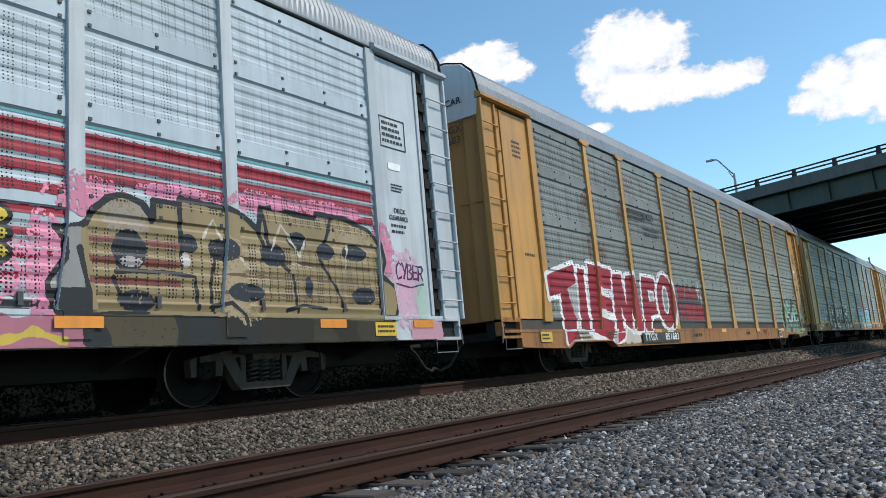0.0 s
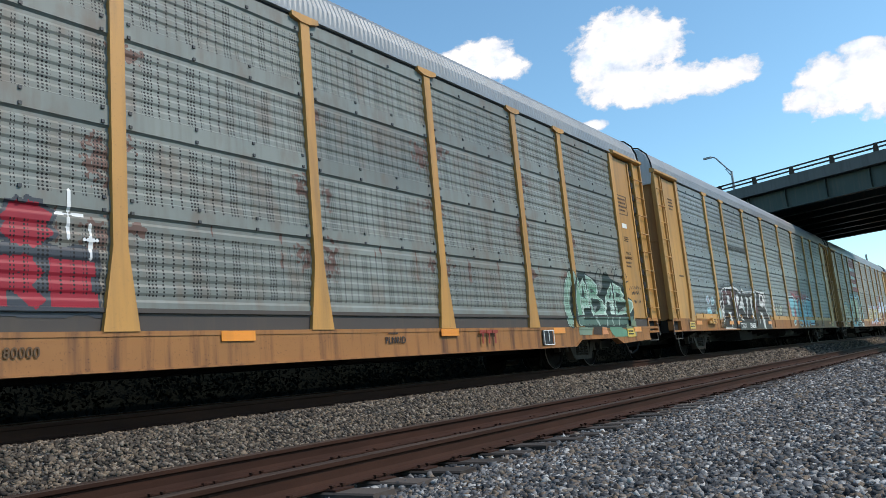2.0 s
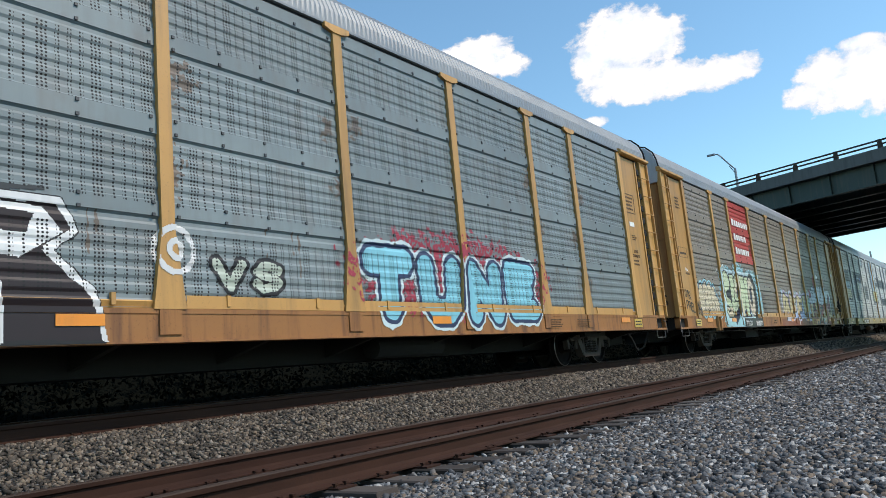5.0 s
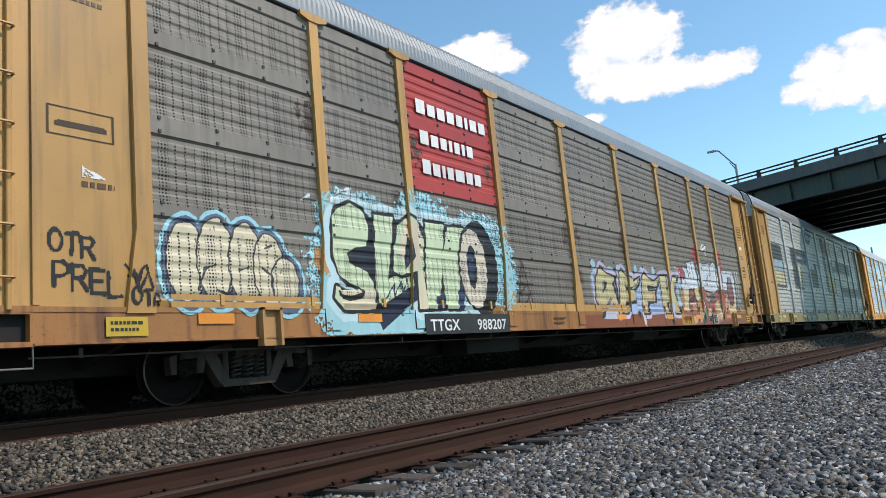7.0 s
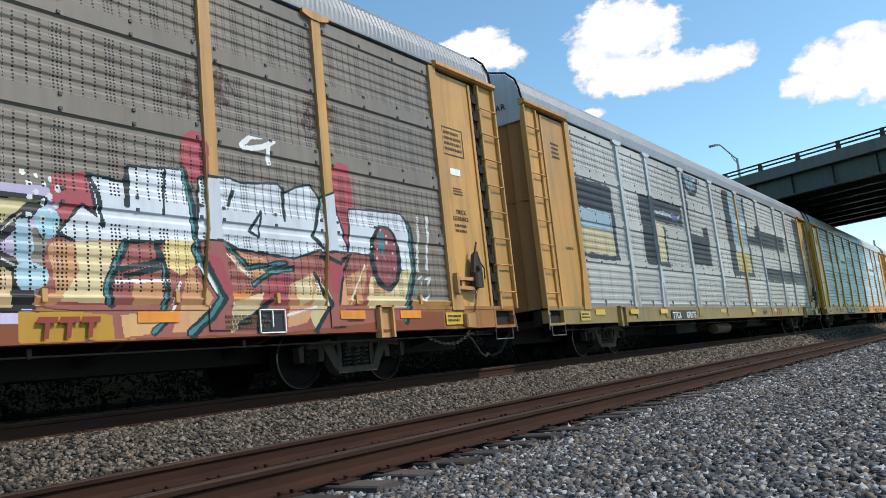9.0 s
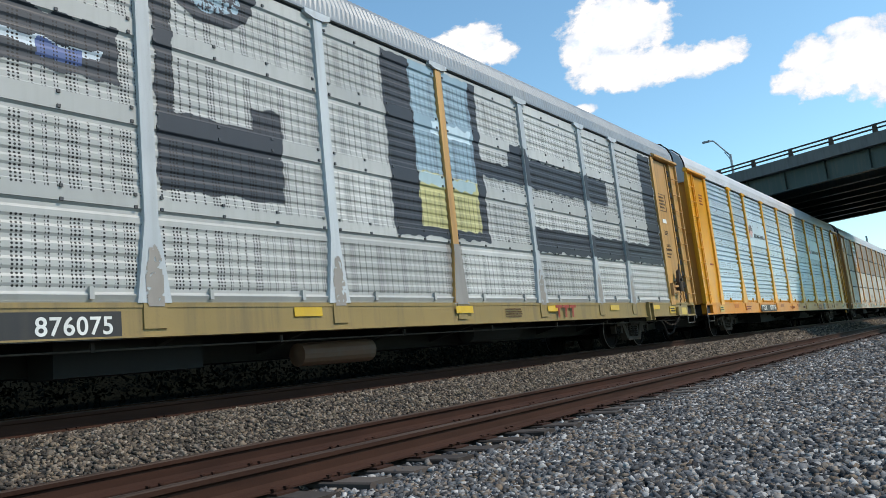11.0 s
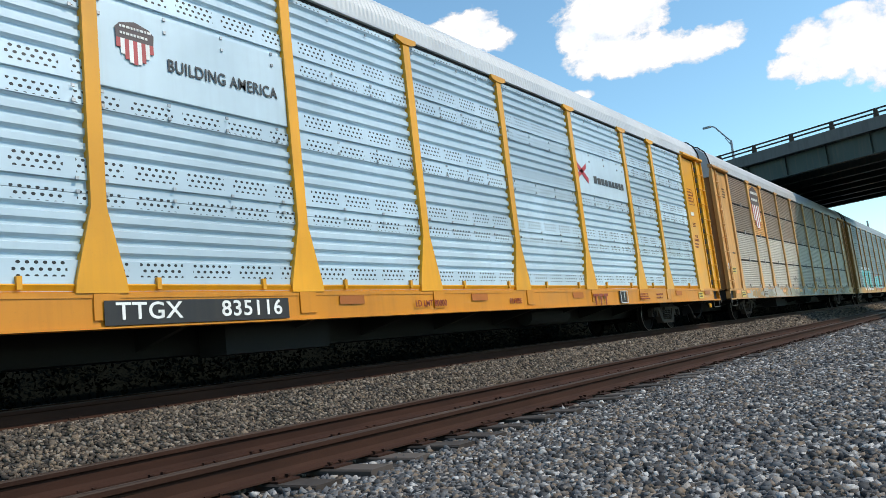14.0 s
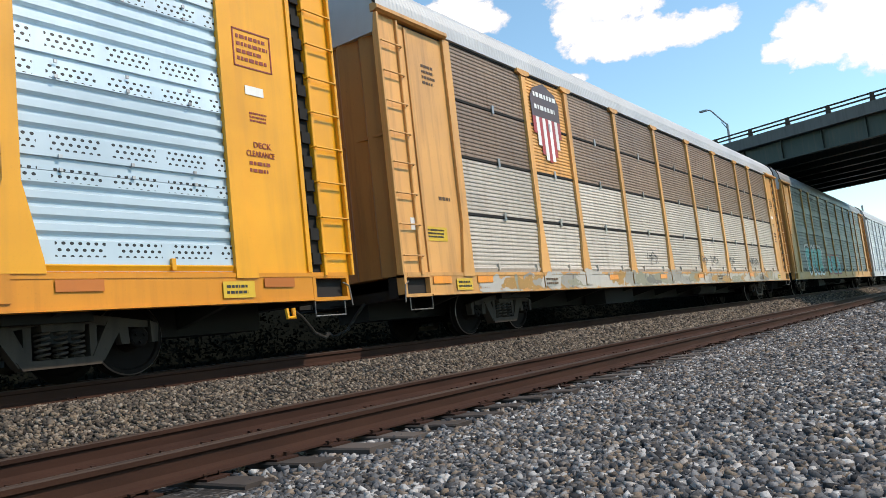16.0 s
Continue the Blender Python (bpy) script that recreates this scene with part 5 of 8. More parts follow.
    w.stroke([[(20.58, 0.98), (20.50, 1.35), (20.60, 1.72), (20.82, 1.96)]], 0.22, (0.014, 0.030, 0.026))
    w.stroke([[(20.58, 0.98), (20.50, 1.35), (20.60, 1.72), (20.82, 1.96)]], 0.2, (0.23, 0.37, 0.29))
    w.stroke([[(20.98, 0.98), (20.96, 1.45), (21.12, 1.85)]], 0.27, (0.014, 0.030, 0.026))
    w.stroke([[(20.98, 0.98), (20.96, 1.45), (21.12, 1.85)]], 0.22, (0.46, 0.58, 0.51))
    w.stroke([[(20.98, 0.98), (20.96, 1.45), (21.12, 1.85)]], 0.18, (0.014, 0.030, 0.026))
    w.stroke([[(20.98, 0.98), (20.96, 1.45), (21.12, 1.85)]], 0.16, (0.12, 0.27, 0.18))
    w.area([(21.42, 1.97), (21.56, 1.78), (21.64, 1.29), (21.31, 1.28), (21.29, 1.12), (21.13, 1.1), (21.11, 1.4), (21.05, 1.62), (21.25, 1.79)], (0.46, 0.58, 0.51))
    w.area([(21.41, 1.92), (21.54, 1.75), (21.6, 1.32), (21.31, 1.31), (21.16, 1.4), (21.09, 1.62), (21.26, 1.76)], (0.23, 0.37, 0.29))
    w.area([(21.38, 1.8), (21.46, 1.48), (21.26, 1.55)], (0.014, 0.030, 0.026))
    w.area([(21.57, 2.05), (21.86, 1.98), (22.11, 1.86), (22.17, 1.72), (22.08, 1.59), (22.33, 1.49), (22.46, 1.35), (22.41, 1.14), (21.74, 1.11), (21.64, 1.42)], (0.46, 0.58, 0.51))
    w.area([(21.59, 2.02), (21.86, 1.94), (22.09, 1.82), (22.12, 1.72), (22.02, 1.62), (22.33, 1.44), (22.41, 1.32), (22.36, 1.16), (21.78, 1.13), (21.68, 1.43)], (0.23, 0.37, 0.29))
    w.area([(21.73, 1.83), (21.81, 1.77), (22.11, 1.76), (22.02, 1.62), (21.69, 1.61)], (0.12, 0.27, 0.18))
    w.area([(21.75, 1.73), (21.91, 1.74), (21.92, 1.65), (21.75, 1.64)], (0.014, 0.030, 0.026))
    w.area([(21.72, 1.51), (22.12, 1.5), (22.25, 1.38), (22.11, 1.24), (21.88, 1.17), (21.77, 1.3)], (0.014, 0.030, 0.026))
    w.area([(21.77, 1.31), (21.99, 1.34), (21.9, 1.2)], (0.22, 0.25, 0.24))
    w.area([(22.99, 1.93), (22.99, 1.15), (22.75, 1.15), (22.75, 1.44), (22.59, 1.46), (22.48, 1.14), (22.39, 1.12), (22.52, 1.53), (22.8, 1.8)], (0.46, 0.58, 0.51))
    w.area([(22.96, 1.88), (22.96, 1.48), (22.74, 1.49), (22.52, 1.48), (22.7, 1.69)], (0.23, 0.37, 0.29))
    w.area([(22.83, 1.7), (22.9, 1.74), (22.85, 1.55), (22.74, 1.53)], (0.014, 0.030, 0.026))
    w.area([(23.07, 1.94), (23.49, 1.83), (23.66, 1.63), (23.57, 1.57), (24.0, 1.49), (24.06, 1.37), (23.8, 1.19), (23.05, 1.13)], (0.46, 0.58, 0.51))
    w.area([(23.09, 1.9), (23.43, 1.8), (23.58, 1.63), (23.44, 1.56), (23.94, 1.46), (23.96, 1.35), (23.73, 1.2), (23.09, 1.15)], (0.23, 0.37, 0.29))
    w.area([(23.17, 1.72), (23.42, 1.65), (23.36, 1.59), (23.16, 1.58)], (0.014, 0.030, 0.026))
    w.area([(23.11, 1.47), (23.72, 1.47), (23.66, 1.35), (23.18, 1.18)], (0.014, 0.030, 0.026))
    w.area([(23.26, 1.25), (23.6, 1.35), (23.54, 1.24)], (0.24, 0.27, 0.26))
    w.area([(20.86, 1.06), (23.91, 1.1), (23.78, 0.91), (20.92, 0.89)], (0.10, 0.17, 0.14))
    w.stroke([[(21.19, 1.09), (21.19, 0.9)], [(21.82, 1.1), (22.05, 0.9)], [(22.52, 1.11), (22.47, 0.9)], [(22.75, 1.07), (22.83, 0.9)], [(23.17, 1.08), (23.16, 0.91)]], 0.06, (0.34, 0.42, 0.38))
    w.stroke([[(21.23, 1.1), (22.39, 1.11)], [(20.67, 1.07), (21.16, 1.1)], [(22.48, 1.09), (23.85, 1.12)]], 0.035, K_)
    w.stroke([[(22.1, 1.89), (22.15, 2.11), (22.28, 2.23), (22.41, 2.21), (22.36, 2.02)], [(23.01, 2.16), (23.14, 2.29), (23.26, 2.22), (23.15, 2.02)], [(23.63, 2.06), (23.75, 2.19), (23.83, 2.08)], [(23.66, 1.94), (23.94, 2.01), (24.04, 1.89), (23.86, 1.76)], [(21.55, 2.1), (21.67, 2.03), (22.1, 1.93)]], 0.025, K_)
    w.stroke([[(24.15, 1.88), (24.21, 1.81), (24.29, 1.89), (24.36, 1.82), (24.44, 1.9), (24.51, 1.82), (24.59, 1.91), (24.66, 1.83), (24.74, 1.92), (24.81, 1.84)]], 0.02, K_)
    w.stroke([[(24.2, 1.75), (24.24, 1.68), (24.3, 1.75), (24.35, 1.68), (24.41, 1.76), (24.45, 1.69), (24.51, 1.77), (24.56, 1.69), (24.62, 1.77), (24.67, 1.7)]], 0.02, K_)
    w.stroke([[(24.29, 1.53), (24.33, 1.46), (24.38, 1.53), (24.42, 1.46), (24.48, 1.54), (24.52, 1.46), (24.57, 1.54), (24.61, 1.47), (24.67, 1.55), (24.71, 1.47)]], 0.02, K_)
    w.put(car_b, label="mint green sprayed letters", posts=POSTS_B)


def paint_c():
    w = Wall(0.9, 20.2, 0.72, 2.6, 4)
    w.blob(5.5, 2.15, 2.6, 0.25, (0.12, 0.15, 0.17), 0.2, 0.6)
    w.stroke([[(2.7, 1.67), (3.13, 1.69), (3.34, 2.08), (3.83, 2.17), (4.47, 2.2), (4.81, 2.21), (5.17, 2.17), (5.66, 2.05), (5.81, 2.2), (6.07, 2.09), (7.42, 2.13), (7.69, 2.24), (8.36, 2.15), (9.05, 2.15), (9.22, 1.87), (8.93, 1.65), (9.4, 1.24), (9.46, 0.75), (2.84, 0.83), (3.1, 1.07), (2.94, 1.11), (2.8, 1.4), (2.7, 1.67)]], 0.1, K_)
    w.area([(2.7, 1.67), (3.13, 1.69), (3.34, 2.08), (3.83, 2.17), (4.47, 2.2), (4.81, 2.21), (5.17, 2.17), (5.66, 2.05), (5.81, 2.2), (6.07, 2.09), (7.42, 2.13), (7.69, 2.24), (8.36, 2.15), (9.05, 2.15), (9.22, 1.87), (8.93, 1.65), (9.4, 1.24), (9.46, 0.75), (2.84, 0.83), (3.1, 1.07), (2.94, 1.11), (2.8, 1.4)], (0.030, 0.021, 0.024))
    w.stroke([[(3.34, 2.08), (3.83, 2.17), (4.47, 2.2), (4.81, 2.21), (5.17, 2.17), (5.66, 2.05), (5.81, 2.2), (6.07, 2.09), (7.42, 2.13), (7.69, 2.24), (8.36, 2.15), (9.05, 2.15), (9.22, 1.87), (8.93, 1.65), (9.4, 1.24)]], 0.075, W_)
    w.stroke([[(3.17, 1.69), (2.76, 1.64), (2.87, 1.38), (2.91, 1.11)], [(8.93, 1.65), (9.4, 1.24), (9.5, 0.75)], [(9.22, 1.87), (8.93, 1.65)], [(3.1, 1.07), (3.0, 0.94)]], 0.06, W_)
    w.area([(3.41, 2.02), (3.78, 2.07), (3.72, 1.64), (3.37, 1.55)], (0.085, 0.022, 0.028))
    w.area([(3.91, 2.07), (4.44, 2.12), (4.46, 1.84), (3.9, 1.79)], (0.085, 0.022, 0.028))
    w.area([(4.6, 2.11), (4.8, 2.09), (4.79, 1.33), (4.64, 1.25)], (0.085, 0.022, 0.028))
    w.area([(7.28, 1.68), (7.69, 1.69), (7.68, 1.32), (7.23, 1.31)], (0.085, 0.022, 0.028))
    w.stroke([[(3.35, 2.06), (3.36, 1.62), (3.23, 1.18), (3.16, 1.12)], [(3.85, 2.15), (3.82, 1.89)], [(4.48, 2.18), (4.58, 1.62), (4.65, 0.99)], [(7.49, 2.15), (7.48, 1.87), (7.08, 1.22), (6.93, 1.02)], [(7.86, 2.08), (7.67, 1.6), (7.78, 0.95)], [(2.99, 1.31), (3.23, 1.43)], [(6.15, 1.14), (6.41, 1.55), (6.3, 1.93)]], 0.07, W_)
    w.area([(3.93, 1.9), (4.13, 1.92), (4.16, 1.57), (3.82, 1.58)], W_)
    w.area([(3.77, 1.33), (4.15, 1.32), (4.0, 0.94), (3.92, 0.72), (3.84, 1.02)], W_)
    w.area([(2.94, 1.27), (3.23, 1.39), (3.18, 1.16), (2.98, 1.15)], W_)
    w.area([(4.92, 1.94), (5.17, 1.98), (5.38, 1.89), (5.28, 1.71), (4.97, 1.49), (4.88, 1.71)], W_)
    w.area([(5.04, 1.31), (5.3, 1.27), (5.48, 1.02), (5.23, 1.05)], W_)
    w.area([(5.8, 1.97), (5.17, 1.45), (5.6, 1.51), (5.99, 1.28)], W_)
    w.area([(6.3, 1.92), (6.58, 1.9), (6.5, 1.62), (6.36, 1.55)], W_)
    w.area([(6.88, 1.94), (7.25, 1.98), (7.02, 1.53), (7.11, 1.15), (6.97, 1.11), (6.87, 1.66)], W_)
    w.area([(8.35, 2.1), (8.89, 2.08), (9.1, 1.84), (8.68, 1.56), (8.19, 1.62)], W_)
    w.area([(8.12, 1.39), (8.52, 1.32), (8.53, 0.74), (8.32, 0.7)], W_)
    w.area([(4.29, 0.77), (4.46, 0.75), (3.05, 0.75), (3.17, 0.8)], W_)
    w.area([(8.47, 2.03), (8.81, 2.0), (8.74, 1.8), (8.4, 1.81)], (0.030, 0.021, 0.024))
    w.stroke([[(3.34, 2.08), (3.26, 2.19), (3.66, 2.2), (4.28, 2.23), (4.57, 2.31), (4.97, 2.25)], [(5.78, 2.18), (5.84, 2.35)], [(7.73, 2.25), (8.2, 2.21), (8.89, 2.26)]], 0.05, (0.05, 0.055, 0.06))
    w.area([(5.73, 1.6), (5.84, 1.52), (6.0, 1.41), (5.77, 1.42)], (0.10, 0.22, 0.22))
    w.blob(1.66, 1.69, 0.17, 0.14, (0.42, 0.52, 0.60), 0.1)
    w.blob(1.67, 1.69, 0.1, 0.07, (0.36, 0.33, 0.36), 0.1)
    w.blob(2.15, 1.66, 0.18, 0.16, (0.46, 0.60, 0.66), 0.06)
    w.blob(2.15, 1.66, 0.11, 0.1, (0.16, 0.34, 0.38), 0.06)
    w.blob(2.15, 1.66, 0.06, 0.05, (0.40, 0.52, 0.56), 0.06)
    w.blob(1.72, 1.31, 0.3, 0.17, (0.50, 0.62, 0.66), 0.05)
    w.blob(1.67, 1.3, 0.21, 0.12, CYAN, 0.05)
    w.area([(1.9, 1.5), (2.4, 1.55), (2.37, 1.26), (1.95, 1.24)], (0.045, 0.05, 0.055))
    w.stroke([[(1.98, 1.3), (2.01, 1.45), (2.07, 1.32), (2.12, 1.46), (2.19, 1.32), (2.24, 1.46), (2.31, 1.33)]], 0.035, (0.26, 0.30, 0.31))
    w.blob(2.57, 1.25, 0.27, 0.2, (0.34, 0.36, 0.28), 0.06)
    w.blob(2.55, 1.25, 0.15, 0.11, (0.30, 0.48, 0.50), 0.06)
    for r in (0.26, 0.1):
        w.stroke([loop(10.35, 1.75, r, r)], 0.07, W_)
    w.word("VS", (10.8, 12.0), 1.25, 1.75, 0.12, (0.45, 0.5, 0.42), K_)
    w.blob(16.0, 1.7, 2.9, 0.75, (0.40, 0.05, 0.08), 0.2, 0.55)
    w.word("TUNE", (13.4, 18.6), 0.84, 2.1, 0.40, (0.20, 0.50, 0.60), NAVY, (0.50, 0.60, 0.62), rim=0.07, glow=0.05, jitter=0.05)
    w.put(car_c, label="black, white and blue sprayed letters")


def paint_d():
    w = Wall(-0.1, 8.6, 0.72, 3.1, 5, 0.75)
    for x, z, rx, rz in ((3.4, 2.5, 0.9, 0.35), (5.0, 2.6, 0.8, 0.45), (6.6, 2.55, 0.9, 0.3), (2.8, 1.5, 0.5, 0.9), (7.2, 1.8, 0.6, 0.7), (4.5, 1.5, 2.2, 1.0)):
        w.blob(x, z, rx, rz, CYAN, 0.2, 0.5)
    w.rect(2.45, 3.1, 0.95, 1.5, (0.35, 0.58, 0.62), 0.08)
    w.blob(2.6, 1.75, 0.15, 0.2, (0.58, 0.30, 0.12), 0.3)
    w.rect(2.7, 4.9, 0.72, 1.02, (0.30, 0.52, 0.56), 0.06)
    tall = ((0.45, 1.62, 0.25, 0.47), (0.86, 1.66, 0.26, 0.50), (1.30, 1.64, 0.25, 0.50), (1.66, 1.58, 0.24, 0.46), (1.92, 1.42, 0.22, 0.32))
    for grow, c in ((0.13, CYAN), (0.08, (0.10, 0.13, 0.20))):
        for x, z, rx, rz in tall:
            w.blob(x, z - 0.02, rx + grow, rz + grow, c, 0.02)
    for x, z, rx, rz in tall:
        w.blob(x, z, rx + 0.025, rz + 0.025, (0.05, 0.05, 0.06), 0.03)
        w.blob(x, z, rx, rz, CREAM, 0.03)
    w.stroke([[(0.6, 1.3), (0.7, 1.55), (0.85, 1.6)], [(0.85, 1.3), (1.0, 1.25), (1.08, 1.45)], [(1.2, 1.55), (1.35, 1.6)], [(1.55, 1.6), (1.7, 1.5), (1.72, 1.3)], [(1.6, 1.85), (1.72, 1.9)]], 0.03, (0.05, 0.05, 0.06))
    w.stroke([[(2.79, 2.34), (2.94, 2.52), (3.23, 2.65), (3.5, 2.56), (3.59, 2.35), (3.53, 2.03), (3.28, 1.99), (3.11, 1.9), (3.13, 1.76), (3.52, 1.63), (3.67, 1.39), (3.62, 1.09), (3.35, 1.07), (2.91, 1.08), (2.74, 1.24), (2.78, 1.4), (2.92, 1.36), (3.14, 1.29), (3.35, 1.33), (3.33, 1.41), (3.11, 1.46), (2.86, 1.61), (2.76, 1.81), (2.79, 2.34)]], 0.34, (0.50, 0.66, 0.70))
    w.stroke([[(3.74, 2.53), (4.19, 2.54), (3.97, 1.54), (4.47, 1.77), (4.51, 1.46), (3.74, 1.13), (3.68, 1.43), (3.74, 2.53)]], 0.34, (0.50, 0.66, 0.70))
    w.stroke([[(4.15, 2.02), (4.28, 2.41), (4.57, 2.59), (4.83, 2.49), (4.93, 2.13), (4.83, 1.1), (4.6, 1.09), (4.62, 1.7), (4.29, 1.63), (4.11, 1.67), (4.15, 2.02)]], 0.34, (0.50, 0.66, 0.70))
    w.stroke([[(5.0, 2.54), (5.52, 2.55), (5.39, 2.0), (5.62, 2.52), (6.1, 2.54), (5.73, 1.11), (5.4, 1.11), (5.36, 1.74), (5.2, 1.11), (4.87, 1.1), (5.0, 2.54)]], 0.34, (0.50, 0.66, 0.70))
    w.blob(6.34, 1.84, 0.78, 0.91, (0.50, 0.66, 0.70), 0.03)
    w.area([(2.89, 2.3), (3.04, 2.49), (3.34, 2.62), (3.61, 2.53), (3.7, 2.32), (3.64, 1.99), (3.38, 1.95), (3.21, 1.87), (3.23, 1.73), (3.63, 1.59), (3.78, 1.35), (3.73, 1.05), (3.45, 1.03), (3.01, 1.04), (2.84, 1.2), (2.88, 1.36), (3.01, 1.33), (3.24, 1.25), (3.45, 1.29), (3.44, 1.37), (3.21, 1.42), (2.96, 1.57), (2.86, 1.77)], NAVY)
    w.area([(3.85, 2.5), (4.31, 2.51), (4.09, 1.5), (4.6, 1.73), (4.63, 1.41), (3.85, 1.09), (3.79, 1.39)], NAVY)
    w.area([(4.27, 1.99), (4.41, 2.37), (4.7, 2.55), (4.97, 2.45), (5.07, 2.09), (4.96, 1.06), (4.73, 1.05), (4.75, 1.66), (4.41, 1.59), (4.23, 1.63)], NAVY)
    w.area([(5.14, 2.5), (5.67, 2.51), (5.54, 1.95), (5.77, 2.48), (6.26, 2.5), (5.88, 1.06), (5.54, 1.06), (5.5, 1.69), (5.34, 1.06), (5.01, 1.06)], NAVY)
    w.area([(3.52, 2.5), (3.75, 2.47), (3.66, 1.28), (3.48, 1.64), (3.11, 1.75), (3.1, 1.89), (3.5, 1.98)], (0.018, 0.022, 0.04))
    w.area([(3.49, 1.07), (3.82, 1.13), (4.57, 1.46), (4.67, 1.3), (3.71, 0.77), (3.61, 0.95)], (0.02, 0.025, 0.05))
    w.stroke([[(2.79, 2.34), (2.94, 2.52), (3.23, 2.65), (3.5, 2.56), (3.59, 2.35), (3.53, 2.03), (3.28, 1.99), (3.11, 1.9), (3.13, 1.76), (3.52, 1.63), (3.67, 1.39), (3.62, 1.09), (3.35, 1.07), (2.91, 1.08), (2.74, 1.24), (2.78, 1.4), (2.92, 1.36), (3.14, 1.29), (3.35, 1.33), (3.33, 1.41), (3.11, 1.46), (2.86, 1.61), (2.76, 1.81), (2.79, 2.34)]], 0.11, K_)
    w.area([(2.79, 2.34), (2.94, 2.52), (3.23, 2.65), (3.5, 2.56), (3.59, 2.35), (3.53, 2.03), (3.28, 1.99), (3.11, 1.9), (3.13, 1.76), (3.52, 1.63), (3.67, 1.39), (3.62, 1.09), (3.35, 1.07), (2.91, 1.08), (2.74, 1.24), (2.78, 1.4), (2.92, 1.36), (3.14, 1.29), (3.35, 1.33), (3.33, 1.41), (3.11, 1.46), (2.86, 1.61), (2.76, 1.81)], PALE_G)
    w.stroke([[(3.74, 2.53), (4.19, 2.54), (3.97, 1.54), (4.47, 1.77), (4.51, 1.46), (3.74, 1.13), (3.68, 1.43), (3.74, 2.53)]], 0.11, K_)
    w.area([(3.74, 2.53), (4.19, 2.54), (3.97, 1.54), (4.47, 1.77), (4.51, 1.46), (3.74, 1.13), (3.68, 1.43)], PALE_G)
    w.stroke([[(4.15, 2.02), (4.28, 2.41), (4.57, 2.59), (4.83, 2.49), (4.93, 2.13), (4.83, 1.1), (4.6, 1.09), (4.62, 1.7), (4.29, 1.63), (4.11, 1.67), (4.15, 2.02)]], 0.11, K_)
    w.area([(4.15, 2.02), (4.28, 2.41), (4.57, 2.59), (4.83, 2.49), (4.93, 2.13), (4.83, 1.1), (4.6, 1.09), (4.62, 1.7), (4.29, 1.63), (4.11, 1.67)], PALE_G)
    w.stroke([[(5.0, 2.54), (5.52, 2.55), (5.39, 2.0), (5.62, 2.52), (6.1, 2.54), (5.73, 1.11), (5.4, 1.11), (5.36, 1.74), (5.2, 1.11), (4.87, 1.1), (5.0, 2.54)]], 0.11, K_)
    w.area([(5.0, 2.54), (5.52, 2.55), (5.39, 2.0), (5.62, 2.52), (6.1, 2.54), (5.73, 1.11), (5.4, 1.11), (5.36, 1.74), (5.2, 1.11), (4.87, 1.1)], PALE_G)
    w.area([(2.78, 1.4), (2.92, 1.36), (3.67, 1.39), (3.62, 1.09), (2.91, 1.08)], CREAM)
    w.area([(4.66, 1.7), (4.89, 1.71), (4.83, 1.1), (4.6, 1.09)], CREAM)
    w.area([(4.25, 1.99), (4.51, 2.54), (4.83, 2.45), (4.88, 2.04), (4.6, 1.7)], (0.66, 0.56, 0.42))
    w.area([(2.81, 1.34), (3.1, 1.27), (3.36, 1.33), (3.3, 1.41), (3.44, 1.36), (3.36, 1.24), (3.09, 1.2), (2.83, 1.26)], K_)
    w.area([(4.4, 1.92), (4.56, 2.26), (4.62, 1.94), (4.43, 1.73)], NAVY)
    w.stroke([[(4.51, 2.22), (4.41, 1.81)]], 0.05, K_)
    w.area([(5.13, 1.31), (5.37, 1.33), (5.35, 1.1), (5.13, 1.1)], NAVY)
    w.area([(5.77, 1.41), (5.91, 1.5), (5.88, 1.1), (5.73, 1.1)], NAVY)
    w.blob(6.51, 1.85, 0.58, 0.87, (0.02, 0.02, 0.024), 0.02)
    w.blob(6.34, 1.84, 0.5, 0.78, K_, 0.02)
    w.blob(6.31, 1.83, 0.41, 0.71, (0.66, 0.58, 0.46), 0.02)
    w.blob(6.26, 1.86, 0.15, 0.39, K_, 0.04)
    w.blob(6.23, 1.88, 0.09, 0.27, NAVY, 0.04)
    w.stroke([[(3.88, 1.25), (4.1, 1.48), (4.08, 1.29), (4.26, 1.52), (4.29, 1.33), (4.42, 1.57), (4.43, 1.37)]], 0.025, NAVY)
    w.stroke([[(2.8, 2.58), (3.02, 2.8), (3.29, 2.88)], [(6.64, 2.75), (7.0, 2.64)], [(6.81, 2.86), (7.23, 2.57)], [(2.84, 2.66), (3.2, 2.79)], [(2.28, 2.58), (2.44, 2.67)], [(6.09, 2.87), (6.35, 2.76)]], 0.03, (0.66, 0.74, 0.76))
    w.stroke([[(7.72, 1.15), (8.0, 2.05), (8.02, 2.05), (8.3, 1.15)], [(7.8, 1.4), (8.24, 1.4)], [(7.7, 1.62), (8.34, 1.62)], [(7.74, 1.85), (8.3, 1.85)], [(7.8, 1.4), (8.15, 1.62)], [(7.9, 1.15), (8.2, 1.4)]], 0.035, (0.05, 0.035, 0.03))
    w.put(car_d, label="pale green and cream sprayed letters with blue haze")
    w = Wall(-1.25, 0.1, 1.1, 3.3, 15)
    for x, z, n in ((-0.30, 1.45, 6), (-0.28, 1.36, 6)):
        w.stroke([[(x + 0.052 * k, z + 0.11 * math.sin(k * 1.9 + z * 5)) for k in range(n)]], 0.03, K_)
    w.stroke([[(-0.75, 2.5 + 0.06 * math.sin(k)) if k % 2 else (-0.75 + 0.03 * k, 2.44) for k in range(9)]], 0.02, W_)
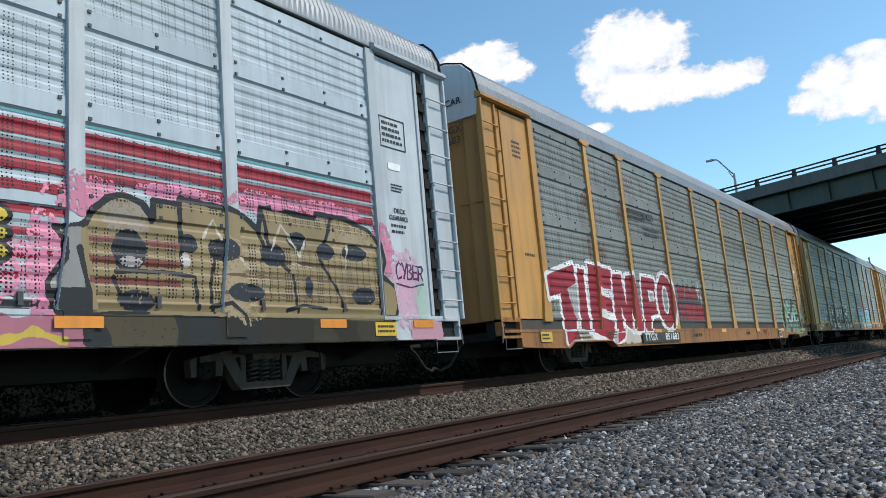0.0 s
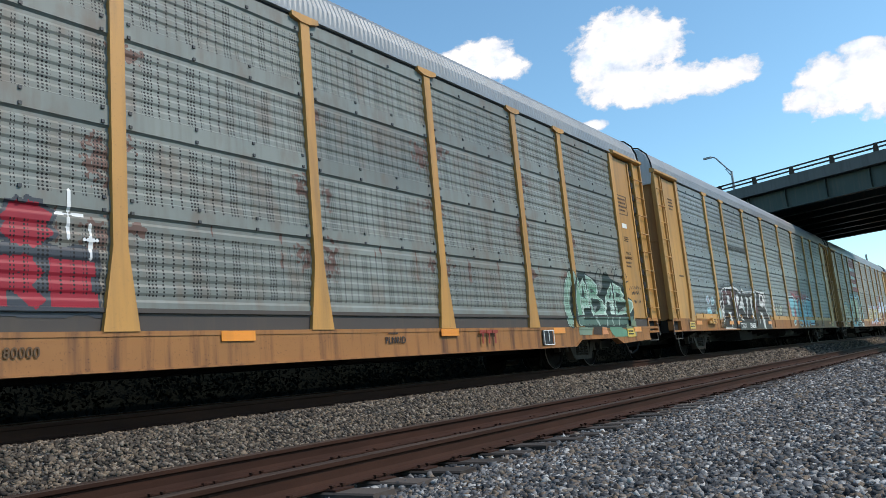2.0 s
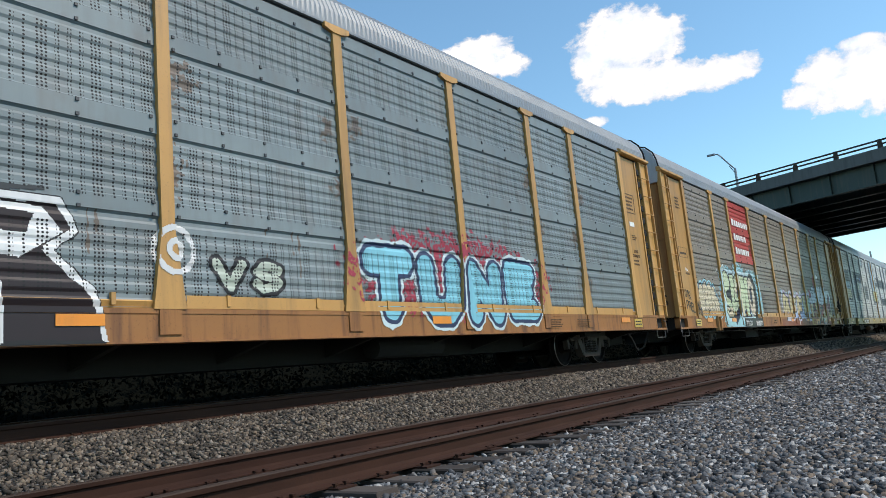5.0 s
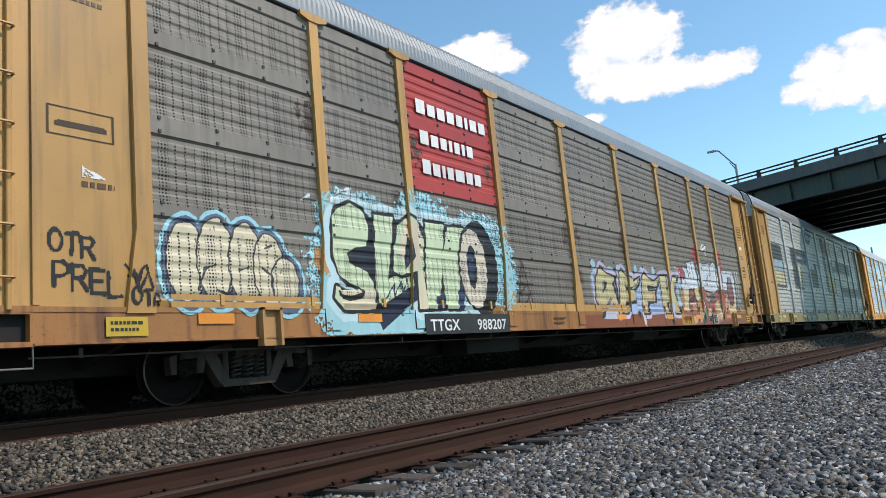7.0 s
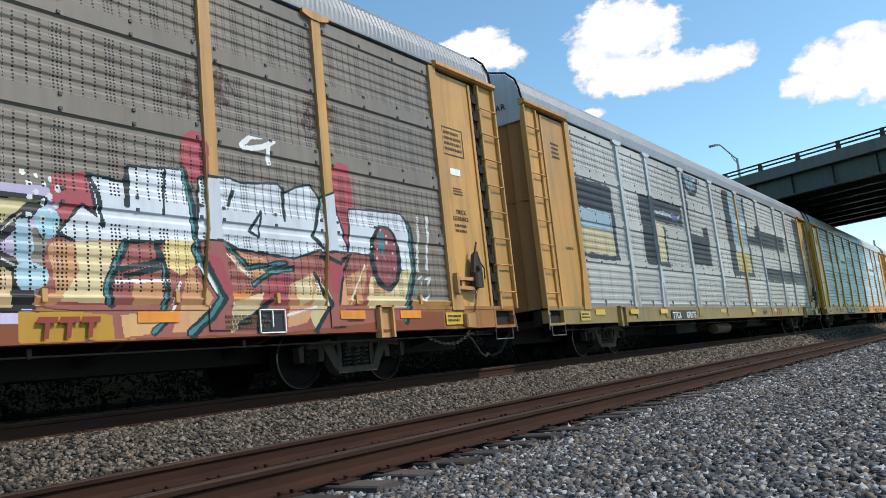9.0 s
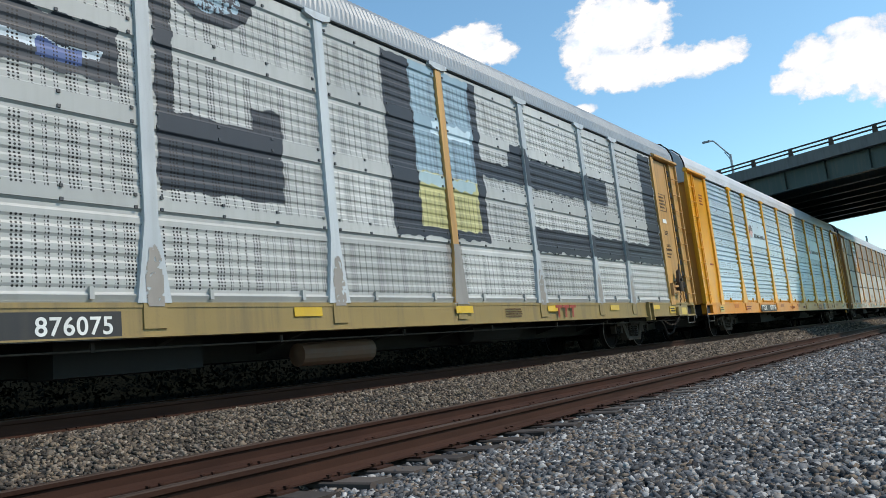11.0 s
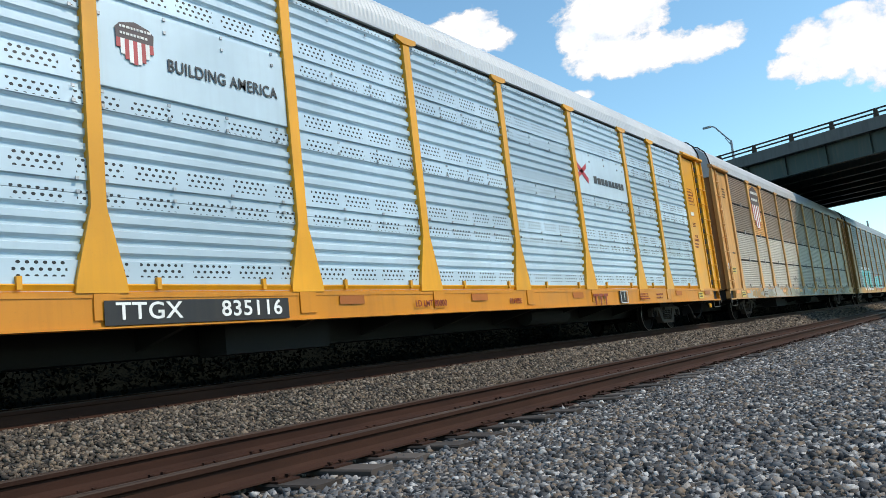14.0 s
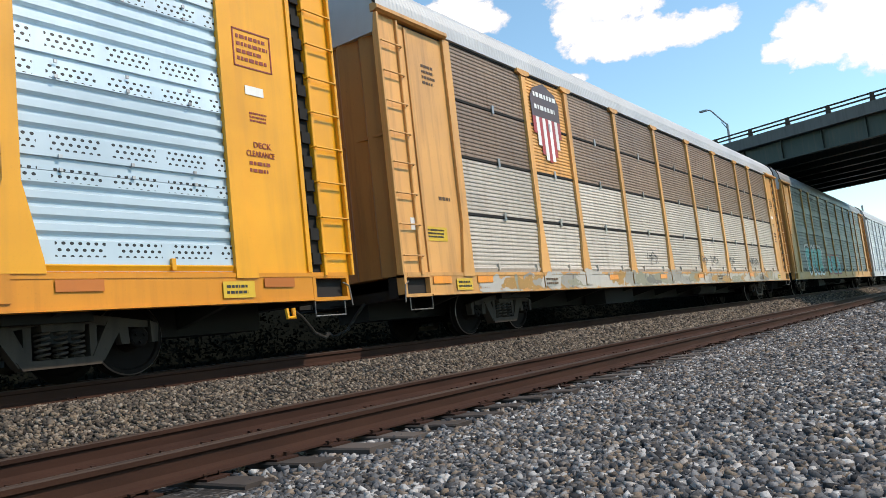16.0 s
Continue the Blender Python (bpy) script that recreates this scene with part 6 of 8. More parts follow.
    for line in ([(-1.1, 3.15), (-0.4, 3.15)], [(-1.1, 2.85), (-0.4, 2.85)], [(-1.1, 3.15), (-1.1, 2.85)], [(-0.4, 3.15), (-0.4, 2.85)], [(-1.0, 2.97), (-0.5, 2.97)]):
        w.stroke([line], 0.02 if line[0][1] != 2.97 else 0.06, (0.06, 0.035, 0.02), 0.0)
    for text, x, z, big in (("OTR", -1.10, 1.64, 0.20), ("PREL", -1.06, 1.28, 0.23), ("OTR", -0.26, 1.12, 0.16)):
        for k, ch in enumerate(text):
            w.stroke(w.lines_of(ch, x + k * big * 0.82, x + k * big * 0.82 + big * 0.66, z - 0.03 * k, z - 0.03 * k + big * 1.1), big * 0.17, K_, 0.008)
    w.put(car_d, label="black marker tags")
    w = Wall(10.4, 23.2, 0.70, 3.3, 6)
    w.rect(10.4, 23.2, 0.70, 1.0, (0.26, 0.075, 0.035), 0.02)
    w.blob(11.19, 2.19, 0.12, 0.11, (0.36, 0.56, 0.68), 0.04)
    w.blob(11.3, 1.95, 0.15, 0.14, (0.36, 0.56, 0.68), 0.04)
    w.blob(11.13, 1.69, 0.13, 0.32, (0.36, 0.56, 0.68), 0.04)
    w.blob(12.11, 2.07, 0.21, 0.1, (0.36, 0.56, 0.68), 0.04)
    w.blob(12.6, 2.15, 0.13, 0.09, (0.36, 0.56, 0.68), 0.04)
    w.blob(13.4, 2.02, 0.17, 0.1, (0.36, 0.56, 0.68), 0.04)
    w.blob(13.68, 2.2, 0.1, 0.1, (0.36, 0.56, 0.68), 0.04)
    w.blob(14.07, 2.15, 0.12, 0.11, (0.36, 0.56, 0.68), 0.04)
    w.blob(14.9, 2.2, 0.12, 0.12, (0.36, 0.56, 0.68), 0.04)
    w.blob(14.78, 2.03, 0.31, 0.09, (0.36, 0.56, 0.68), 0.04)
    w.stroke([[(11.18, 1.32), (11.28, 1.84), (11.57, 2.13), (11.9, 1.98), (12.3, 1.93), (12.39, 1.72), (12.51, 1.08), (12.31, 1.01), (12.02, 1.47), (11.55, 1.13), (11.18, 1.32)]], 0.3, (0.52, 0.46, 0.64))
    w.stroke([[(12.67, 2.04), (12.78, 2.13), (13.09, 1.96), (13.51, 1.86), (13.94, 1.99), (13.8, 1.78), (13.4, 1.61), (13.38, 1.38), (12.93, 1.33), (12.83, 1.06), (12.47, 1.06), (12.52, 1.35), (12.67, 2.04)]], 0.3, (0.52, 0.46, 0.64))
    w.stroke([[(14.07, 1.97), (14.26, 2.1), (14.53, 1.98), (14.87, 1.9), (15.3, 2.04), (15.07, 1.76), (14.9, 1.65), (14.87, 1.39), (14.37, 1.36), (14.23, 1.06), (13.85, 1.05), (13.94, 1.4), (14.07, 1.97)]], 0.3, (0.52, 0.46, 0.64))
    w.stroke([[(15.39, 2.08), (15.84, 2.11), (15.76, 1.6), (16.24, 2.1), (16.85, 2.12), (16.34, 1.62), (16.62, 1.43), (16.57, 1.06), (16.11, 1.06), (15.96, 1.36), (15.68, 1.35), (15.72, 1.06), (15.38, 1.06), (15.36, 1.44), (15.39, 2.08)]], 0.3, (0.52, 0.46, 0.64))
    w.area([(12.97, 1.29), (13.94, 1.4), (13.92, 1.05), (12.9, 1.01)], (0.34, 0.42, 0.62))
    w.area([(14.38, 1.31), (15.4, 1.44), (15.41, 1.03), (14.28, 1.0)], (0.34, 0.42, 0.62))
    w.area([(13.38, 1.38), (13.4, 1.61), (13.94, 1.96), (14.05, 1.97), (13.94, 1.36)], (0.34, 0.42, 0.62))
    w.area([(14.88, 1.42), (14.95, 1.69), (15.33, 2.03), (15.35, 1.44)], (0.34, 0.42, 0.62))
    w.area([(11.38, 0.91), (11.62, 1.1), (12.01, 1.33), (12.26, 0.99), (12.17, 0.9)], (0.50, 0.50, 0.60))
    w.stroke([[(11.18, 1.32), (11.28, 1.84), (11.57, 2.13), (11.9, 1.98), (12.3, 1.93), (12.39, 1.72), (12.51, 1.08), (12.31, 1.01), (12.02, 1.47), (11.55, 1.13), (11.18, 1.32)]], 0.11, K_)
    w.stroke([[(12.67, 2.04), (12.78, 2.13), (13.09, 1.96), (13.51, 1.86), (13.94, 1.99), (13.8, 1.78), (13.4, 1.61), (13.38, 1.38), (12.93, 1.33), (12.83, 1.06), (12.47, 1.06), (12.52, 1.35), (12.67, 2.04)]], 0.11, K_)
    w.stroke([[(14.07, 1.97), (14.26, 2.1), (14.53, 1.98), (14.87, 1.9), (15.3, 2.04), (15.07, 1.76), (14.9, 1.65), (14.87, 1.39), (14.37, 1.36), (14.23, 1.06), (13.85, 1.05), (13.94, 1.4), (14.07, 1.97)]], 0.11, K_)
    w.stroke([[(15.39, 2.08), (15.84, 2.11), (15.76, 1.6), (16.24, 2.1), (16.85, 2.12), (16.34, 1.62), (16.62, 1.43), (16.57, 1.06), (16.11, 1.06), (15.96, 1.36), (15.68, 1.35), (15.72, 1.06), (15.38, 1.06), (15.36, 1.44), (15.39, 2.08)]], 0.11, K_)
    w.area([(11.18, 1.32), (11.28, 1.84), (11.57, 2.13), (11.9, 1.98), (12.3, 1.93), (12.39, 1.72), (12.51, 1.08), (12.31, 1.01), (12.02, 1.47), (11.55, 1.13)], (0.62, 0.54, 0.30))
    w.area([(12.67, 2.04), (12.78, 2.13), (13.09, 1.96), (13.51, 1.86), (13.94, 1.99), (13.8, 1.78), (13.4, 1.61), (13.38, 1.38), (12.93, 1.33), (12.83, 1.06), (12.47, 1.06), (12.52, 1.35)], (0.62, 0.54, 0.30))
    w.area([(14.07, 1.97), (14.26, 2.1), (14.53, 1.98), (14.87, 1.9), (15.3, 2.04), (15.07, 1.76), (14.9, 1.65), (14.87, 1.39), (14.37, 1.36), (14.23, 1.06), (13.85, 1.05), (13.94, 1.4)], (0.62, 0.54, 0.30))
    w.area([(15.39, 2.08), (15.84, 2.11), (15.76, 1.6), (16.24, 2.1), (16.85, 2.12), (16.34, 1.62), (16.62, 1.43), (16.57, 1.06), (16.11, 1.06), (15.96, 1.36), (15.68, 1.35), (15.72, 1.06), (15.38, 1.06), (15.36, 1.44)], (0.62, 0.54, 0.30))
    w.area([(11.18, 1.32), (12.5, 1.29), (12.51, 1.08), (12.31, 1.01), (12.02, 1.47), (11.55, 1.13)], (0.60, 0.43, 0.24))
    w.area([(12.5, 1.3), (12.93, 1.33), (12.83, 1.06), (12.47, 1.06)], (0.60, 0.43, 0.24))
    w.area([(12.92, 1.53), (13.39, 1.55), (13.38, 1.38), (12.93, 1.33)], (0.60, 0.43, 0.24))
    w.area([(13.94, 1.36), (14.37, 1.36), (14.23, 1.06), (13.85, 1.05)], (0.60, 0.43, 0.24))
    w.area([(14.33, 1.57), (14.89, 1.59), (14.87, 1.39), (14.37, 1.36)], (0.60, 0.43, 0.24))
    w.area([(15.37, 1.34), (15.75, 1.35), (15.72, 1.06), (15.38, 1.06)], (0.60, 0.43, 0.24))
    w.area([(16.15, 1.36), (16.61, 1.37), (16.57, 1.06), (16.11, 1.06)], (0.60, 0.43, 0.24))
    w.area([(12.23, 1.8), (12.45, 2.01), (12.51, 1.98), (12.37, 1.74), (12.53, 1.4), (12.45, 1.25), (12.36, 1.3), (12.17, 1.76)], K_)
    w.area([(11.66, 1.81), (11.79, 1.8), (11.9, 1.76), (11.64, 1.53), (11.56, 1.5)], K_)
    w.area([(11.51, 1.07), (11.55, 1.15), (12.0, 1.43), (12.05, 1.37), (11.62, 1.1)], K_)
    w.area([(12.95, 1.77), (13.09, 1.7), (13.55, 1.73), (13.76, 1.88), (13.93, 1.98), (13.87, 1.82), (13.62, 1.66), (13.47, 1.61), (13.44, 1.34), (13.35, 1.34), (13.39, 1.61), (12.94, 1.62)], K_)
    w.area([(12.84, 1.34), (13.4, 1.35), (13.4, 1.29), (12.95, 1.26), (12.86, 1.03), (12.77, 1.03)], K_)
    w.area([(14.4, 1.79), (15.01, 1.77), (15.33, 2.01), (15.23, 1.81), (15.0, 1.69), (14.94, 1.36), (14.83, 1.36), (14.87, 1.65), (14.41, 1.63)], K_)
    w.area([(14.28, 1.38), (14.94, 1.39), (14.94, 1.33), (14.4, 1.29), (14.28, 1.03), (14.16, 1.03)], K_)
    w.area([(16.71, 2.09), (16.88, 2.11), (16.42, 1.62), (16.79, 1.46), (16.75, 1.04), (16.54, 1.04), (16.57, 1.4), (16.21, 1.6)], K_)
    w.area([(11.28, 0.91), (11.36, 1.07), (11.53, 1.1), (11.48, 0.94)], K_)
    w.area([(15.64, 1.37), (15.78, 1.35), (15.98, 0.7), (15.82, 0.71)], K_)
    w.area([(13.36, 1.08), (13.63, 1.11), (13.59, 0.9)], K_)
    w.area([(15.8, 1.34), (16.15, 1.33), (15.96, 0.84), (15.86, 1.04)], (0.42, 0.46, 0.62))
    w.stroke([[(11.71, 1.8), (11.6, 1.55)], [(12.29, 1.8), (12.47, 1.38)], [(13.19, 1.66), (13.63, 1.73), (13.88, 1.92)], [(14.51, 1.69), (15.01, 1.72)], [(16.67, 2.0), (16.31, 1.62), (16.67, 1.41)], [(11.6, 1.13), (11.99, 1.38)]], 0.018, (0.5, 0.5, 0.5))
    w.stroke([[(12.47, 1.23), (12.62, 0.92), (12.62, 0.71)], [(13.91, 1.03), (14.06, 0.73)], [(15.25, 1.04), (15.31, 0.73)]], 0.03, K_)
    w.stroke([[(13.78, 0.92), (13.85, 0.72), (13.97, 0.91)], [(13.85, 0.72), (13.85, 0.98)]], 0.04, W_)
    w.rect(16.6, 17.75, 0.72, 1.02, (0.55, 0.30, 0.04), 0.01)
    w.area([(16.95, 2.41), (17.3, 2.48), (17.41, 2.35), (17.39, 1.92), (17.05, 1.92), (16.92, 2.17)], (0.34, 0.07, 0.085))
    w.area([(18.46, 3.07), (18.58, 3.18), (18.7, 3.18), (18.79, 3.01), (18.78, 2.61), (18.55, 2.55), (18.42, 2.79)], (0.34, 0.07, 0.085))
    w.area([(20.87, 3.04), (21.04, 3.19), (21.23, 3.16), (21.31, 2.87), (21.28, 2.01), (20.84, 1.98)], (0.34, 0.07, 0.085))
    w.area([(16.91, 1.76), (18.47, 1.92), (21.19, 2.01), (22.62, 1.65), (22.36, 0.89), (19.81, 0.74), (17.54, 0.73), (17.52, 0.98), (16.76, 1.07)], (0.30, 0.10, 0.085))
    w.stroke([[(17.34, 2.45), (17.72, 2.41), (17.78, 2.6), (18.43, 2.67), (18.54, 2.43), (18.61, 1.83), (18.25, 1.82), (17.74, 1.8), (17.22, 1.73), (17.02, 1.82), (17.25, 2.11), (17.42, 2.0), (17.34, 2.45)]], 0.07, (0.012, 0.03, 0.034))
    w.stroke([[(18.68, 2.6), (19.12, 2.66), (19.28, 2.61), (19.88, 2.69), (19.99, 2.57), (20.19, 2.68), (20.46, 2.75), (20.65, 2.52), (20.61, 1.89), (20.09, 1.73), (19.18, 1.8), (18.98, 1.89), (18.62, 1.86), (18.68, 2.6)]], 0.07, (0.012, 0.03, 0.034))
    w.stroke([[(20.65, 2.6), (20.87, 2.68), (20.98, 2.24), (21.1, 1.87), (20.61, 1.84), (20.65, 2.6)]], 0.07, (0.012, 0.03, 0.034))
    w.stroke([[(21.2, 2.49), (22.34, 2.54), (22.54, 2.36), (22.55, 1.67), (22.07, 1.63), (21.53, 1.86), (21.15, 1.87), (21.2, 2.49)]], 0.07, (0.012, 0.03, 0.034))
    w.area([(17.34, 2.45), (17.72, 2.41), (17.78, 2.6), (18.43, 2.67), (18.54, 2.43), (18.61, 1.83), (18.25, 1.82), (17.74, 1.8), (17.22, 1.73), (17.02, 1.82), (17.25, 2.11), (17.42, 2.0)], (0.58, 0.62, 0.68))
    w.area([(18.68, 2.6), (19.12, 2.66), (19.28, 2.61), (19.88, 2.69), (19.99, 2.57), (20.19, 2.68), (20.46, 2.75), (20.65, 2.52), (20.61, 1.89), (20.09, 1.73), (19.18, 1.8), (18.98, 1.89), (18.62, 1.86)], (0.58, 0.62, 0.68))
    w.area([(20.65, 2.6), (20.87, 2.68), (20.98, 2.24), (21.1, 1.87), (20.61, 1.84)], (0.58, 0.62, 0.68))
    w.area([(21.2, 2.49), (22.34, 2.54), (22.54, 2.36), (22.55, 1.67), (22.07, 1.63), (21.53, 1.86), (21.15, 1.87)], (0.58, 0.62, 0.68))
    w.area([(16.96, 1.72), (17.71, 1.79), (17.57, 1.51), (17.45, 1.1), (16.98, 1.12), (16.94, 1.43), (16.89, 1.65)], (0.58, 0.30, 0.15))
    w.area([(17.16, 1.73), (17.68, 1.77), (17.54, 1.45), (17.45, 1.1), (17.0, 1.12), (17.21, 1.44)], (0.66, 0.54, 0.32))
    w.area([(18.18, 1.83), (18.58, 1.83), (18.59, 1.56), (18.37, 1.42), (18.15, 1.54)], (0.66, 0.50, 0.22))
    w.area([(17.79, 1.34), (18.23, 1.36), (18.14, 1.1), (17.76, 1.07)], (0.58, 0.30, 0.15))
    w.area([(16.77, 1.18), (16.98, 1.21), (16.97, 1.09), (16.74, 1.07)], (0.58, 0.30, 0.15))
    w.area([(17.61, 0.98), (18.21, 1.0), (18.06, 0.79), (17.64, 0.74)], (0.62, 0.36, 0.16))
    w.area([(18.61, 1.69), (18.88, 1.65), (19.04, 1.24), (18.93, 1.15), (18.72, 1.48)], (0.34, 0.07, 0.085))
    w.area([(19.03, 1.13), (19.58, 1.26), (19.28, 0.89), (18.98, 0.75)], (0.66, 0.54, 0.32))
    w.area([(19.03, 1.79), (19.86, 1.62), (19.45, 1.38), (19.16, 1.52)], (0.58, 0.30, 0.15))
    w.area([(19.06, 1.27), (19.4, 1.28), (19.3, 1.17), (19.05, 1.13)], (0.62, 0.26, 0.10))
    w.area([(19.6, 1.39), (19.99, 1.53), (19.96, 1.16), (19.49, 1.07)], (0.34, 0.07, 0.085))
    w.area([(19.97, 1.36), (20.43, 1.55), (20.43, 1.1), (20.2, 0.86), (19.86, 0.8)], (0.58, 0.30, 0.15))
    w.area([(20.06, 1.4), (20.39, 1.5), (20.36, 1.18), (20.12, 1.07)], (0.66, 0.54, 0.32))
    w.area([(20.6, 1.77), (21.03, 1.67), (20.87, 1.26), (20.68, 1.26)], (0.34, 0.07, 0.085))
    w.area([(20.52, 1.49), (20.67, 1.18), (20.35, 0.74), (20.26, 0.95)], (0.66, 0.54, 0.32))
    w.area([(20.89, 1.42), (21.53, 1.71), (21.31, 1.11), (20.83, 1.09)], (0.58, 0.30, 0.15))
    w.area([(21.54, 1.51), (22.52, 1.67), (22.25, 1.06), (21.4, 1.04)], (0.66, 0.54, 0.32))
    w.area([(21.67, 1.53), (22.12, 1.54), (21.95, 1.28), (21.57, 1.27)], (0.58, 0.30, 0.15))
    w.area([(18.49, 1.55), (18.61, 1.36), (18.75, 1.17), (18.45, 0.78), (18.2, 0.78), (18.36, 1.16)], (0.58, 0.30, 0.15))
    w.area([(18.42, 0.97), (18.75, 1.1), (18.45, 0.77)], (0.66, 0.40, 0.20))
    w.stroke([[(17.71, 1.76), (17.59, 1.51), (17.49, 1.3), (17.51, 1.1)]], 0.1, (0.012, 0.03, 0.034))
    w.stroke([[(17.69, 1.76), (17.58, 1.51), (17.48, 1.3), (17.5, 1.1)]], 0.034999999999999996, (0.06, 0.22, 0.24))
    w.stroke([[(17.66, 1.47), (18.1, 1.58), (18.08, 1.78), (18.18, 1.53), (17.71, 1.4)]], 0.06, (0.012, 0.03, 0.034))
    w.stroke([[(18.58, 1.76), (18.72, 1.43), (18.88, 1.17), (18.72, 0.97), (18.45, 0.77)]], 0.14, (0.012, 0.03, 0.034))
    w.stroke([[(18.56, 1.76), (18.7, 1.43), (18.86, 1.17), (18.71, 0.97), (18.43, 0.77)]], 0.049, (0.06, 0.22, 0.24))
    w.stroke([[(19.0, 1.84), (19.33, 1.56), (19.93, 1.65), (19.6, 1.55)]], 0.08, (0.012, 0.03, 0.034))
    w.stroke([[(18.98, 1.84), (19.32, 1.56), (19.91, 1.65), (19.58, 1.55)]], 0.027999999999999997, (0.06, 0.22, 0.24))
    w.stroke([[(19.4, 1.35), (19.69, 1.52), (20.05, 1.57)]], 0.08, (0.012, 0.03, 0.034))
    w.stroke([[(19.39, 1.35), (19.67, 1.52), (20.03, 1.56)]], 0.027999999999999997, (0.06, 0.22, 0.24))
    w.stroke([[(20.58, 1.77), (20.92, 1.67), (21.12, 1.82)]], 0.06, (0.012, 0.03, 0.034))
    w.stroke([[(20.43, 1.52), (20.66, 1.1), (20.34, 0.73)]], 0.07, (0.012, 0.03, 0.034))
    w.stroke([[(18.17, 1.54), (18.19, 1.22), (18.08, 0.97)]], 0.08, (0.012, 0.03, 0.034))
    w.stroke([[(18.15, 1.54), (18.18, 1.22), (18.07, 0.97)]], 0.027999999999999997, (0.06, 0.22, 0.24))
    w.stroke([[(22.54, 2.38), (22.58, 1.65), (22.24, 0.86)]], 0.13, (0.012, 0.03, 0.034))
    w.stroke([[(22.52, 2.38), (22.55, 1.65), (22.21, 0.86)]], 0.0455, (0.06, 0.22, 0.24))
    w.stroke([[(21.17, 1.84), (20.89, 1.42), (20.81, 1.1)]], 0.05, (0.012, 0.03, 0.034))
    w.stroke([[(19.28, 0.89), (19.11, 0.83), (19.66, 1.17)]], 0.06, (0.012, 0.03, 0.034))
    w.stroke([[(17.99, 0.79), (18.21, 0.97)]], 0.08, (0.012, 0.03, 0.034))
    w.stroke([[(17.98, 0.79), (18.19, 0.97)]], 0.027999999999999997, (0.06, 0.22, 0.24))
    w.stroke([[(17.34, 2.45), (17.42, 2.23), (17.47, 1.93)]], 0.05, (0.012, 0.03, 0.034))
    w.stroke([[(17.76, 2.58), (17.74, 2.17)]], 0.06, (0.012, 0.03, 0.034))
    w.stroke([[(18.46, 2.69), (18.52, 2.43), (18.6, 1.79)]], 0.09, (0.012, 0.03, 0.034))
    w.stroke([[(18.44, 2.69), (18.5, 2.42), (18.59, 1.79)]], 0.0315, (0.06, 0.22, 0.24))
    w.stroke([[(18.22, 2.62), (18.17, 2.12)]], 0.03, (0.012, 0.03, 0.034))
    w.stroke([[(19.15, 2.51), (19.07, 2.32)]], 0.06, (0.012, 0.03, 0.034))
    w.stroke([[(19.97, 2.65), (19.95, 2.21)]], 0.05, (0.012, 0.03, 0.034))
    w.stroke([[(20.62, 2.53), (20.45, 2.04), (20.64, 1.89)]], 0.06, (0.012, 0.03, 0.034))
    w.stroke([[(19.57, 2.3), (19.37, 2.02), (19.51, 1.96), (19.57, 2.3)]], 0.04, (0.012, 0.03, 0.034))
    w.stroke([[(17.6, 1.33), (17.79, 1.35), (18.23, 1.37)], [(18.62, 1.56), (18.8, 1.23)], [(18.36, 1.35), (18.21, 1.0)], [(20.46, 1.41), (20.58, 1.1)], [(21.44, 1.69), (21.08, 1.11)], [(19.01, 1.72), (19.33, 1.45)], [(19.87, 0.96), (20.37, 1.07)], [(22.47, 2.1), (22.49, 1.65)]], 0.035, (0.68, 0.66, 0.62))
    w.blob(21.92, 1.82, 0.36, 0.51, (0.012, 0.03, 0.034), 0.03)
    w.blob(21.93, 1.84, 0.26, 0.45, (0.26, 0.08, 0.09), 0.03)
    w.blob(21.85, 2.05, 0.07, 0.18, (0.06, 0.22, 0.24), 0.05)
    w.blob(16.9, 1.91, 0.12, 0.16, (0.30, 0.50, 0.58), 0.1)
    w.blob(16.67, 1.69, 0.1, 0.22, (0.36, 0.52, 0.62), 0.2)
    w.blob(16.74, 1.37, 0.16, 0.13, (0.36, 0.54, 0.62), 0.2)
    w.blob(16.67, 2.39, 0.03, 0.03, (0.70, 0.74, 0.74), 0.05)
    w.blob(16.87, 2.29, 0.02, 0.03, (0.70, 0.74, 0.74), 0.05)
    w.blob(16.73, 2.14, 0.03, 0.03, (0.70, 0.74, 0.74), 0.05)
    w.blob(16.93, 2.03, 0.02, 0.03, (0.70, 0.74, 0.74), 0.05)
    w.blob(16.8, 2.37, 0.02, 0.03, (0.70, 0.74, 0.74), 0.05)
    w.blob(17.0, 2.26, 0.03, 0.04, (0.70, 0.74, 0.74), 0.05)
    w.blob(16.86, 2.11, 0.02, 0.04, (0.70, 0.74, 0.74), 0.05)
    w.blob(16.72, 1.97, 0.03, 0.03, (0.70, 0.74, 0.74), 0.05)
    w.blob(16.93, 2.35, 0.02, 0.03, (0.70, 0.74, 0.74), 0.05)
    w.blob(16.79, 2.2, 0.03, 0.03, (0.70, 0.74, 0.74), 0.05)
    w.blob(16.99, 2.09, 0.03, 0.03, (0.70, 0.74, 0.74), 0.05)
    w.blob(16.85, 1.94, 0.03, 0.03, (0.70, 0.74, 0.74), 0.05)
    w.blob(16.72, 2.28, 0.03, 0.03, (0.70, 0.74, 0.74), 0.05)
    w.blob(16.92, 2.17, 0.03, 0.04, (0.70, 0.74, 0.74), 0.05)
    w.blob(22.8, 2.54, 0.03, 0.03, W_, 0.05)
    w.blob(23.01, 2.29, 0.03, 0.03, W_, 0.05)
    w.blob(22.71, 2.0, 0.04, 0.02, W_, 0.05)
    w.blob(22.92, 1.74, 0.04, 0.03, W_, 0.05)
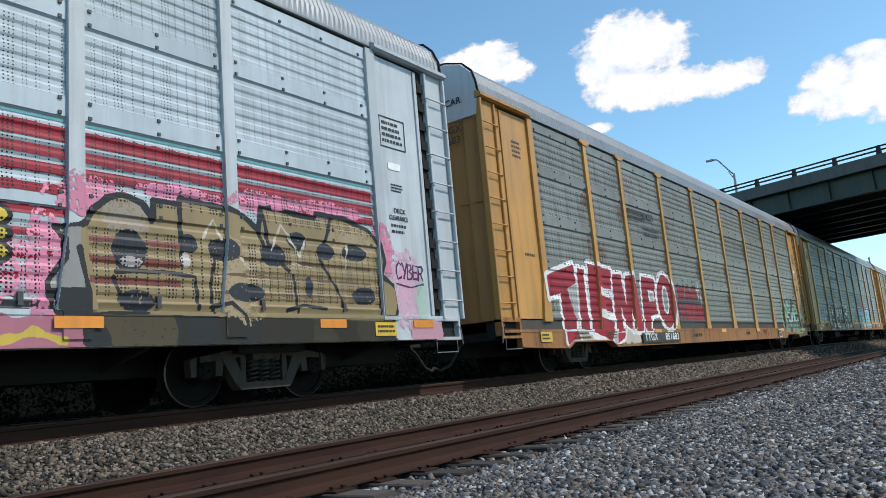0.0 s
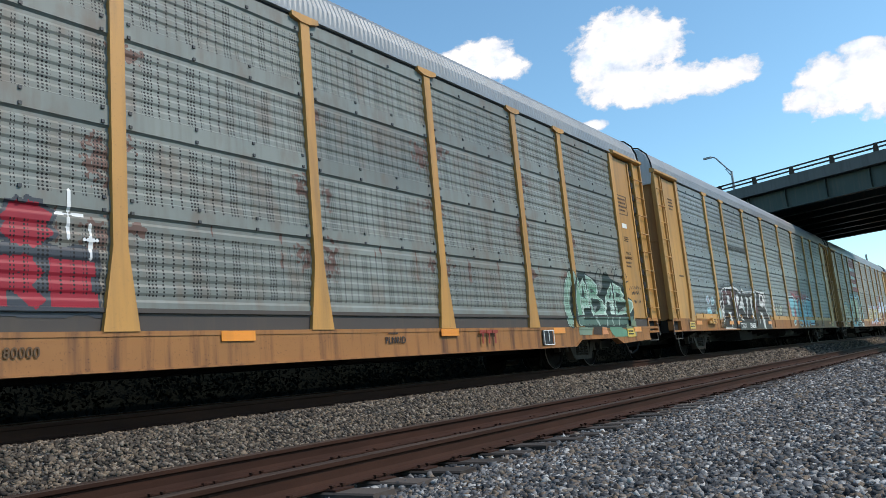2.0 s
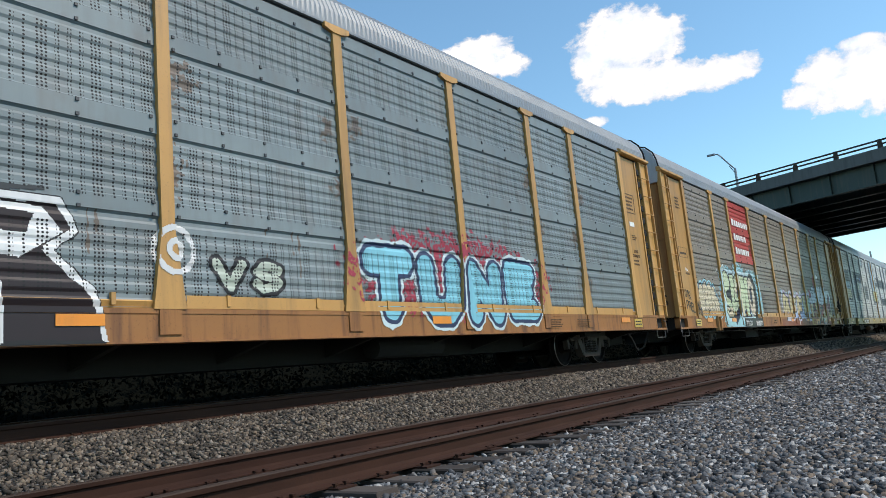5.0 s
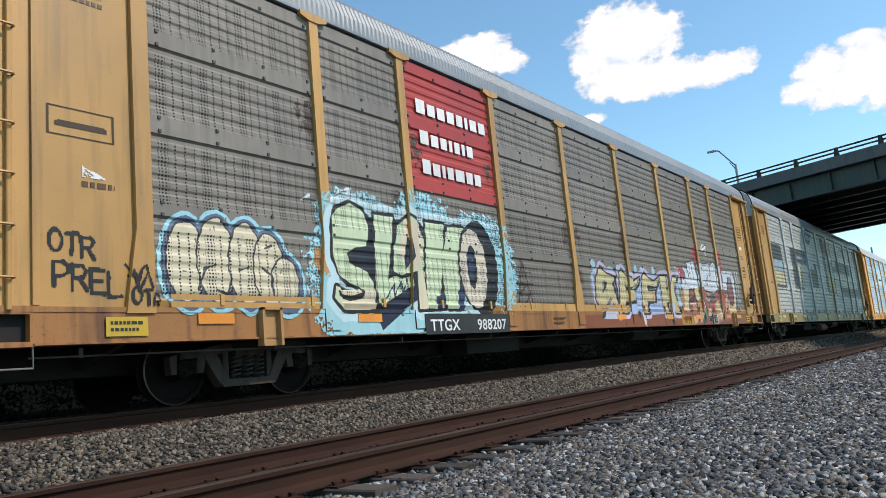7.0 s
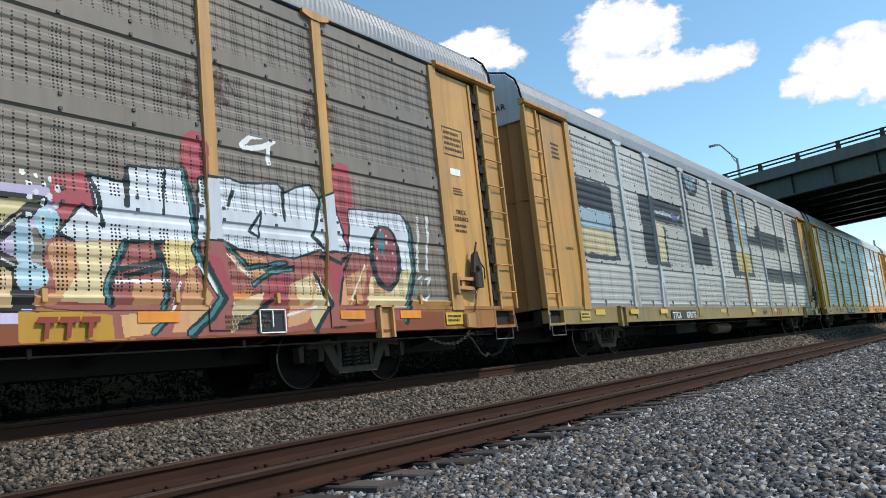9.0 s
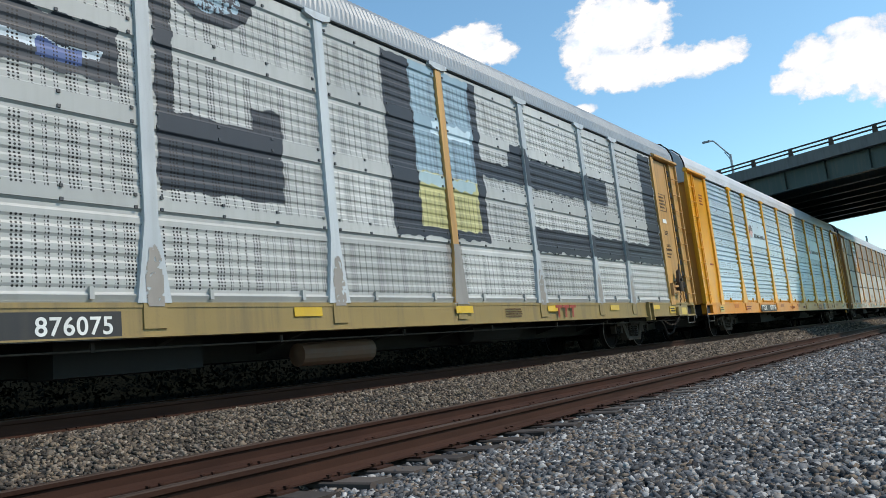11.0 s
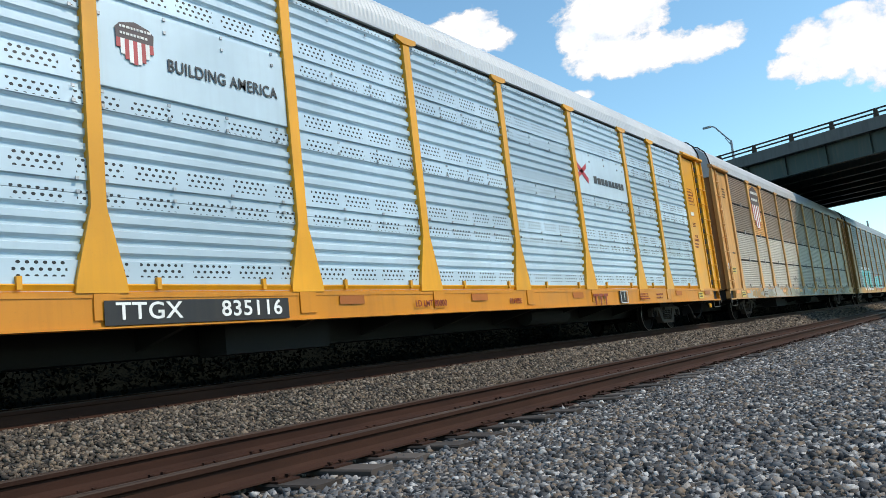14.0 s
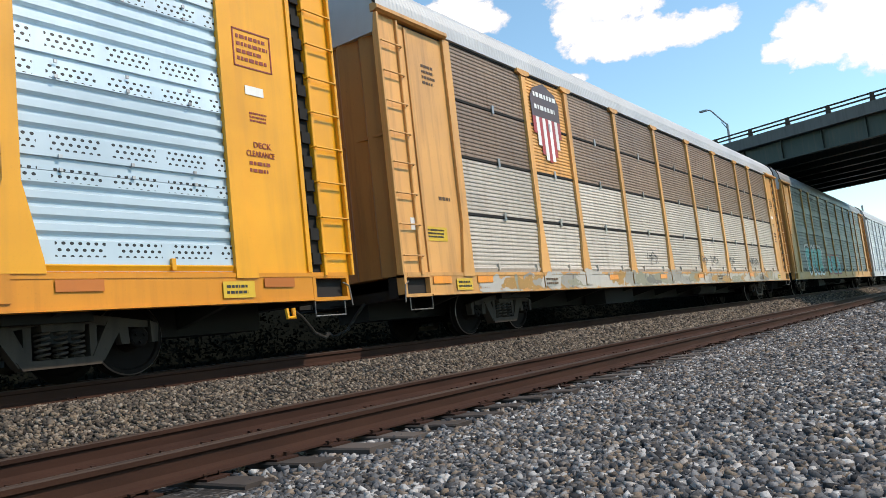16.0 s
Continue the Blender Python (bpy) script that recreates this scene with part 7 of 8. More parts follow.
    w.blob(22.77, 2.34, 0.03, 0.03, W_, 0.05)
    w.blob(22.98, 2.09, 0.03, 0.03, W_, 0.05)
    w.blob(22.68, 1.8, 0.04, 0.03, W_, 0.05)
    w.blob(23.03, 2.44, 0.04, 0.03, W_, 0.05)
    w.blob(22.74, 2.14, 0.03, 0.03, W_, 0.05)
    w.blob(22.95, 1.89, 0.03, 0.03, W_, 0.05)
    w.blob(22.79, 2.49, 0.03, 0.03, W_, 0.05)
    w.blob(23.0, 2.24, 0.04, 0.03, W_, 0.05)
    w.blob(22.71, 1.95, 0.03, 0.03, W_, 0.05)
    w.blob(22.92, 1.69, 0.03, 0.03, W_, 0.05)
    w.blob(22.76, 2.3, 0.03, 0.02, W_, 0.05)
    w.blob(22.97, 2.04, 0.03, 0.03, W_, 0.05)
    w.blob(22.68, 1.75, 0.03, 0.03, W_, 0.05)
    w.blob(23.03, 2.39, 0.03, 0.03, W_, 0.05)
    w.blob(22.73, 2.1, 0.03, 0.03, W_, 0.05)
    w.blob(22.94, 1.84, 0.03, 0.03, W_, 0.05)
    w.blob(22.78, 2.45, 0.04, 0.03, W_, 0.05)
    w.blob(23.0, 2.19, 0.03, 0.03, W_, 0.05)
    w.blob(22.7, 1.9, 0.03, 0.03, W_, 0.05)
    w.blob(23.05, 2.55, 0.04, 0.03, W_, 0.05)
    w.blob(22.75, 2.25, 0.04, 0.03, W_, 0.05)
    w.blob(22.96, 1.99, 0.04, 0.03, W_, 0.05)
    w.blob(22.67, 1.71, 0.03, 0.03, W_, 0.05)
    w.blob(23.02, 2.35, 0.03, 0.02, W_, 0.05)
    w.blob(22.72, 2.05, 0.04, 0.03, W_, 0.05)
    w.blob(22.93, 1.79, 0.04, 0.03, W_, 0.05)
    w.blob(22.78, 2.4, 0.03, 0.03, W_, 0.05)
    w.blob(22.99, 2.14, 0.03, 0.03, W_, 0.05)
    w.blob(22.69, 1.86, 0.04, 0.02, W_, 0.05)
    w.blob(23.04, 2.5, 0.04, 0.03, W_, 0.05)
    w.blob(22.75, 2.2, 0.03, 0.03, W_, 0.05)
    w.blob(22.96, 1.94, 0.03, 0.03, W_, 0.05)
    w.blob(22.66, 1.66, 0.04, 0.03, W_, 0.05)
    w.blob(23.01, 2.3, 0.04, 0.03, W_, 0.05)
    w.blob(22.72, 2.0, 0.03, 0.03, W_, 0.05)
    w.blob(22.92, 1.75, 0.04, 0.03, W_, 0.05)
    w.stroke([[(22.67, 1.52), (22.79, 1.57), (22.73, 1.43)], [(22.84, 1.52), (23.0, 1.55), (22.89, 1.43)], [(22.7, 1.25), (22.79, 1.16), (22.92, 1.25)]], 0.03, W_)
    w.stroke([[(19.32, 3.13), (19.46, 3.26), (19.79, 3.34), (19.86, 3.28), (19.66, 3.16), (19.36, 3.1)], [(19.75, 3.18), (19.75, 2.96)]], 0.07, (0.8, 0.8, 0.8))
    w.put(car_d, label="white, orange and red sprayed letters")


def paint_e():
    w = Wall(-0.05, 23.5, 1.04, 5.3, 7)
    rough = 0.035
    for x0, x1, z0, z1, c in (
            (0.0, 1.9, 2.9, 3.4, BLUEISH), (0.0, 1.9, 2.3, 2.92, (0.50, 0.45, 0.28)), (0.0, 2.02, 3.4, 4.1, SLATE), (1.85, 2.05, 2.2, 4.1, SLATE), (0.0, 2.0, 2.2, 2.32, SLATE),
            (4.65, 5.4, 2.35, 3.45, (0.50, 0.46, 0.30)), (3.8, 4.68, 2.22, 4.15, SLATE), (4.6, 7.1, 3.5, 4.15, SLATE), (4.9, 6.9, 3.72, 3.82, (0.45, 0.52, 0.58)), (6.2, 6.7, 3.62, 3.8, (0.08, 0.12, 0.28)), (5.35, 5.5, 2.2, 3.4, SLATE), (4.6, 5.5, 2.2, 2.32, SLATE),
            (7.55, 7.8, 2.4, 5.28, SLATE), (7.8, 9.1, 2.4, 3.35, SLATE), (8.85, 9.42, 2.4, 3.0, SLATE), (8.95, 9.45, 3.0, 3.65, SLATE),
            (12.3, 14.2, 3.3, 5.28, BLUEISH), (12.3, 14.2, 2.32, 3.32, (0.50, 0.47, 0.22)), (12.9, 14.1, 4.05, 4.28, (0.50, 0.62, 0.68)), (12.4, 14.1, 3.1, 3.3, (0.42, 0.56, 0.60)),
            (11.68, 12.4, 2.18, 5.28, SLATE), (12.3, 14.4, 2.2, 2.36, SLATE), (14.18, 14.42, 2.2, 5.28, SLATE), (14.4, 20.1, 3.5, 4.12, SLATE), (15.5, 16.1, 3.9, 4.3, SLATE), (14.4, 15.4, 3.82, 4.2, None),
            (16.08, 23.4, 2.14, 2.66, SLATE), (22.55, 23.4, 2.2, 5.28, SLATE)):
        w.rect(x0, x1, z0, z1, c, rough)
    d = np.hypot((w.X - 8.4) / 0.75, (w.Z - 5.28) / 0.65) + w.wob * 0.05
    w.apply((d < 1), SLATE)
    w.apply((d < 0.75) & (w.speck > 0.35), BLUEISH)
    w.rect(13.13, 13.31, 2.1, 5.3, None, 0)
    w.rect(13.0, 13.44, 1.05, 2.1, (0.30, 0.28, 0.26), 0)
    for p in (-9.04, -7.10, -4.34, -1.48, 4.34, 7.10, 9.04):
        w.blob(p + HALF, 1.25, 0.11, 0.5, (0.27, 0.245, 0.22), 0.1, 0.4)
    w.put(car_e, label="slate block shapes on the whitewash")


def paint_g():
    w = Wall(0.0, 24.0, 0.66, 2.2, 8)
    rng = random.Random(88)
    tones = ((0.46, 0.44, 0.40), (0.36, 0.34, 0.30), (0.28, 0.27, 0.20), (0.42, 0.24, 0.08), (0.20, 0.19, 0.17), (0.52, 0.49, 0.44))
    w.rect(4.0, 23.6, 0.72, 1.02, (0.44, 0.41, 0.36), 0.05)
    x = 0.6
    while x < 23.4:
        wide = rng.uniform(0.25, 0.8)
        w.blob(x, rng.uniform(0.78, 0.98), wide, rng.uniform(0.08, 0.2), rng.choice(tones), 0.25)
        if rng.random() < 0.5:
            w.stroke([[(x, 0.76), (x + rng.uniform(-0.1, 0.2), 1.0)]], rng.uniform(0.03, 0.12), rng.choice(tones), 0.03)
        x += wide * 0.8
    for x in (8.6, 13.0, 14.2, 16.2, 18.9, 19.6):
        for k in range(7):
            cx, cz = x + 0.12 * k, 1.45 + 0.06 * math.sin(k * 1.7 + x)
            w.stroke([loop(cx, cz, rng.uniform(0.05, 0.1), rng.uniform(0.06, 0.14))[:rng.randint(7, 14)]], 0.028, (0.05, 0.05, 0.055))
    w.put(car_g, "fine", label="grey and brown sprayed patches and tags")


def paint_h():
    w = Wall(1.0, 14.0, 0.62, 2.6, 9)
    w.word("TUNE", (1.5, 6.0), 1.0, 2.4, 0.5, (0.10, 0.55, 0.55), K_, W_, rim=0.08)
    w.word("SEB", (7.0, 12.0), 0.9, 2.1, 0.45, (0.12, 0.50, 0.52), (0.4, 0.05, 0.06), rim=0.1)
    w.put(car_h, label="teal sprayed letters")


def stains():
    """Rust washed down the sheets beside the posts and below their joints."""
    for car, posts, rust, tone in ((car_b, POSTS_B, (0.13, 0.075, 0.06), 1.0), (car_c, POSTS, (0.15, 0.12, 0.10), 0.7), (car_d, POSTS, (0.10, 0.065, 0.05), 0.8)):
        w = Wall(0.0, 23.5, 1.12, 4.2, 50)
        rng = random.Random(len(car.name) + int(tone * 10))
        for p in posts:
            for d in (-1, 1):
                for top in (2.08, 3.04, 4.1):
                    if rng.random() < 0.75 * tone:
                        long = rng.uniform(0.25, 0.7)
                        w.blob(p + HALF + d * rng.uniform(0.12, 0.3), top - long * 0.5, rng.uniform(0.12, 0.38), long * 0.6, rust, 0.35, 1.05)
            for k in range(3):
                x = p + HALF + rng.uniform(0.3, 2.4)
                w.stroke([[(x, 2.1), (x + 0.01, 2.1 - rng.uniform(0.1, 0.6))]], 0.02, rust, 0.02)
        for p in posts:
            w.apply(np.abs(w.X - HALF - p) < np.interp(w.Z, [1.08, 1.22, 2.0], [0.22, 0.2, 0.1]), None)
        w.put(car, label="rust washed down the sheets", posts=posts, proud=0.003)


stains()


def seat(x0, x1, z1, lift):
    """Lay what is fixed on the sill flush on its web, or on the post brackets where it meets one."""
    if lift < 0.07 or z1 > 1.085:
        return lift
    met = any(x0 - HALF < p + 0.15 and x1 - HALF > p - 0.15 for p in POSTS)
    return lift - (0.008 if met else 0.028)


def plate(car, name, x0, x1, z0, z1, mat, lift=0.07, label="", thick=0.006):
    """A thin plate, decal or reflector on a car's side; x from the start of the side sheets."""
    s = Shape()
    lift = seat(x0, x1, z1, lift)
    s.box(x0 - HALF, x1 - HALF, FACE - lift - thick, FACE - lift, z0, z1)
    return part(name, s, mat, car, label)


def bars(car, x0, x1, z0, z1, lines, mat, lift=0.07, seed=0, name="stencil_lettering"):
    """Small unreadable lettering: rows of plain bars."""
    rng = random.Random(seed)
    s = Shape()
    lift = seat(x0, x1, z1, lift)
    step = (z1 - z0) / lines
    for k in range(lines):
        z = z1 - step * (k + 0.2)
        x = x0
        end = x1 - rng.uniform(0, 0.25) * (x1 - x0)
        while x < end:
            ww = min(rng.uniform(0.3, 0.9) * step, end - x)
            s.box(x - HALF, x + ww - HALF, FACE - lift - 0.004, FACE - lift, z - step * 0.48, z)
            x += ww + step * 0.22
    return tagged(part(name, s, mat, car), kind="stuff")


def letter_blocks(car, sizes, x0, x1, z0, z1, mat, lift):
    """An operator's name as plain upright blocks, one for each letter; sizes are their widths in turn."""
    s = Shape()
    unit = (x1 - x0) / (sum(sizes) + 0.3 * (len(sizes) - 1))
    x = x0
    for k, wide in enumerate(sizes):
        top = z1 if k == 0 else z0 + (z1 - z0) * 0.86
        s.box(x - HALF, x + wide * unit - HALF, FACE - lift - 0.004, FACE - lift, z0, top)
        x += (wide + 0.3) * unit
    tagged(part("plain_mark", s, mat, car), kind="stuff")


def text_mesh(body, height):
    """Lettering as a flat mesh, standing upright, from the built-in font."""
    cu = bpy.data.curves.new("lettering", "FONT")
    cu.body, cu.size, cu.extrude, cu.offset = body, height / 0.7, 0.002, 0.004 * height / 0.2
    cu.space_character = 1.08
    ob = bpy.data.objects.new("lettering", cu)
    me = bpy.data.meshes.new_from_object(ob)
    bpy.data.objects.remove(ob)
    me.materials.clear()
    me.materials.append(None)
    return me


def lettering(car, body, x, z, height, mat, lift=0.08, width=None, name="lettering", seated=False):
    me = text_mesh(body, height)
    span = max(v.co.x for v in me.vertices) - min(v.co.x for v in me.vertices)
    k = width / span if width else 1.0
    lift = lift if seated else seat(x, x + span * k, z, lift)
    me.transform(Matrix.Translation((x - HALF, FACE - lift, z)) @ pose(0, 0, 0, 90) @ Matrix.Diagonal((k, 1, 1, 1)))
    return tagged(part(name, me, mat, car), kind="stuff")


def end_lettering(car, body, y, z, height, mat, out=13.765):
    me = text_mesh(body, height)
    me.transform(Matrix.Translation((-out, y, z)) @ pose(0, 0, 0, 90, 0, -90))
    return tagged(part("lettering", me, mat, car), kind="stuff")


def number_board(car, text, x0, x1, z0=0.70, z1=0.99):
    plate(car, "number_board", x0, x1, z0, z1, BLACK, 0.074, "black number patch")
    mark, digits = text.split()
    w = x1 - x0
    lift = seat(x0, x1, z1, 0.074) + 0.009
    lettering(car, mark, x0 + 0.05 * w, z0 + 0.06, 0.18, WHITE, lift, w * 0.32, seated=True)
    lettering(car, digits, x0 + 0.58 * w, z0 + 0.06, 0.18, WHITE, lift, w * 0.37, seated=True)


def block_mark(car, x0, x1, z0, z1, mat):
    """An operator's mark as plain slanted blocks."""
    s = Shape()
    w = (x1 - x0) / 3
    for k in range(3):
        a = x0 + k * w - HALF
        s.prism([(a, z1), (a + w * 0.86, z1), (a + w * 0.82, z1 - 0.06), (a + w * 0.5, z1 - 0.06), (a + w * 0.42, z0), (a + w * 0.2, z0), (a + w * 0.28, z1 - 0.06), (a - 0.02, z1 - 0.06)], FACE - 0.08, FACE - 0.074)
    part("block_mark", s, mat, car, "dark red block mark")


def dress(car, seed, reflectors, ink=BROWN_INK, placards=True, sill_text=True, refl=ORANGE, tail=0.0):
    """Reflectors, placards and small stencils that each car carries."""
    rng = random.Random(seed)
    up = -0.12 if car is car_b else 0.05
    for x in reflectors:
        plate(car, "reflector", x, x + 0.5, 0.85 + up, 0.97 + up, refl, 0.072, "sill reflector")
    if placards:
        for x in (-0.55, 23.25 + tail):
            plate(car, "placard", x, x + 0.47, 0.73 + up, 0.93 + up, YELLOW, 0.072, "yellow warning placard")
            bars(car, x + 0.05, x + 0.43, 0.76 + up, 0.90 + up, 2, BLACK, 0.079, seed)
    if sill_text:
        for x in (0.95, 2.6, 9.0, 14.6, 18.9, 20.1):
            if all(abs(x - r) > 0.85 for r in reflectors) and not (car in (car_b, car_f) and x in (9.0, 14.6)):
                bars(car, x, x + rng.uniform(0.5, 0.8), 0.75 + up, 0.93 + up, rng.choice((2, 3, 4)), ink, 0.072, seed + int(x * 10))
    # consolidated stencils on the rear and front end plates
    s = Shape()
    for a, b, c, d in ((23.72, 24.35, 4.28, 4.30), (23.72, 24.35, 3.78, 3.80), (23.72, 23.74, 3.78, 4.30), (24.33, 24.35, 3.78, 4.30)):
        s.box(a + tail - HALF, b + tail - HALF, FACE - 0.008, FACE - 0.003, c, d)
    part("stencil_frame", s, ink, car)
    bars(car, 23.78 + tail, 24.30 + tail, 3.84, 4.24, 4, ink, 0.004, seed + 1)
    plate(car, "paper_tag", 23.86 + tail, 24.16 + tail, 3.42, 3.54, WHITE, 0.004, "small white paper tag")
    bars(car, 23.9 + tail, 24.2 + tail, 3.05, 3.2, 3, ink, 0.004, seed + 2)
    lettering(car, "DECK", 23.92 + tail, 2.72, 0.075, ink, 0.008)
    lettering(car, "CLEARANCE", 23.80 + tail, 2.60, 0.075, ink, 0.008, 0.46)
    bars(car, 23.84 + tail, 24.22 + tail, 2.36, 2.55, 2, ink, 0.004, seed + 3)
    bars(car, -0.85, -0.45, 4.35, 4.75, 4, ink, 0.004, seed + 4)
    bars(car, -0.75, -0.35, 2.30, 2.42, 1, ink, 0.004, seed + 5)


def bolts(car, mat):
    """Bolt heads where the sheets overlap, one object for all."""
    s = Shape()
    xs = (-HALF,) + {car_b: POSTS_B}.get(car, POSTS) + (HALF,)
    for i in range(9):
        for z in (2.14, 2.28, 3.12, 3.28, 4.18, 4.34, 5.18):
            a, b = xs[i] + 0.16, xs[i + 1] - 0.16
            n = max(2, int(round((b - a) / 0.75)))
            for k in range(n + 1):
                x = a + (b - a) * k / n
                s.box(x - 0.018, x + 0.018, FACE - 0.03, FACE - 0.012, z - 0.018, z + 0.018)
    tagged(part("rivet_pattern", s, mat, car), kind="stuff")


def hardware():
    """Door locks, gate crank and sill brackets seen on some cars."""
    def links(path, step=0.055):
        """A chain: links turned in turn about their line."""
        s = Shape()
        pts = [Vector(p) for p in path]
        k = 0
        for a, b in zip(pts, pts[1:]):
            n = max(1, int((b - a).length / step))
            way = (b - a).normalized()
            for i in range(n):
                c = a + (b - a) * ((i + 0.5) / n)
                side = (Vector((0, 1, 0)) if k % 2 else way.cross(Vector((0, 1, 0)))) * 0.018
                e = way * step * 0.62
                s.tube([c - e, c - e * 0.5 + side, c + e * 0.5 + side, c + e, c + e * 0.5 - side, c - e * 0.5 - side, c - e], 0.008, 4)
                k += 1
        return s

    def lock(car):
        x = lambda v: v - HALF - 0.25
        s = Shape()
        for z in (1.36, 1.52):
            s.box(x(23.86), x(24.42), FACE - 0.13, FACE, z, z + 0.055)
        s.box(x(23.80), x(23.86), FACE - 0.14, FACE, 1.30, 1.64)
        s.box(x(23.98), x(24.06), FACE - 0.10, FACE, 1.41, 1.52)
        part("lock_bracket", s, BROWNISH, car, "brown welded lock bracket")
        s = Shape()
        s.box(x(24.30), x(24.52), FACE - 0.2, FACE - 0.04, 1.40, 1.66, 0.03)
        s.prism([(x(24.26), 1.66), (x(24.34), 1.98), (x(24.44), 2.04), (x(24.50), 1.9), (x(24.54), 1.66)], FACE - 0.17, FACE - 0.09, "y")
        s.lathe([(0.0, FACE - 0.23), (0.045, FACE - 0.23), (0.05, FACE - 0.2), (0.05, FACE - 0.04)], (x(24.4), 0, 1.74), "y", 12)
        s.tube([(x(24.36), FACE - 0.15, 1.95), (x(24.40), FACE - 0.17, 2.12), (x(24.46), FACE - 0.15, 2.2)], 0.018, 6)
        s.tube([(x(24.45), FACE - 0.16, 1.9), (x(24.62), FACE - 0.16, 1.74), (x(24.60), FACE - 0.16, 1.56)], 0.014, 6)
        part("door_lock", s, TRUCK, car, "grimy door lock with bent rods")
        part("lock_chain", links([(x(24.33), FACE - 0.15, 1.42), (x(24.30), FACE - 0.12, 1.15), (x(24.26), FACE - 0.09, 0.98)]), TRUCK, car)
    for car in (car_d, car_e):
        lock(car)
        s = Shape()
        s.box(23.74 - HALF, 24.0 - HALF, FACE - 0.13, FACE, 0.72, 0.95, 0.02)
        part("chain_box", s, OLIVE if car is car_e else BROWNISH, car)
        part("chain", links([(23.88 - HALF, FACE - 0.08, 0.72), (23.72 - HALF, FACE - 0.07, 0.56), (23.45 - HALF, FACE - 0.06, 0.47), (23.1 - HALF, FACE - 0.05, 0.47), (22.7 - HALF, FACE - 0.03, 0.60)]), TRUCK, car, "sagging brake chain")

    def bracket(car, x, mat):
        s = Shape()
        s.box(x - 0.16 - HALF, x - 0.12 - HALF, FACE - 0.12, FACE, 0.62, 1.09)
        s.box(x + 0.12 - HALF, x + 0.16 - HALF, FACE - 0.12, FACE, 0.62, 1.09)
        s.box(x - 0.16 - HALF, x + 0.16 - HALF, FACE - 0.12, FACE, 1.06, 1.09)
        s.box(x - 0.12 - HALF, x + 0.12 - HALF, FACE - 0.05, FACE - 0.03, 0.62, 1.06)
        part("jacking_bracket", s, mat, car)
    for car, mat in ((car_d, BROWNISH), (car_e, OLIVE)):
        bracket(car, 1.58, mat)
        bracket(car, 21.72, mat)
    s = Shape()
    s.box(1.22 - HALF, 2.0 - HALF, FACE - 0.12, FACE, 0.93, 1.02, 0.02)
    s.box(1.42 - HALF, 1.82 - HALF, FACE - 0.15, FACE, 0.92, 1.09, 0.02)
    part("jacking_pad", s, OCHRE_B, car_c, "ochre jacking pad on the sill")
    for k, body in enumerate(("JACK", "HERE")):
        lettering(car_c, body, 1.52, 1.02 - 0.07 * k, 0.05, BROWN_INK, 0.153, 0.2, seated=True)
    s = Shape()
    s.tube([(24.55 - HALF, FACE - 0.02, 0.62), (24.55 - HALF, FACE - 0.03, 0.50), (24.66 - HALF, FACE - 0.03, 0.50), (24.66 - HALF, FACE - 0.02, 0.62)], 0.03, 6)
    part("tie_down_hook", s, AMBER, car_f)
    s = Shape()
    s.lathe([(0.0, -0.75), (0.16, -0.72), (0.17, 0.72), (0.0, 0.75)], (-1.2, -1.05, 0.42), "x", 16)
    part("air_reservoir", s, RUSTY, car_e, "brown air reservoir tank")


paint_a()
paint_b()
paint_c()
paint_d()
paint_e()
paint_g()
paint_h()
dress(car_a, 1, (18.6, 22.15, 24.15), ink=BLACK, sill_text=False)
dress(car_b, 2, (5.6, 11.5, 15.8, 19.7, 23.9), tail=0.26)
dress(car_c, 3, (0.1, 3.6, 4.5, 9.0, 15.0, 22.47))
dress(car_d, 4, (0.55, 3.2, 12.15, 15.4, 17.8, 20.8, 22.1))
dress(car_e, 5, (0.2, 2.1, 4.1, 9.4, 13.0, 16.2, 19.3, 22.0), refl=YELLOW)
plate(car_e, "reflector", 24.16, 24.64, 0.74, 0.94, YELLOW, 0.072, "square sill reflector")
dress(car_f, 6, (1.2, 8.1, 11.35, 15.2, 21.6, 24.2), ink=INK_RED, refl=painted("faded_orange_reflector", (0.42, 0.12, 0.015), amount=0.1), tail=0.32)
dress(car_g, 7, (-1.2, 0.1, 5.8, 9.2, 12.5, 18.6), ink=BROWN_INK)
for c in (car_a, car_b, car_c, car_d, car_e):
    bolts(c, CHARCOAL)
bolts(car_f, BRIGHT)
number_board(car_b, "TTGX 851683", 4.65, 7.4, 0.50, 0.76)
number_board(car_c, "TTGX 254656", 4.75, 7.0)
number_board(car_d, "TTGX 988207", 4.7, 7.2, 0.69, 1.02)
number_board(car_f, "TTGX 835116", 4.67, 7.14, 0.74, 1.0)
number_board(car_e, "TTGX 876075", 4.9, 7.0)
for c, n in ((car_b, "851683"), (car_c, "254656")):
    end_lettering(c, "TTGX", 0.10 - 0.62, 4.78, 0.14, BROWN_INK)
    end_lettering(c, n, 0.22 - 0.62, 4.56, 0.14, BROWN_INK)
for c in (car_b, car_c, car_d, car_e, car_f):
    end_lettering(c, "EXCESS HEIGHT CAR", 0.75, 5.34, 0.13, BLACK, 13.765)
lettering(car_f, "LD LMT 80000", 9.75, 0.83, 0.10, INK_RED, 0.073, 0.82)
lettering(car_f, "RLH80E", 12.6, 0.83, 0.10, INK_RED, 0.073, 0.42)
lettering(car_b, "LD LMT 80000", 8.6, 0.62, 0.10, BROWN_INK, 0.073, 0.82)
lettering(car_b, "PLNRID", 14.42, 0.64, 0.10, BLACK, 0.073, 0.47)
bars(car_b, 14.5, 14.75, 0.77, 0.81, 1, BLACK, 0.073, 61)
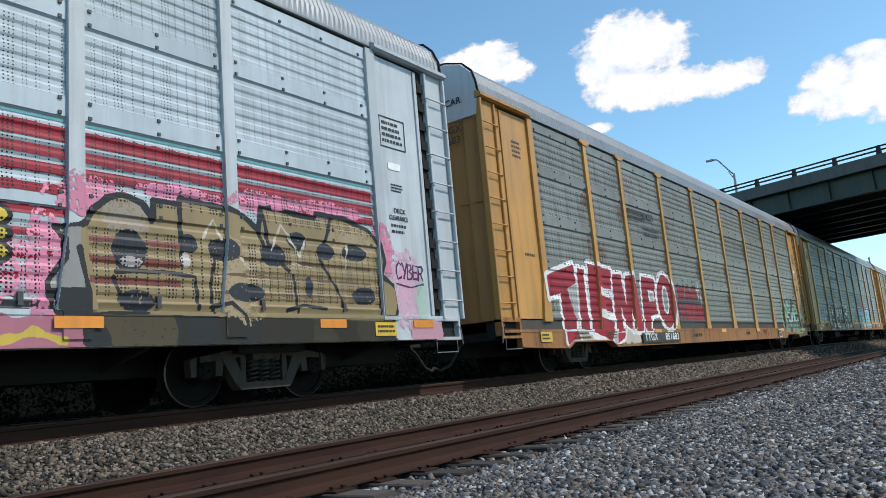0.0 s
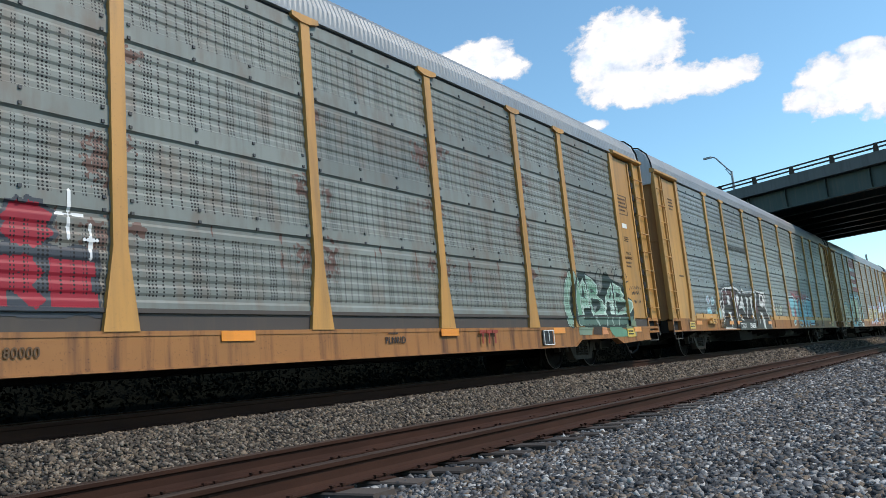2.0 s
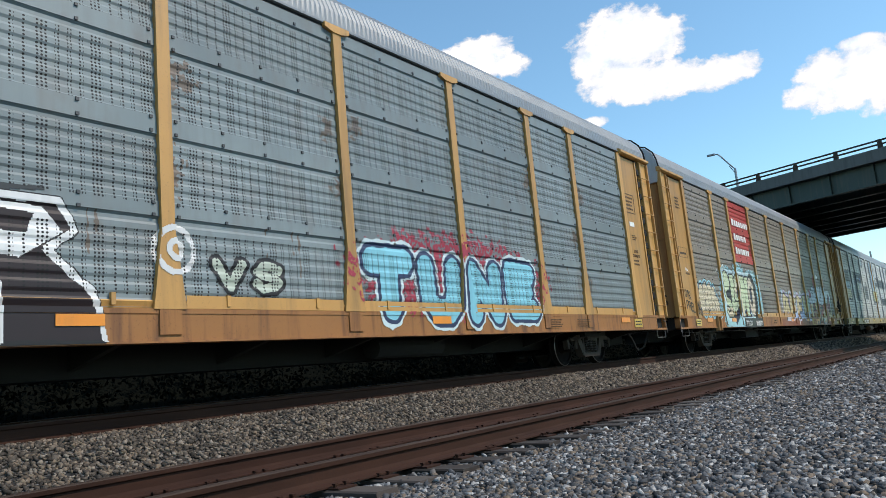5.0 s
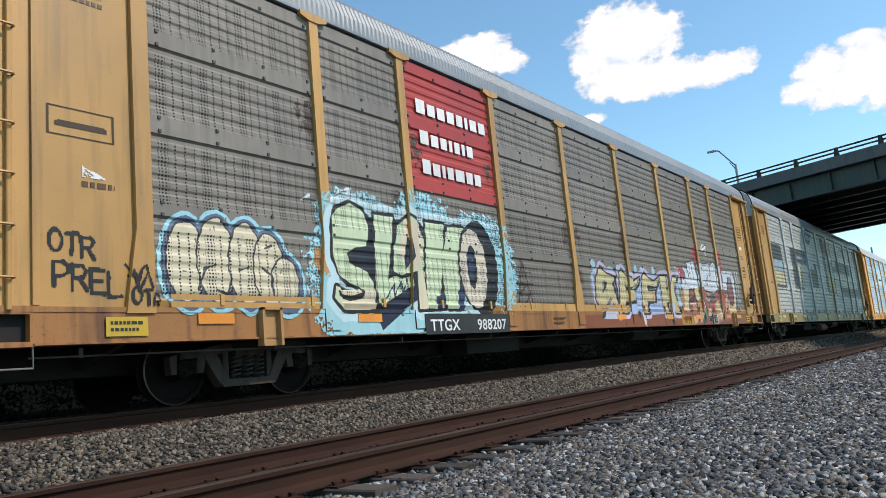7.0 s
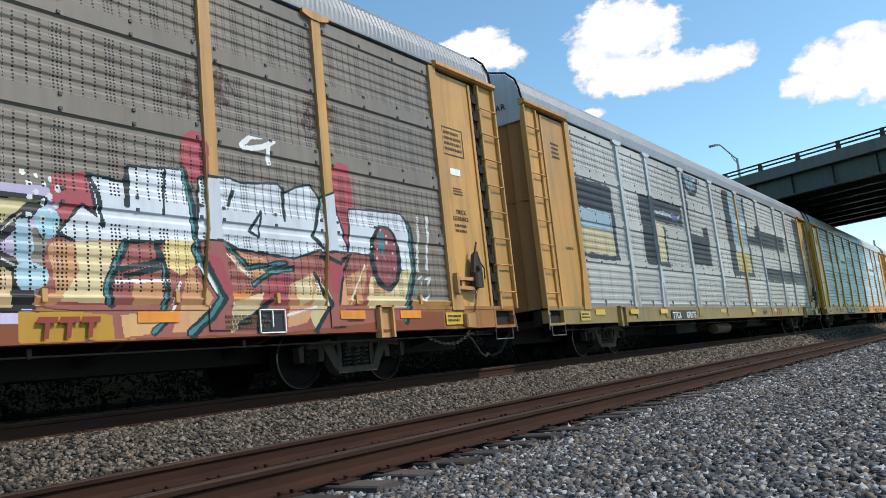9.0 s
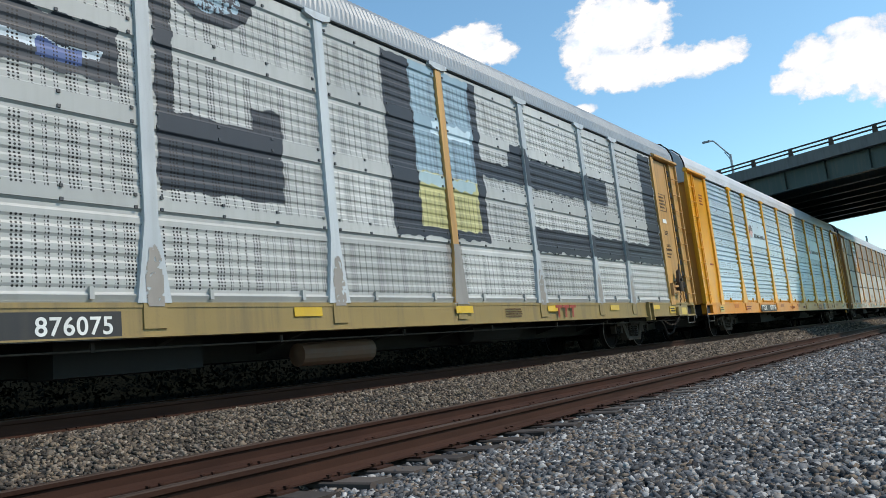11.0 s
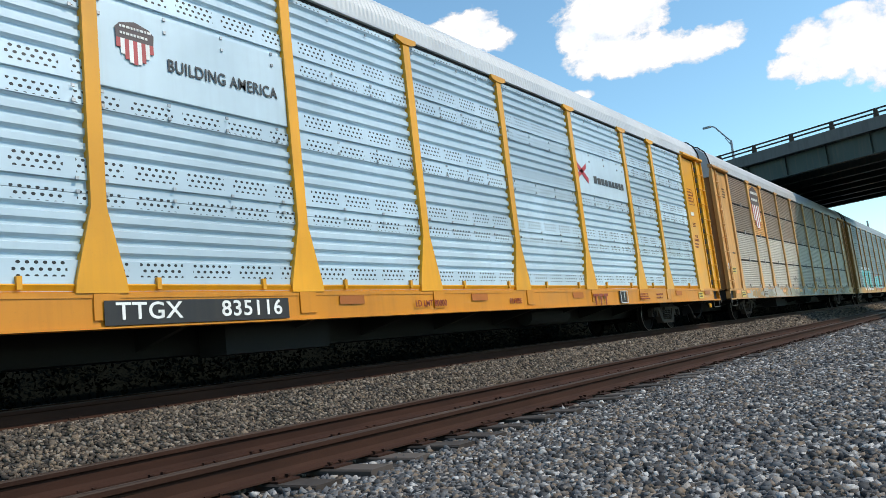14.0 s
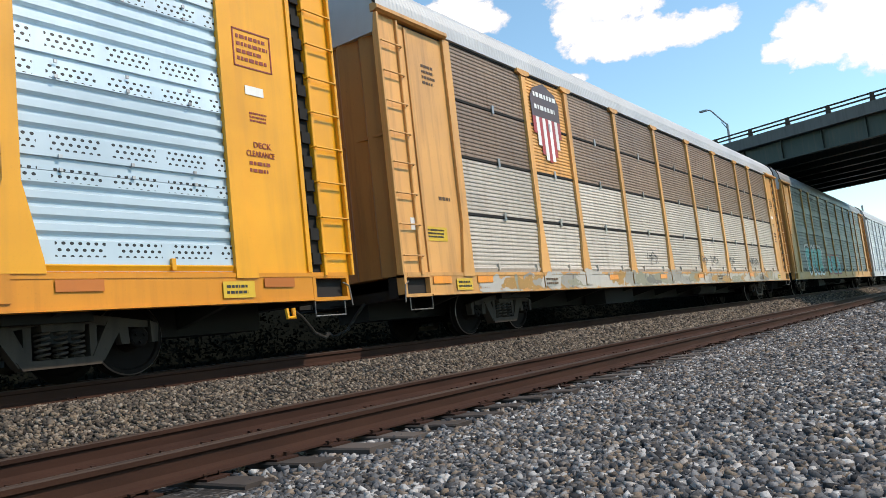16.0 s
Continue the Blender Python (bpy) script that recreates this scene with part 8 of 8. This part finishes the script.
for x0, x1 in ((4.77, 7.44), (16.29, 19.15)):
    plate(car_f, "smooth_panel", x0, x1, 3.36, 4.34, GALV_SMOOTH, 0.009, "smooth galvanised sheet for lettering", 0.004)
lettering(car_f, "BUILDING AMERICA", 5.62, 3.71, 0.15, CHARCOAL, 0.026, 1.66)
block_mark(car_b, 16.93, 17.54, 0.58, 0.82, INK_RED)
block_mark(car_d, 16.77, 17.41, 0.76, 0.97, INK_RED)
block_mark(car_e, 16.53, 17.48, 0.77, 1.03, INK_RED)
block_mark(car_f, 16.16, 16.97, 0.72, 0.98, INK_RED)
for c, x in ((car_b, 19.2), (car_d, 19.39), (car_f, 17.65)):
    low = 0.50 if c is car_b else 0.74
    plate(c, "data_board", x, x + 0.42, low, low + 0.30, BLACK, 0.074, "black data board with white border")
    s = Shape()
    for a, b, u, v in ((0, 0.42, 0, 0.015), (0, 0.42, 0.285, 0.30), (0, 0.015, 0, 0.30), (0.405, 0.42, 0, 0.30), (0.2, 0.215, 0.08, 0.28)):
        s.box(x + a - HALF, x + b - HALF, FACE - 0.088, FACE - 0.08, low + u, low + v)
    part("board_border", s, WHITE, c)
# operators' marks as plain shapes
for k in range(5):
    plate(car_b, "mark_stripe", 4.86, 5.85, 4.05 - 0.062 * k - 0.03, 4.05 - 0.062 * k, CHARCOAL, 0.02, thick=0.004)
bars(car_b, 5.85, 6.70, 3.76, 4.12, 1, CHARCOAL, 0.02, 11, "plain_mark")
bars(car_b, 5.80, 7.15, 3.36, 3.68, 2, CHARCOAL, 0.02, 12, "plain_mark")
bars(car_c, 4.96, 7.27, 3.55, 3.82, 1, CHARCOAL, 0.02, 13, "plain_mark")
letter_blocks(car_d, (1, 0.9, 0.9, 0.9, 0.8, 0.4, 0.9, 0.9), 5.02, 7.12, 4.45, 4.70, WHITE, 0.026)
letter_blocks(car_d, (1, 0.9, 0.8, 0.4, 0.7, 0.4, 0.8), 5.06, 6.62, 3.91, 4.15, WHITE, 0.026)
letter_blocks(car_d, (1, 0.9, 0.4, 0.8, 1.2, 0.9, 0.9), 5.06, 6.80, 3.39, 3.64, WHITE, 0.026)
letter_blocks(car_f, (1, 1.1, 1, 0.95, 1.05, 0.8, 1.05, 0.8, 0.8), 17.18, 18.94, 3.67, 3.85, CHARCOAL, 0.02)
s = Shape()
for a, b in (((16.2, 4.05), (16.85, 3.62)), ((16.25, 3.65), (16.8, 3.98))):
    s.prism([(a[0] - HALF, a[1]), (b[0] - HALF, b[1]), (b[0] - HALF + 0.02, b[1] + 0.13), (a[0] - HALF + 0.02, a[1] + 0.13)], FACE - 0.026, FACE - 0.02)
part("cross_mark", s, painted("red_cross_mark", (0.5, 0.05, 0.06), amount=0.1), car_f, "red crossed mark")


def shield(car, cx, cz, w, h, lift):
    """A railway shield as plain shapes: dark head, red and white upright stripes."""
    head = Shape()
    head.prism([(cx - w * 0.5 - HALF, cz + h * 0.06), (cx - w * 0.52 - HALF, cz + h * 0.3), (cx - w * 0.4 - HALF, cz + h * 0.42), (cx - HALF, cz + h * 0.52), (cx + w * 0.4 - HALF, cz + h * 0.42), (cx + w * 0.52 - HALF, cz + h * 0.3), (cx + w * 0.5 - HALF, cz + h * 0.06)], FACE - lift - 0.004, FACE - lift)
    part("shield_head", head, painted("faded_navy", (0.085, 0.06, 0.065), amount=0.4), car, "dark shield head")
    stripe = painted("faded_red_stripe", (0.40, 0.06, 0.06), amount=0.3)
    for k in range(9):
        x = cx - w * 0.5 + w * k / 9
        low = cz - h * (0.5 - 0.34 * (abs(k - 4) / 4) ** 2)
        plate(car, "shield_stripe", x, x + w / 9, low, cz + h * 0.06, stripe if k % 2 == 0 else WHITE, lift, thick=0.004)
    for k in range(2):
        bars(car, cx - w * 0.4, cx + w * 0.45, cz + h * (0.12 + 0.16 * k), cz + h * (0.24 + 0.16 * k), 1, WHITE, lift + 0.005, 30 + k, "plain_mark")


def end_tag(car, words, y, z, size, out=13.752):
    """Black marker scrawl on a car's leading end door."""
    s = Shape()
    for r, word in enumerate(words):
        for k, ch in enumerate(word):
            for line in LETTERS[ch]:
                for (ax, az), (bx, bz) in zip(line, line[1:]):
                    p = [(y - (k + px * 0.8) * size * 0.62, z - r * size * 1.15 + pz * size + 0.1 * size * math.sin(k * 2.0)) for px, pz in ((ax, az), (bx, bz))]
                    d = Vector((p[1][0] - p[0][0], p[1][1] - p[0][1]))
                    o = Vector((-d.y, d.x)).normalized() * size * 0.075 if d.length > 1e-5 else Vector((0, 0))
                    s.prism([(q[0] + e * o.x, q[1] + e * o.y) for e, q in ((1, p[0]), (1, p[1]), (-1, p[1]), (-1, p[0]))], -out, -out + 0.004, "x")
    tagged(part("marker_scrawl", s, BLACK, car, "black marker scrawl"), kind="stuff")


end_tag(car_d, ("NOHK", "KRANES"), -0.10, 1.78, 0.32)
shield(car_g, 3.60, 4.38, 1.25, 1.75, 0.022)
shield(car_f, 5.22, 3.93, 0.46, 0.50, 0.026)
hardware()
for k, z in enumerate((2.155, 3.215, 4.285)):
    # Dark strip over each recess, painting the shade of the gap.
    s = Shape()
    s.box(-HALF, HALF, FACE - 0.004, FACE + 0.03, z - 0.022, z + 0.022)
    part("panel_seam", s, SLOT, car_g, "dark strip for the shade in the gap between two rows of sheets")
    for a, b in zip((-HALF,) + POSTS, POSTS + (HALF,)):
        m = (a + b) / 2 + HALF
        plate(car_g, "clip", m - 0.035, m + 0.035, z - 0.07, z + 0.10, BRIGHT, 0.014, thick=0.02)
plate(car_g, "placard", -1.22, -0.62, 1.62, 1.86, YELLOW, 0.002, "yellow warning placard")
bars(car_g, -1.16, -0.68, 1.66, 1.83, 3, BLACK, 0.009, 71)
plate(car_g, "paper_tag", -1.62, -1.44, 1.78, 1.98, WHITE, 0.022, "small white paper tag")
for c, mat in ((car_d, OCHRE_B), (car_c, OCHRE_B)):
    for a, b in zip((-HALF,) + POSTS, POSTS + (HALF,)):
        if (b < -9 or -4.5 < a < -1.4) if c is car_d else (b < -9 or a > -1.6):
            plate(c, "kick_plate", a + 0.22 + HALF, b - 0.22 + HALF, 1.09, 1.24, mat, 0.026, "ochre strip under the sheets", 0.003)


# ---- overpass ----
def build_overpass():
    br = tagged(new("road_overpass"), "dark green steel girder road overpass with concrete parapet", "bridge")
    br.matrix_basis = pose(42.2, 3.4, 0, 0, 0, 90 - 16.3)
    # local x runs along the bridge, away from the viewer to the far side of the tracks; local y towards the viewer
    L0, L1 = -70, 90
    s = Shape()
    s.box(L0, L1, -17.5, 0.55, 8.42, 8.72)
    s.box(L0, L1, 0.30, 0.60, 8.35, 8.95)
    s.box(L0, L1, -17.5, -17.2, 8.35, 8.95)
    part("deck", s, CONCRETE, br, "stained concrete deck edge")
    for k in range(8):
        y = -k * 2.4
        g = Shape()
        g.box(L0, L1, y - 0.02, y + 0.02, 7.32, 8.4)
        g.box(L0, L1, y - 0.2, y + 0.2, 7.27, 7.32)
        g.box(L0, L1, y - 0.2, y + 0.2, 8.38, 8.42)
        if k == 0:
            for x in np.arange(L0, L1, 2.2):
                g.box(x, x + 0.02, y, y + 0.18, 7.32, 8.38)
        part("girder", g, GREEN_STEEL, br, "green painted steel girder")
    r = Shape()
    for z in (9.16, 9.36):
        r.box(L0, L1, 0.40, 0.50, z - 0.035, z + 0.035)
    part("handrail", r, TRUCK, br, "dark metal parapet rail")
    pm = Shape()
    pm.prism([(-0.12, 8.95), (-0.07, 9.40), (0.07, 9.40), (0.12, 8.95)], 0.38, 0.52)
    pm = pm.mesh("rail_post")
    for x in np.arange(L0 + 1, L1, 2.15):
        part("rail_post", pm, TRUCK, br, "", pose(x, 0, 0))
    for x in (-16, 26):
        for y in (-2, -8.7, -15.5):
            c = Shape()
            c.lathe([(0.55, -1.2), (0.55, 6.2)], (x, y, 0), "z", 20)
            part("pier", c, CONCRETE, br, "round concrete pier")
        c = Shape()
        c.box(x - 0.6, x + 0.6, -17.2, 0, 6.2, 7.26)
        part("pier_cap", c, CONCRETE, br)


def build_lamp():
    ob = tagged(new("street_lamp"), "slender grey street lamp standing on the overpass", "street lamp")
    ob.location = (46.5, 11.4, 8.72)
    s = Shape()
    s.tube([(0, 0, 0), (0, 0, 1.95)], [0.09, 0.07], 8)
    part("pole", s, POLE, ob)
    s = Shape()
    s.tube([(0, 0, 1.9), (-0.05, 0.2, 2.15), (-0.1, 0.75, 2.9), (-0.1, 0.85, 3.0), (-0.1, 1.05, 3.05)], 0.045, 6)
    s.tube([(0, 0, 1.6), (-0.05, 0.3, 2.15)], 0.025, 6)
    part("arm", s, POLE, ob)
    s = Shape()
    s.box(-0.2, 0.0, 1.0, 1.5, 3.0, 3.1, 0.05)
    part("lamp_head", s, POLE, ob)


def build_mast():
    ob = tagged(new("utility_pole"), "thin grey utility pole beyond the overpass", "pole")
    ob.location = (150, 16.5, 0)
    s = Shape()
    s.tube([(0, 0, 0), (0, 0, 14.1)], [0.22, 0.15], 8)
    part("pole", s, POLE, ob)


build_overpass()
build_lamp()
build_mast()


# ---- vegetation ----
def leaf_cloud(name, blobs, material, parent=None, seed=1, leaf=0.14, per=160, label=""):
    """Many small folded leaves spread through overlapping uneven clumps."""
    rng = np.random.default_rng(seed)
    v, f = [], []
    for cx, cy, cz, rx, ry, rz in blobs:
        for _ in range(per):
            d = rng.normal(size=3)
            d /= np.linalg.norm(d)
            r = rng.uniform(0.45, 1.08)
            p = np.array([cx + d[0] * rx * r, cy + d[1] * ry * r, cz + d[2] * rz * r])
            a, b = rng.normal(size=3), rng.normal(size=3)
            a /= np.linalg.norm(a)
            b = np.cross(a, b)
            b /= np.linalg.norm(b)
            s = leaf * rng.uniform(0.6, 1.4)
            o = len(v)
            v += [tuple(p - a * s), tuple(p + b * s * 0.5), tuple(p + a * s), tuple(p - b * s * 0.5)]
            f.append((o, o + 1, o + 2, o + 3))
    me = bpy.data.meshes.new(name)
    me.from_pydata(v, [], f)
    me.materials.append(None)
    return part(name, me, material, parent, label)


def tree(x, y, z, h, seed, material):
    rng = random.Random(seed)
    ob = tagged(new("tree"), "leafy green tree beyond the railway", "tree")
    ob.location = (x, y, z)
    s = Shape()
    s.tube([(0, 0, 0), (0.1, 0, h * 0.3), (0, 0.1, h * 0.75)], [h * 0.03, h * 0.022, h * 0.008], 7)
    blobs = []
    for k in range(9):
        a, t = rng.uniform(0, 6.28), rng.uniform(0.35, 0.95)
        rr = h * 0.26 * (1.15 - t)
        e = (math.cos(a) * rr * 1.6, math.sin(a) * rr * 1.6, h * t)
        s.tube([(0, 0, h * t * 0.6), e], [h * 0.012, h * 0.004], 5)
        blobs.append((*e, h * rng.uniform(0.12, 0.2), h * rng.uniform(0.12, 0.2), h * rng.uniform(0.09, 0.15)))
    part("trunk", s, BARK, ob)
    leaf_cloud("crown", blobs, material, ob, seed, h * 0.028, 230)
    return ob


def build_green():
    rng = random.Random(4)
    blobs = []
    for k in range(300):
        x = rng.uniform(-8, 90)
        y = rng.uniform(12.6, 16.5)
        h = rng.uniform(0.4, 1.1) + (y - 12.6) * 0.18
        blobs.append((x, y, ground_height(y) + h * 0.35, rng.uniform(0.5, 1.2), rng.uniform(0.4, 0.9), h))
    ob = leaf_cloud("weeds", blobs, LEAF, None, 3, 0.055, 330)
    tagged(ob, "weeds and brush along the far side, darkened for the shade of the train", "weeds", kind="stuff")
    for i, (x, y, h) in enumerate([(240, 22, 12), (262, 34, 15), (300, 25, 16), (330, 45, 18), (205, 30, 9), (360, 18, 17), (285, 8, 13), (420, 5, 16), (470, 30, 20), (230, 50, 14), (200, 70, 15)]):
        tree(x, y, 0, h, 20 + i, LEAF_B)


build_green()


# ---- clouds ----
def cloud(az, el, az_drift, el_drift, lobes, seed):
    """One far cumulus that drifts a little. lobes in metres on its own face."""
    s = Shape()
    w = max(abs(l[0]) + l[2] for l in lobes) * 1.5
    h = max(abs(l[1]) + l[3] for l in lobes) * 1.5
    s.face((-w, 0, -h), (w, 0, -h), (w, 0, h), (-w, 0, h))
    ob = tagged(part("backdrop_cloud", s.mesh("cloud", fix=False), cloud_mat("cloud_vapour", seed, lobes)), "white fair-weather cumulus cloud in blue sky", "cloud", kind="structure")
    rows = []
    for t, k in ((0, 0.0), (16, 1.0)):
        a, e = radians(az + az_drift * k), radians(el + el_drift * k)
        p = Vector((math.cos(e) * math.cos(a), math.cos(e) * math.sin(a), math.sin(e))) * 1500
        rows.append((t, Matrix.Translation(p) @ pose(0, 0, 0, 0, 0, 270 + az) @ pose(0, 0, 0, -el, 0, 0)))
    ob.visible_shadow = False
    return ob, rows


CLOUDS = [
    cloud(18.0, 21.2, 1.3, 0.35, [(-50, 78, 108, 84), (-47, 47, 118, 98), (9, 46, 73, 73), (-98, 25, 66, 78), (-60, -41, 94, 69), (20, -62, 102, 55), (120, -67, 72, 43), (70, -72, 82, 43), (-24, -82, 59, 37)], 31.0),
    cloud(31.0, 23.0, 1.3, 0.35, [(3, 5, 73, 76), (44, -22, 53, 39), (-51, 16, 53, 33), (-17, -20, 66, 45)], 77.0),
    cloud(5.0, 17.3, 1.3, 0.35, [(-40, 4, 55, 59), (-73, -32, 49, 33), (-20, -31, 78, 55), (34, -16, 92, 88), (20, 51, 45, 21), (72, -37, 98, 98)], 133.0),
    cloud(23.0, 17.3, 1.3, 0.35, [(2, -1, 37, 15)], 175.0),
]


# ---- movement ----
def run_at(t):
    for a, b in zip(ROWS, ROWS[1:]):
        if t <= b[0]:
            return a[7] + (b[7] - a[7]) * (t - a[0]) / (b[0] - a[0])
    return ROWS[-1][7]


def motions():
    for car, x in CARS:
        walk(car, [(r[0], pose(x - r[7], TRAIN_Y, 0)) for r in ROWS])
    spin = [(k / 30, run_at(k / 30) / 0.422) for k in range(481)]
    for w in FULL_WHEELS:
        at = w.location.copy()
        walk(w, [(t, Matrix.Translation(at) @ Matrix.Rotation(-a, 4, "Y")) for t, a in spin])
    for ob, rows in CLOUDS:
        walk(ob, rows)


motions()
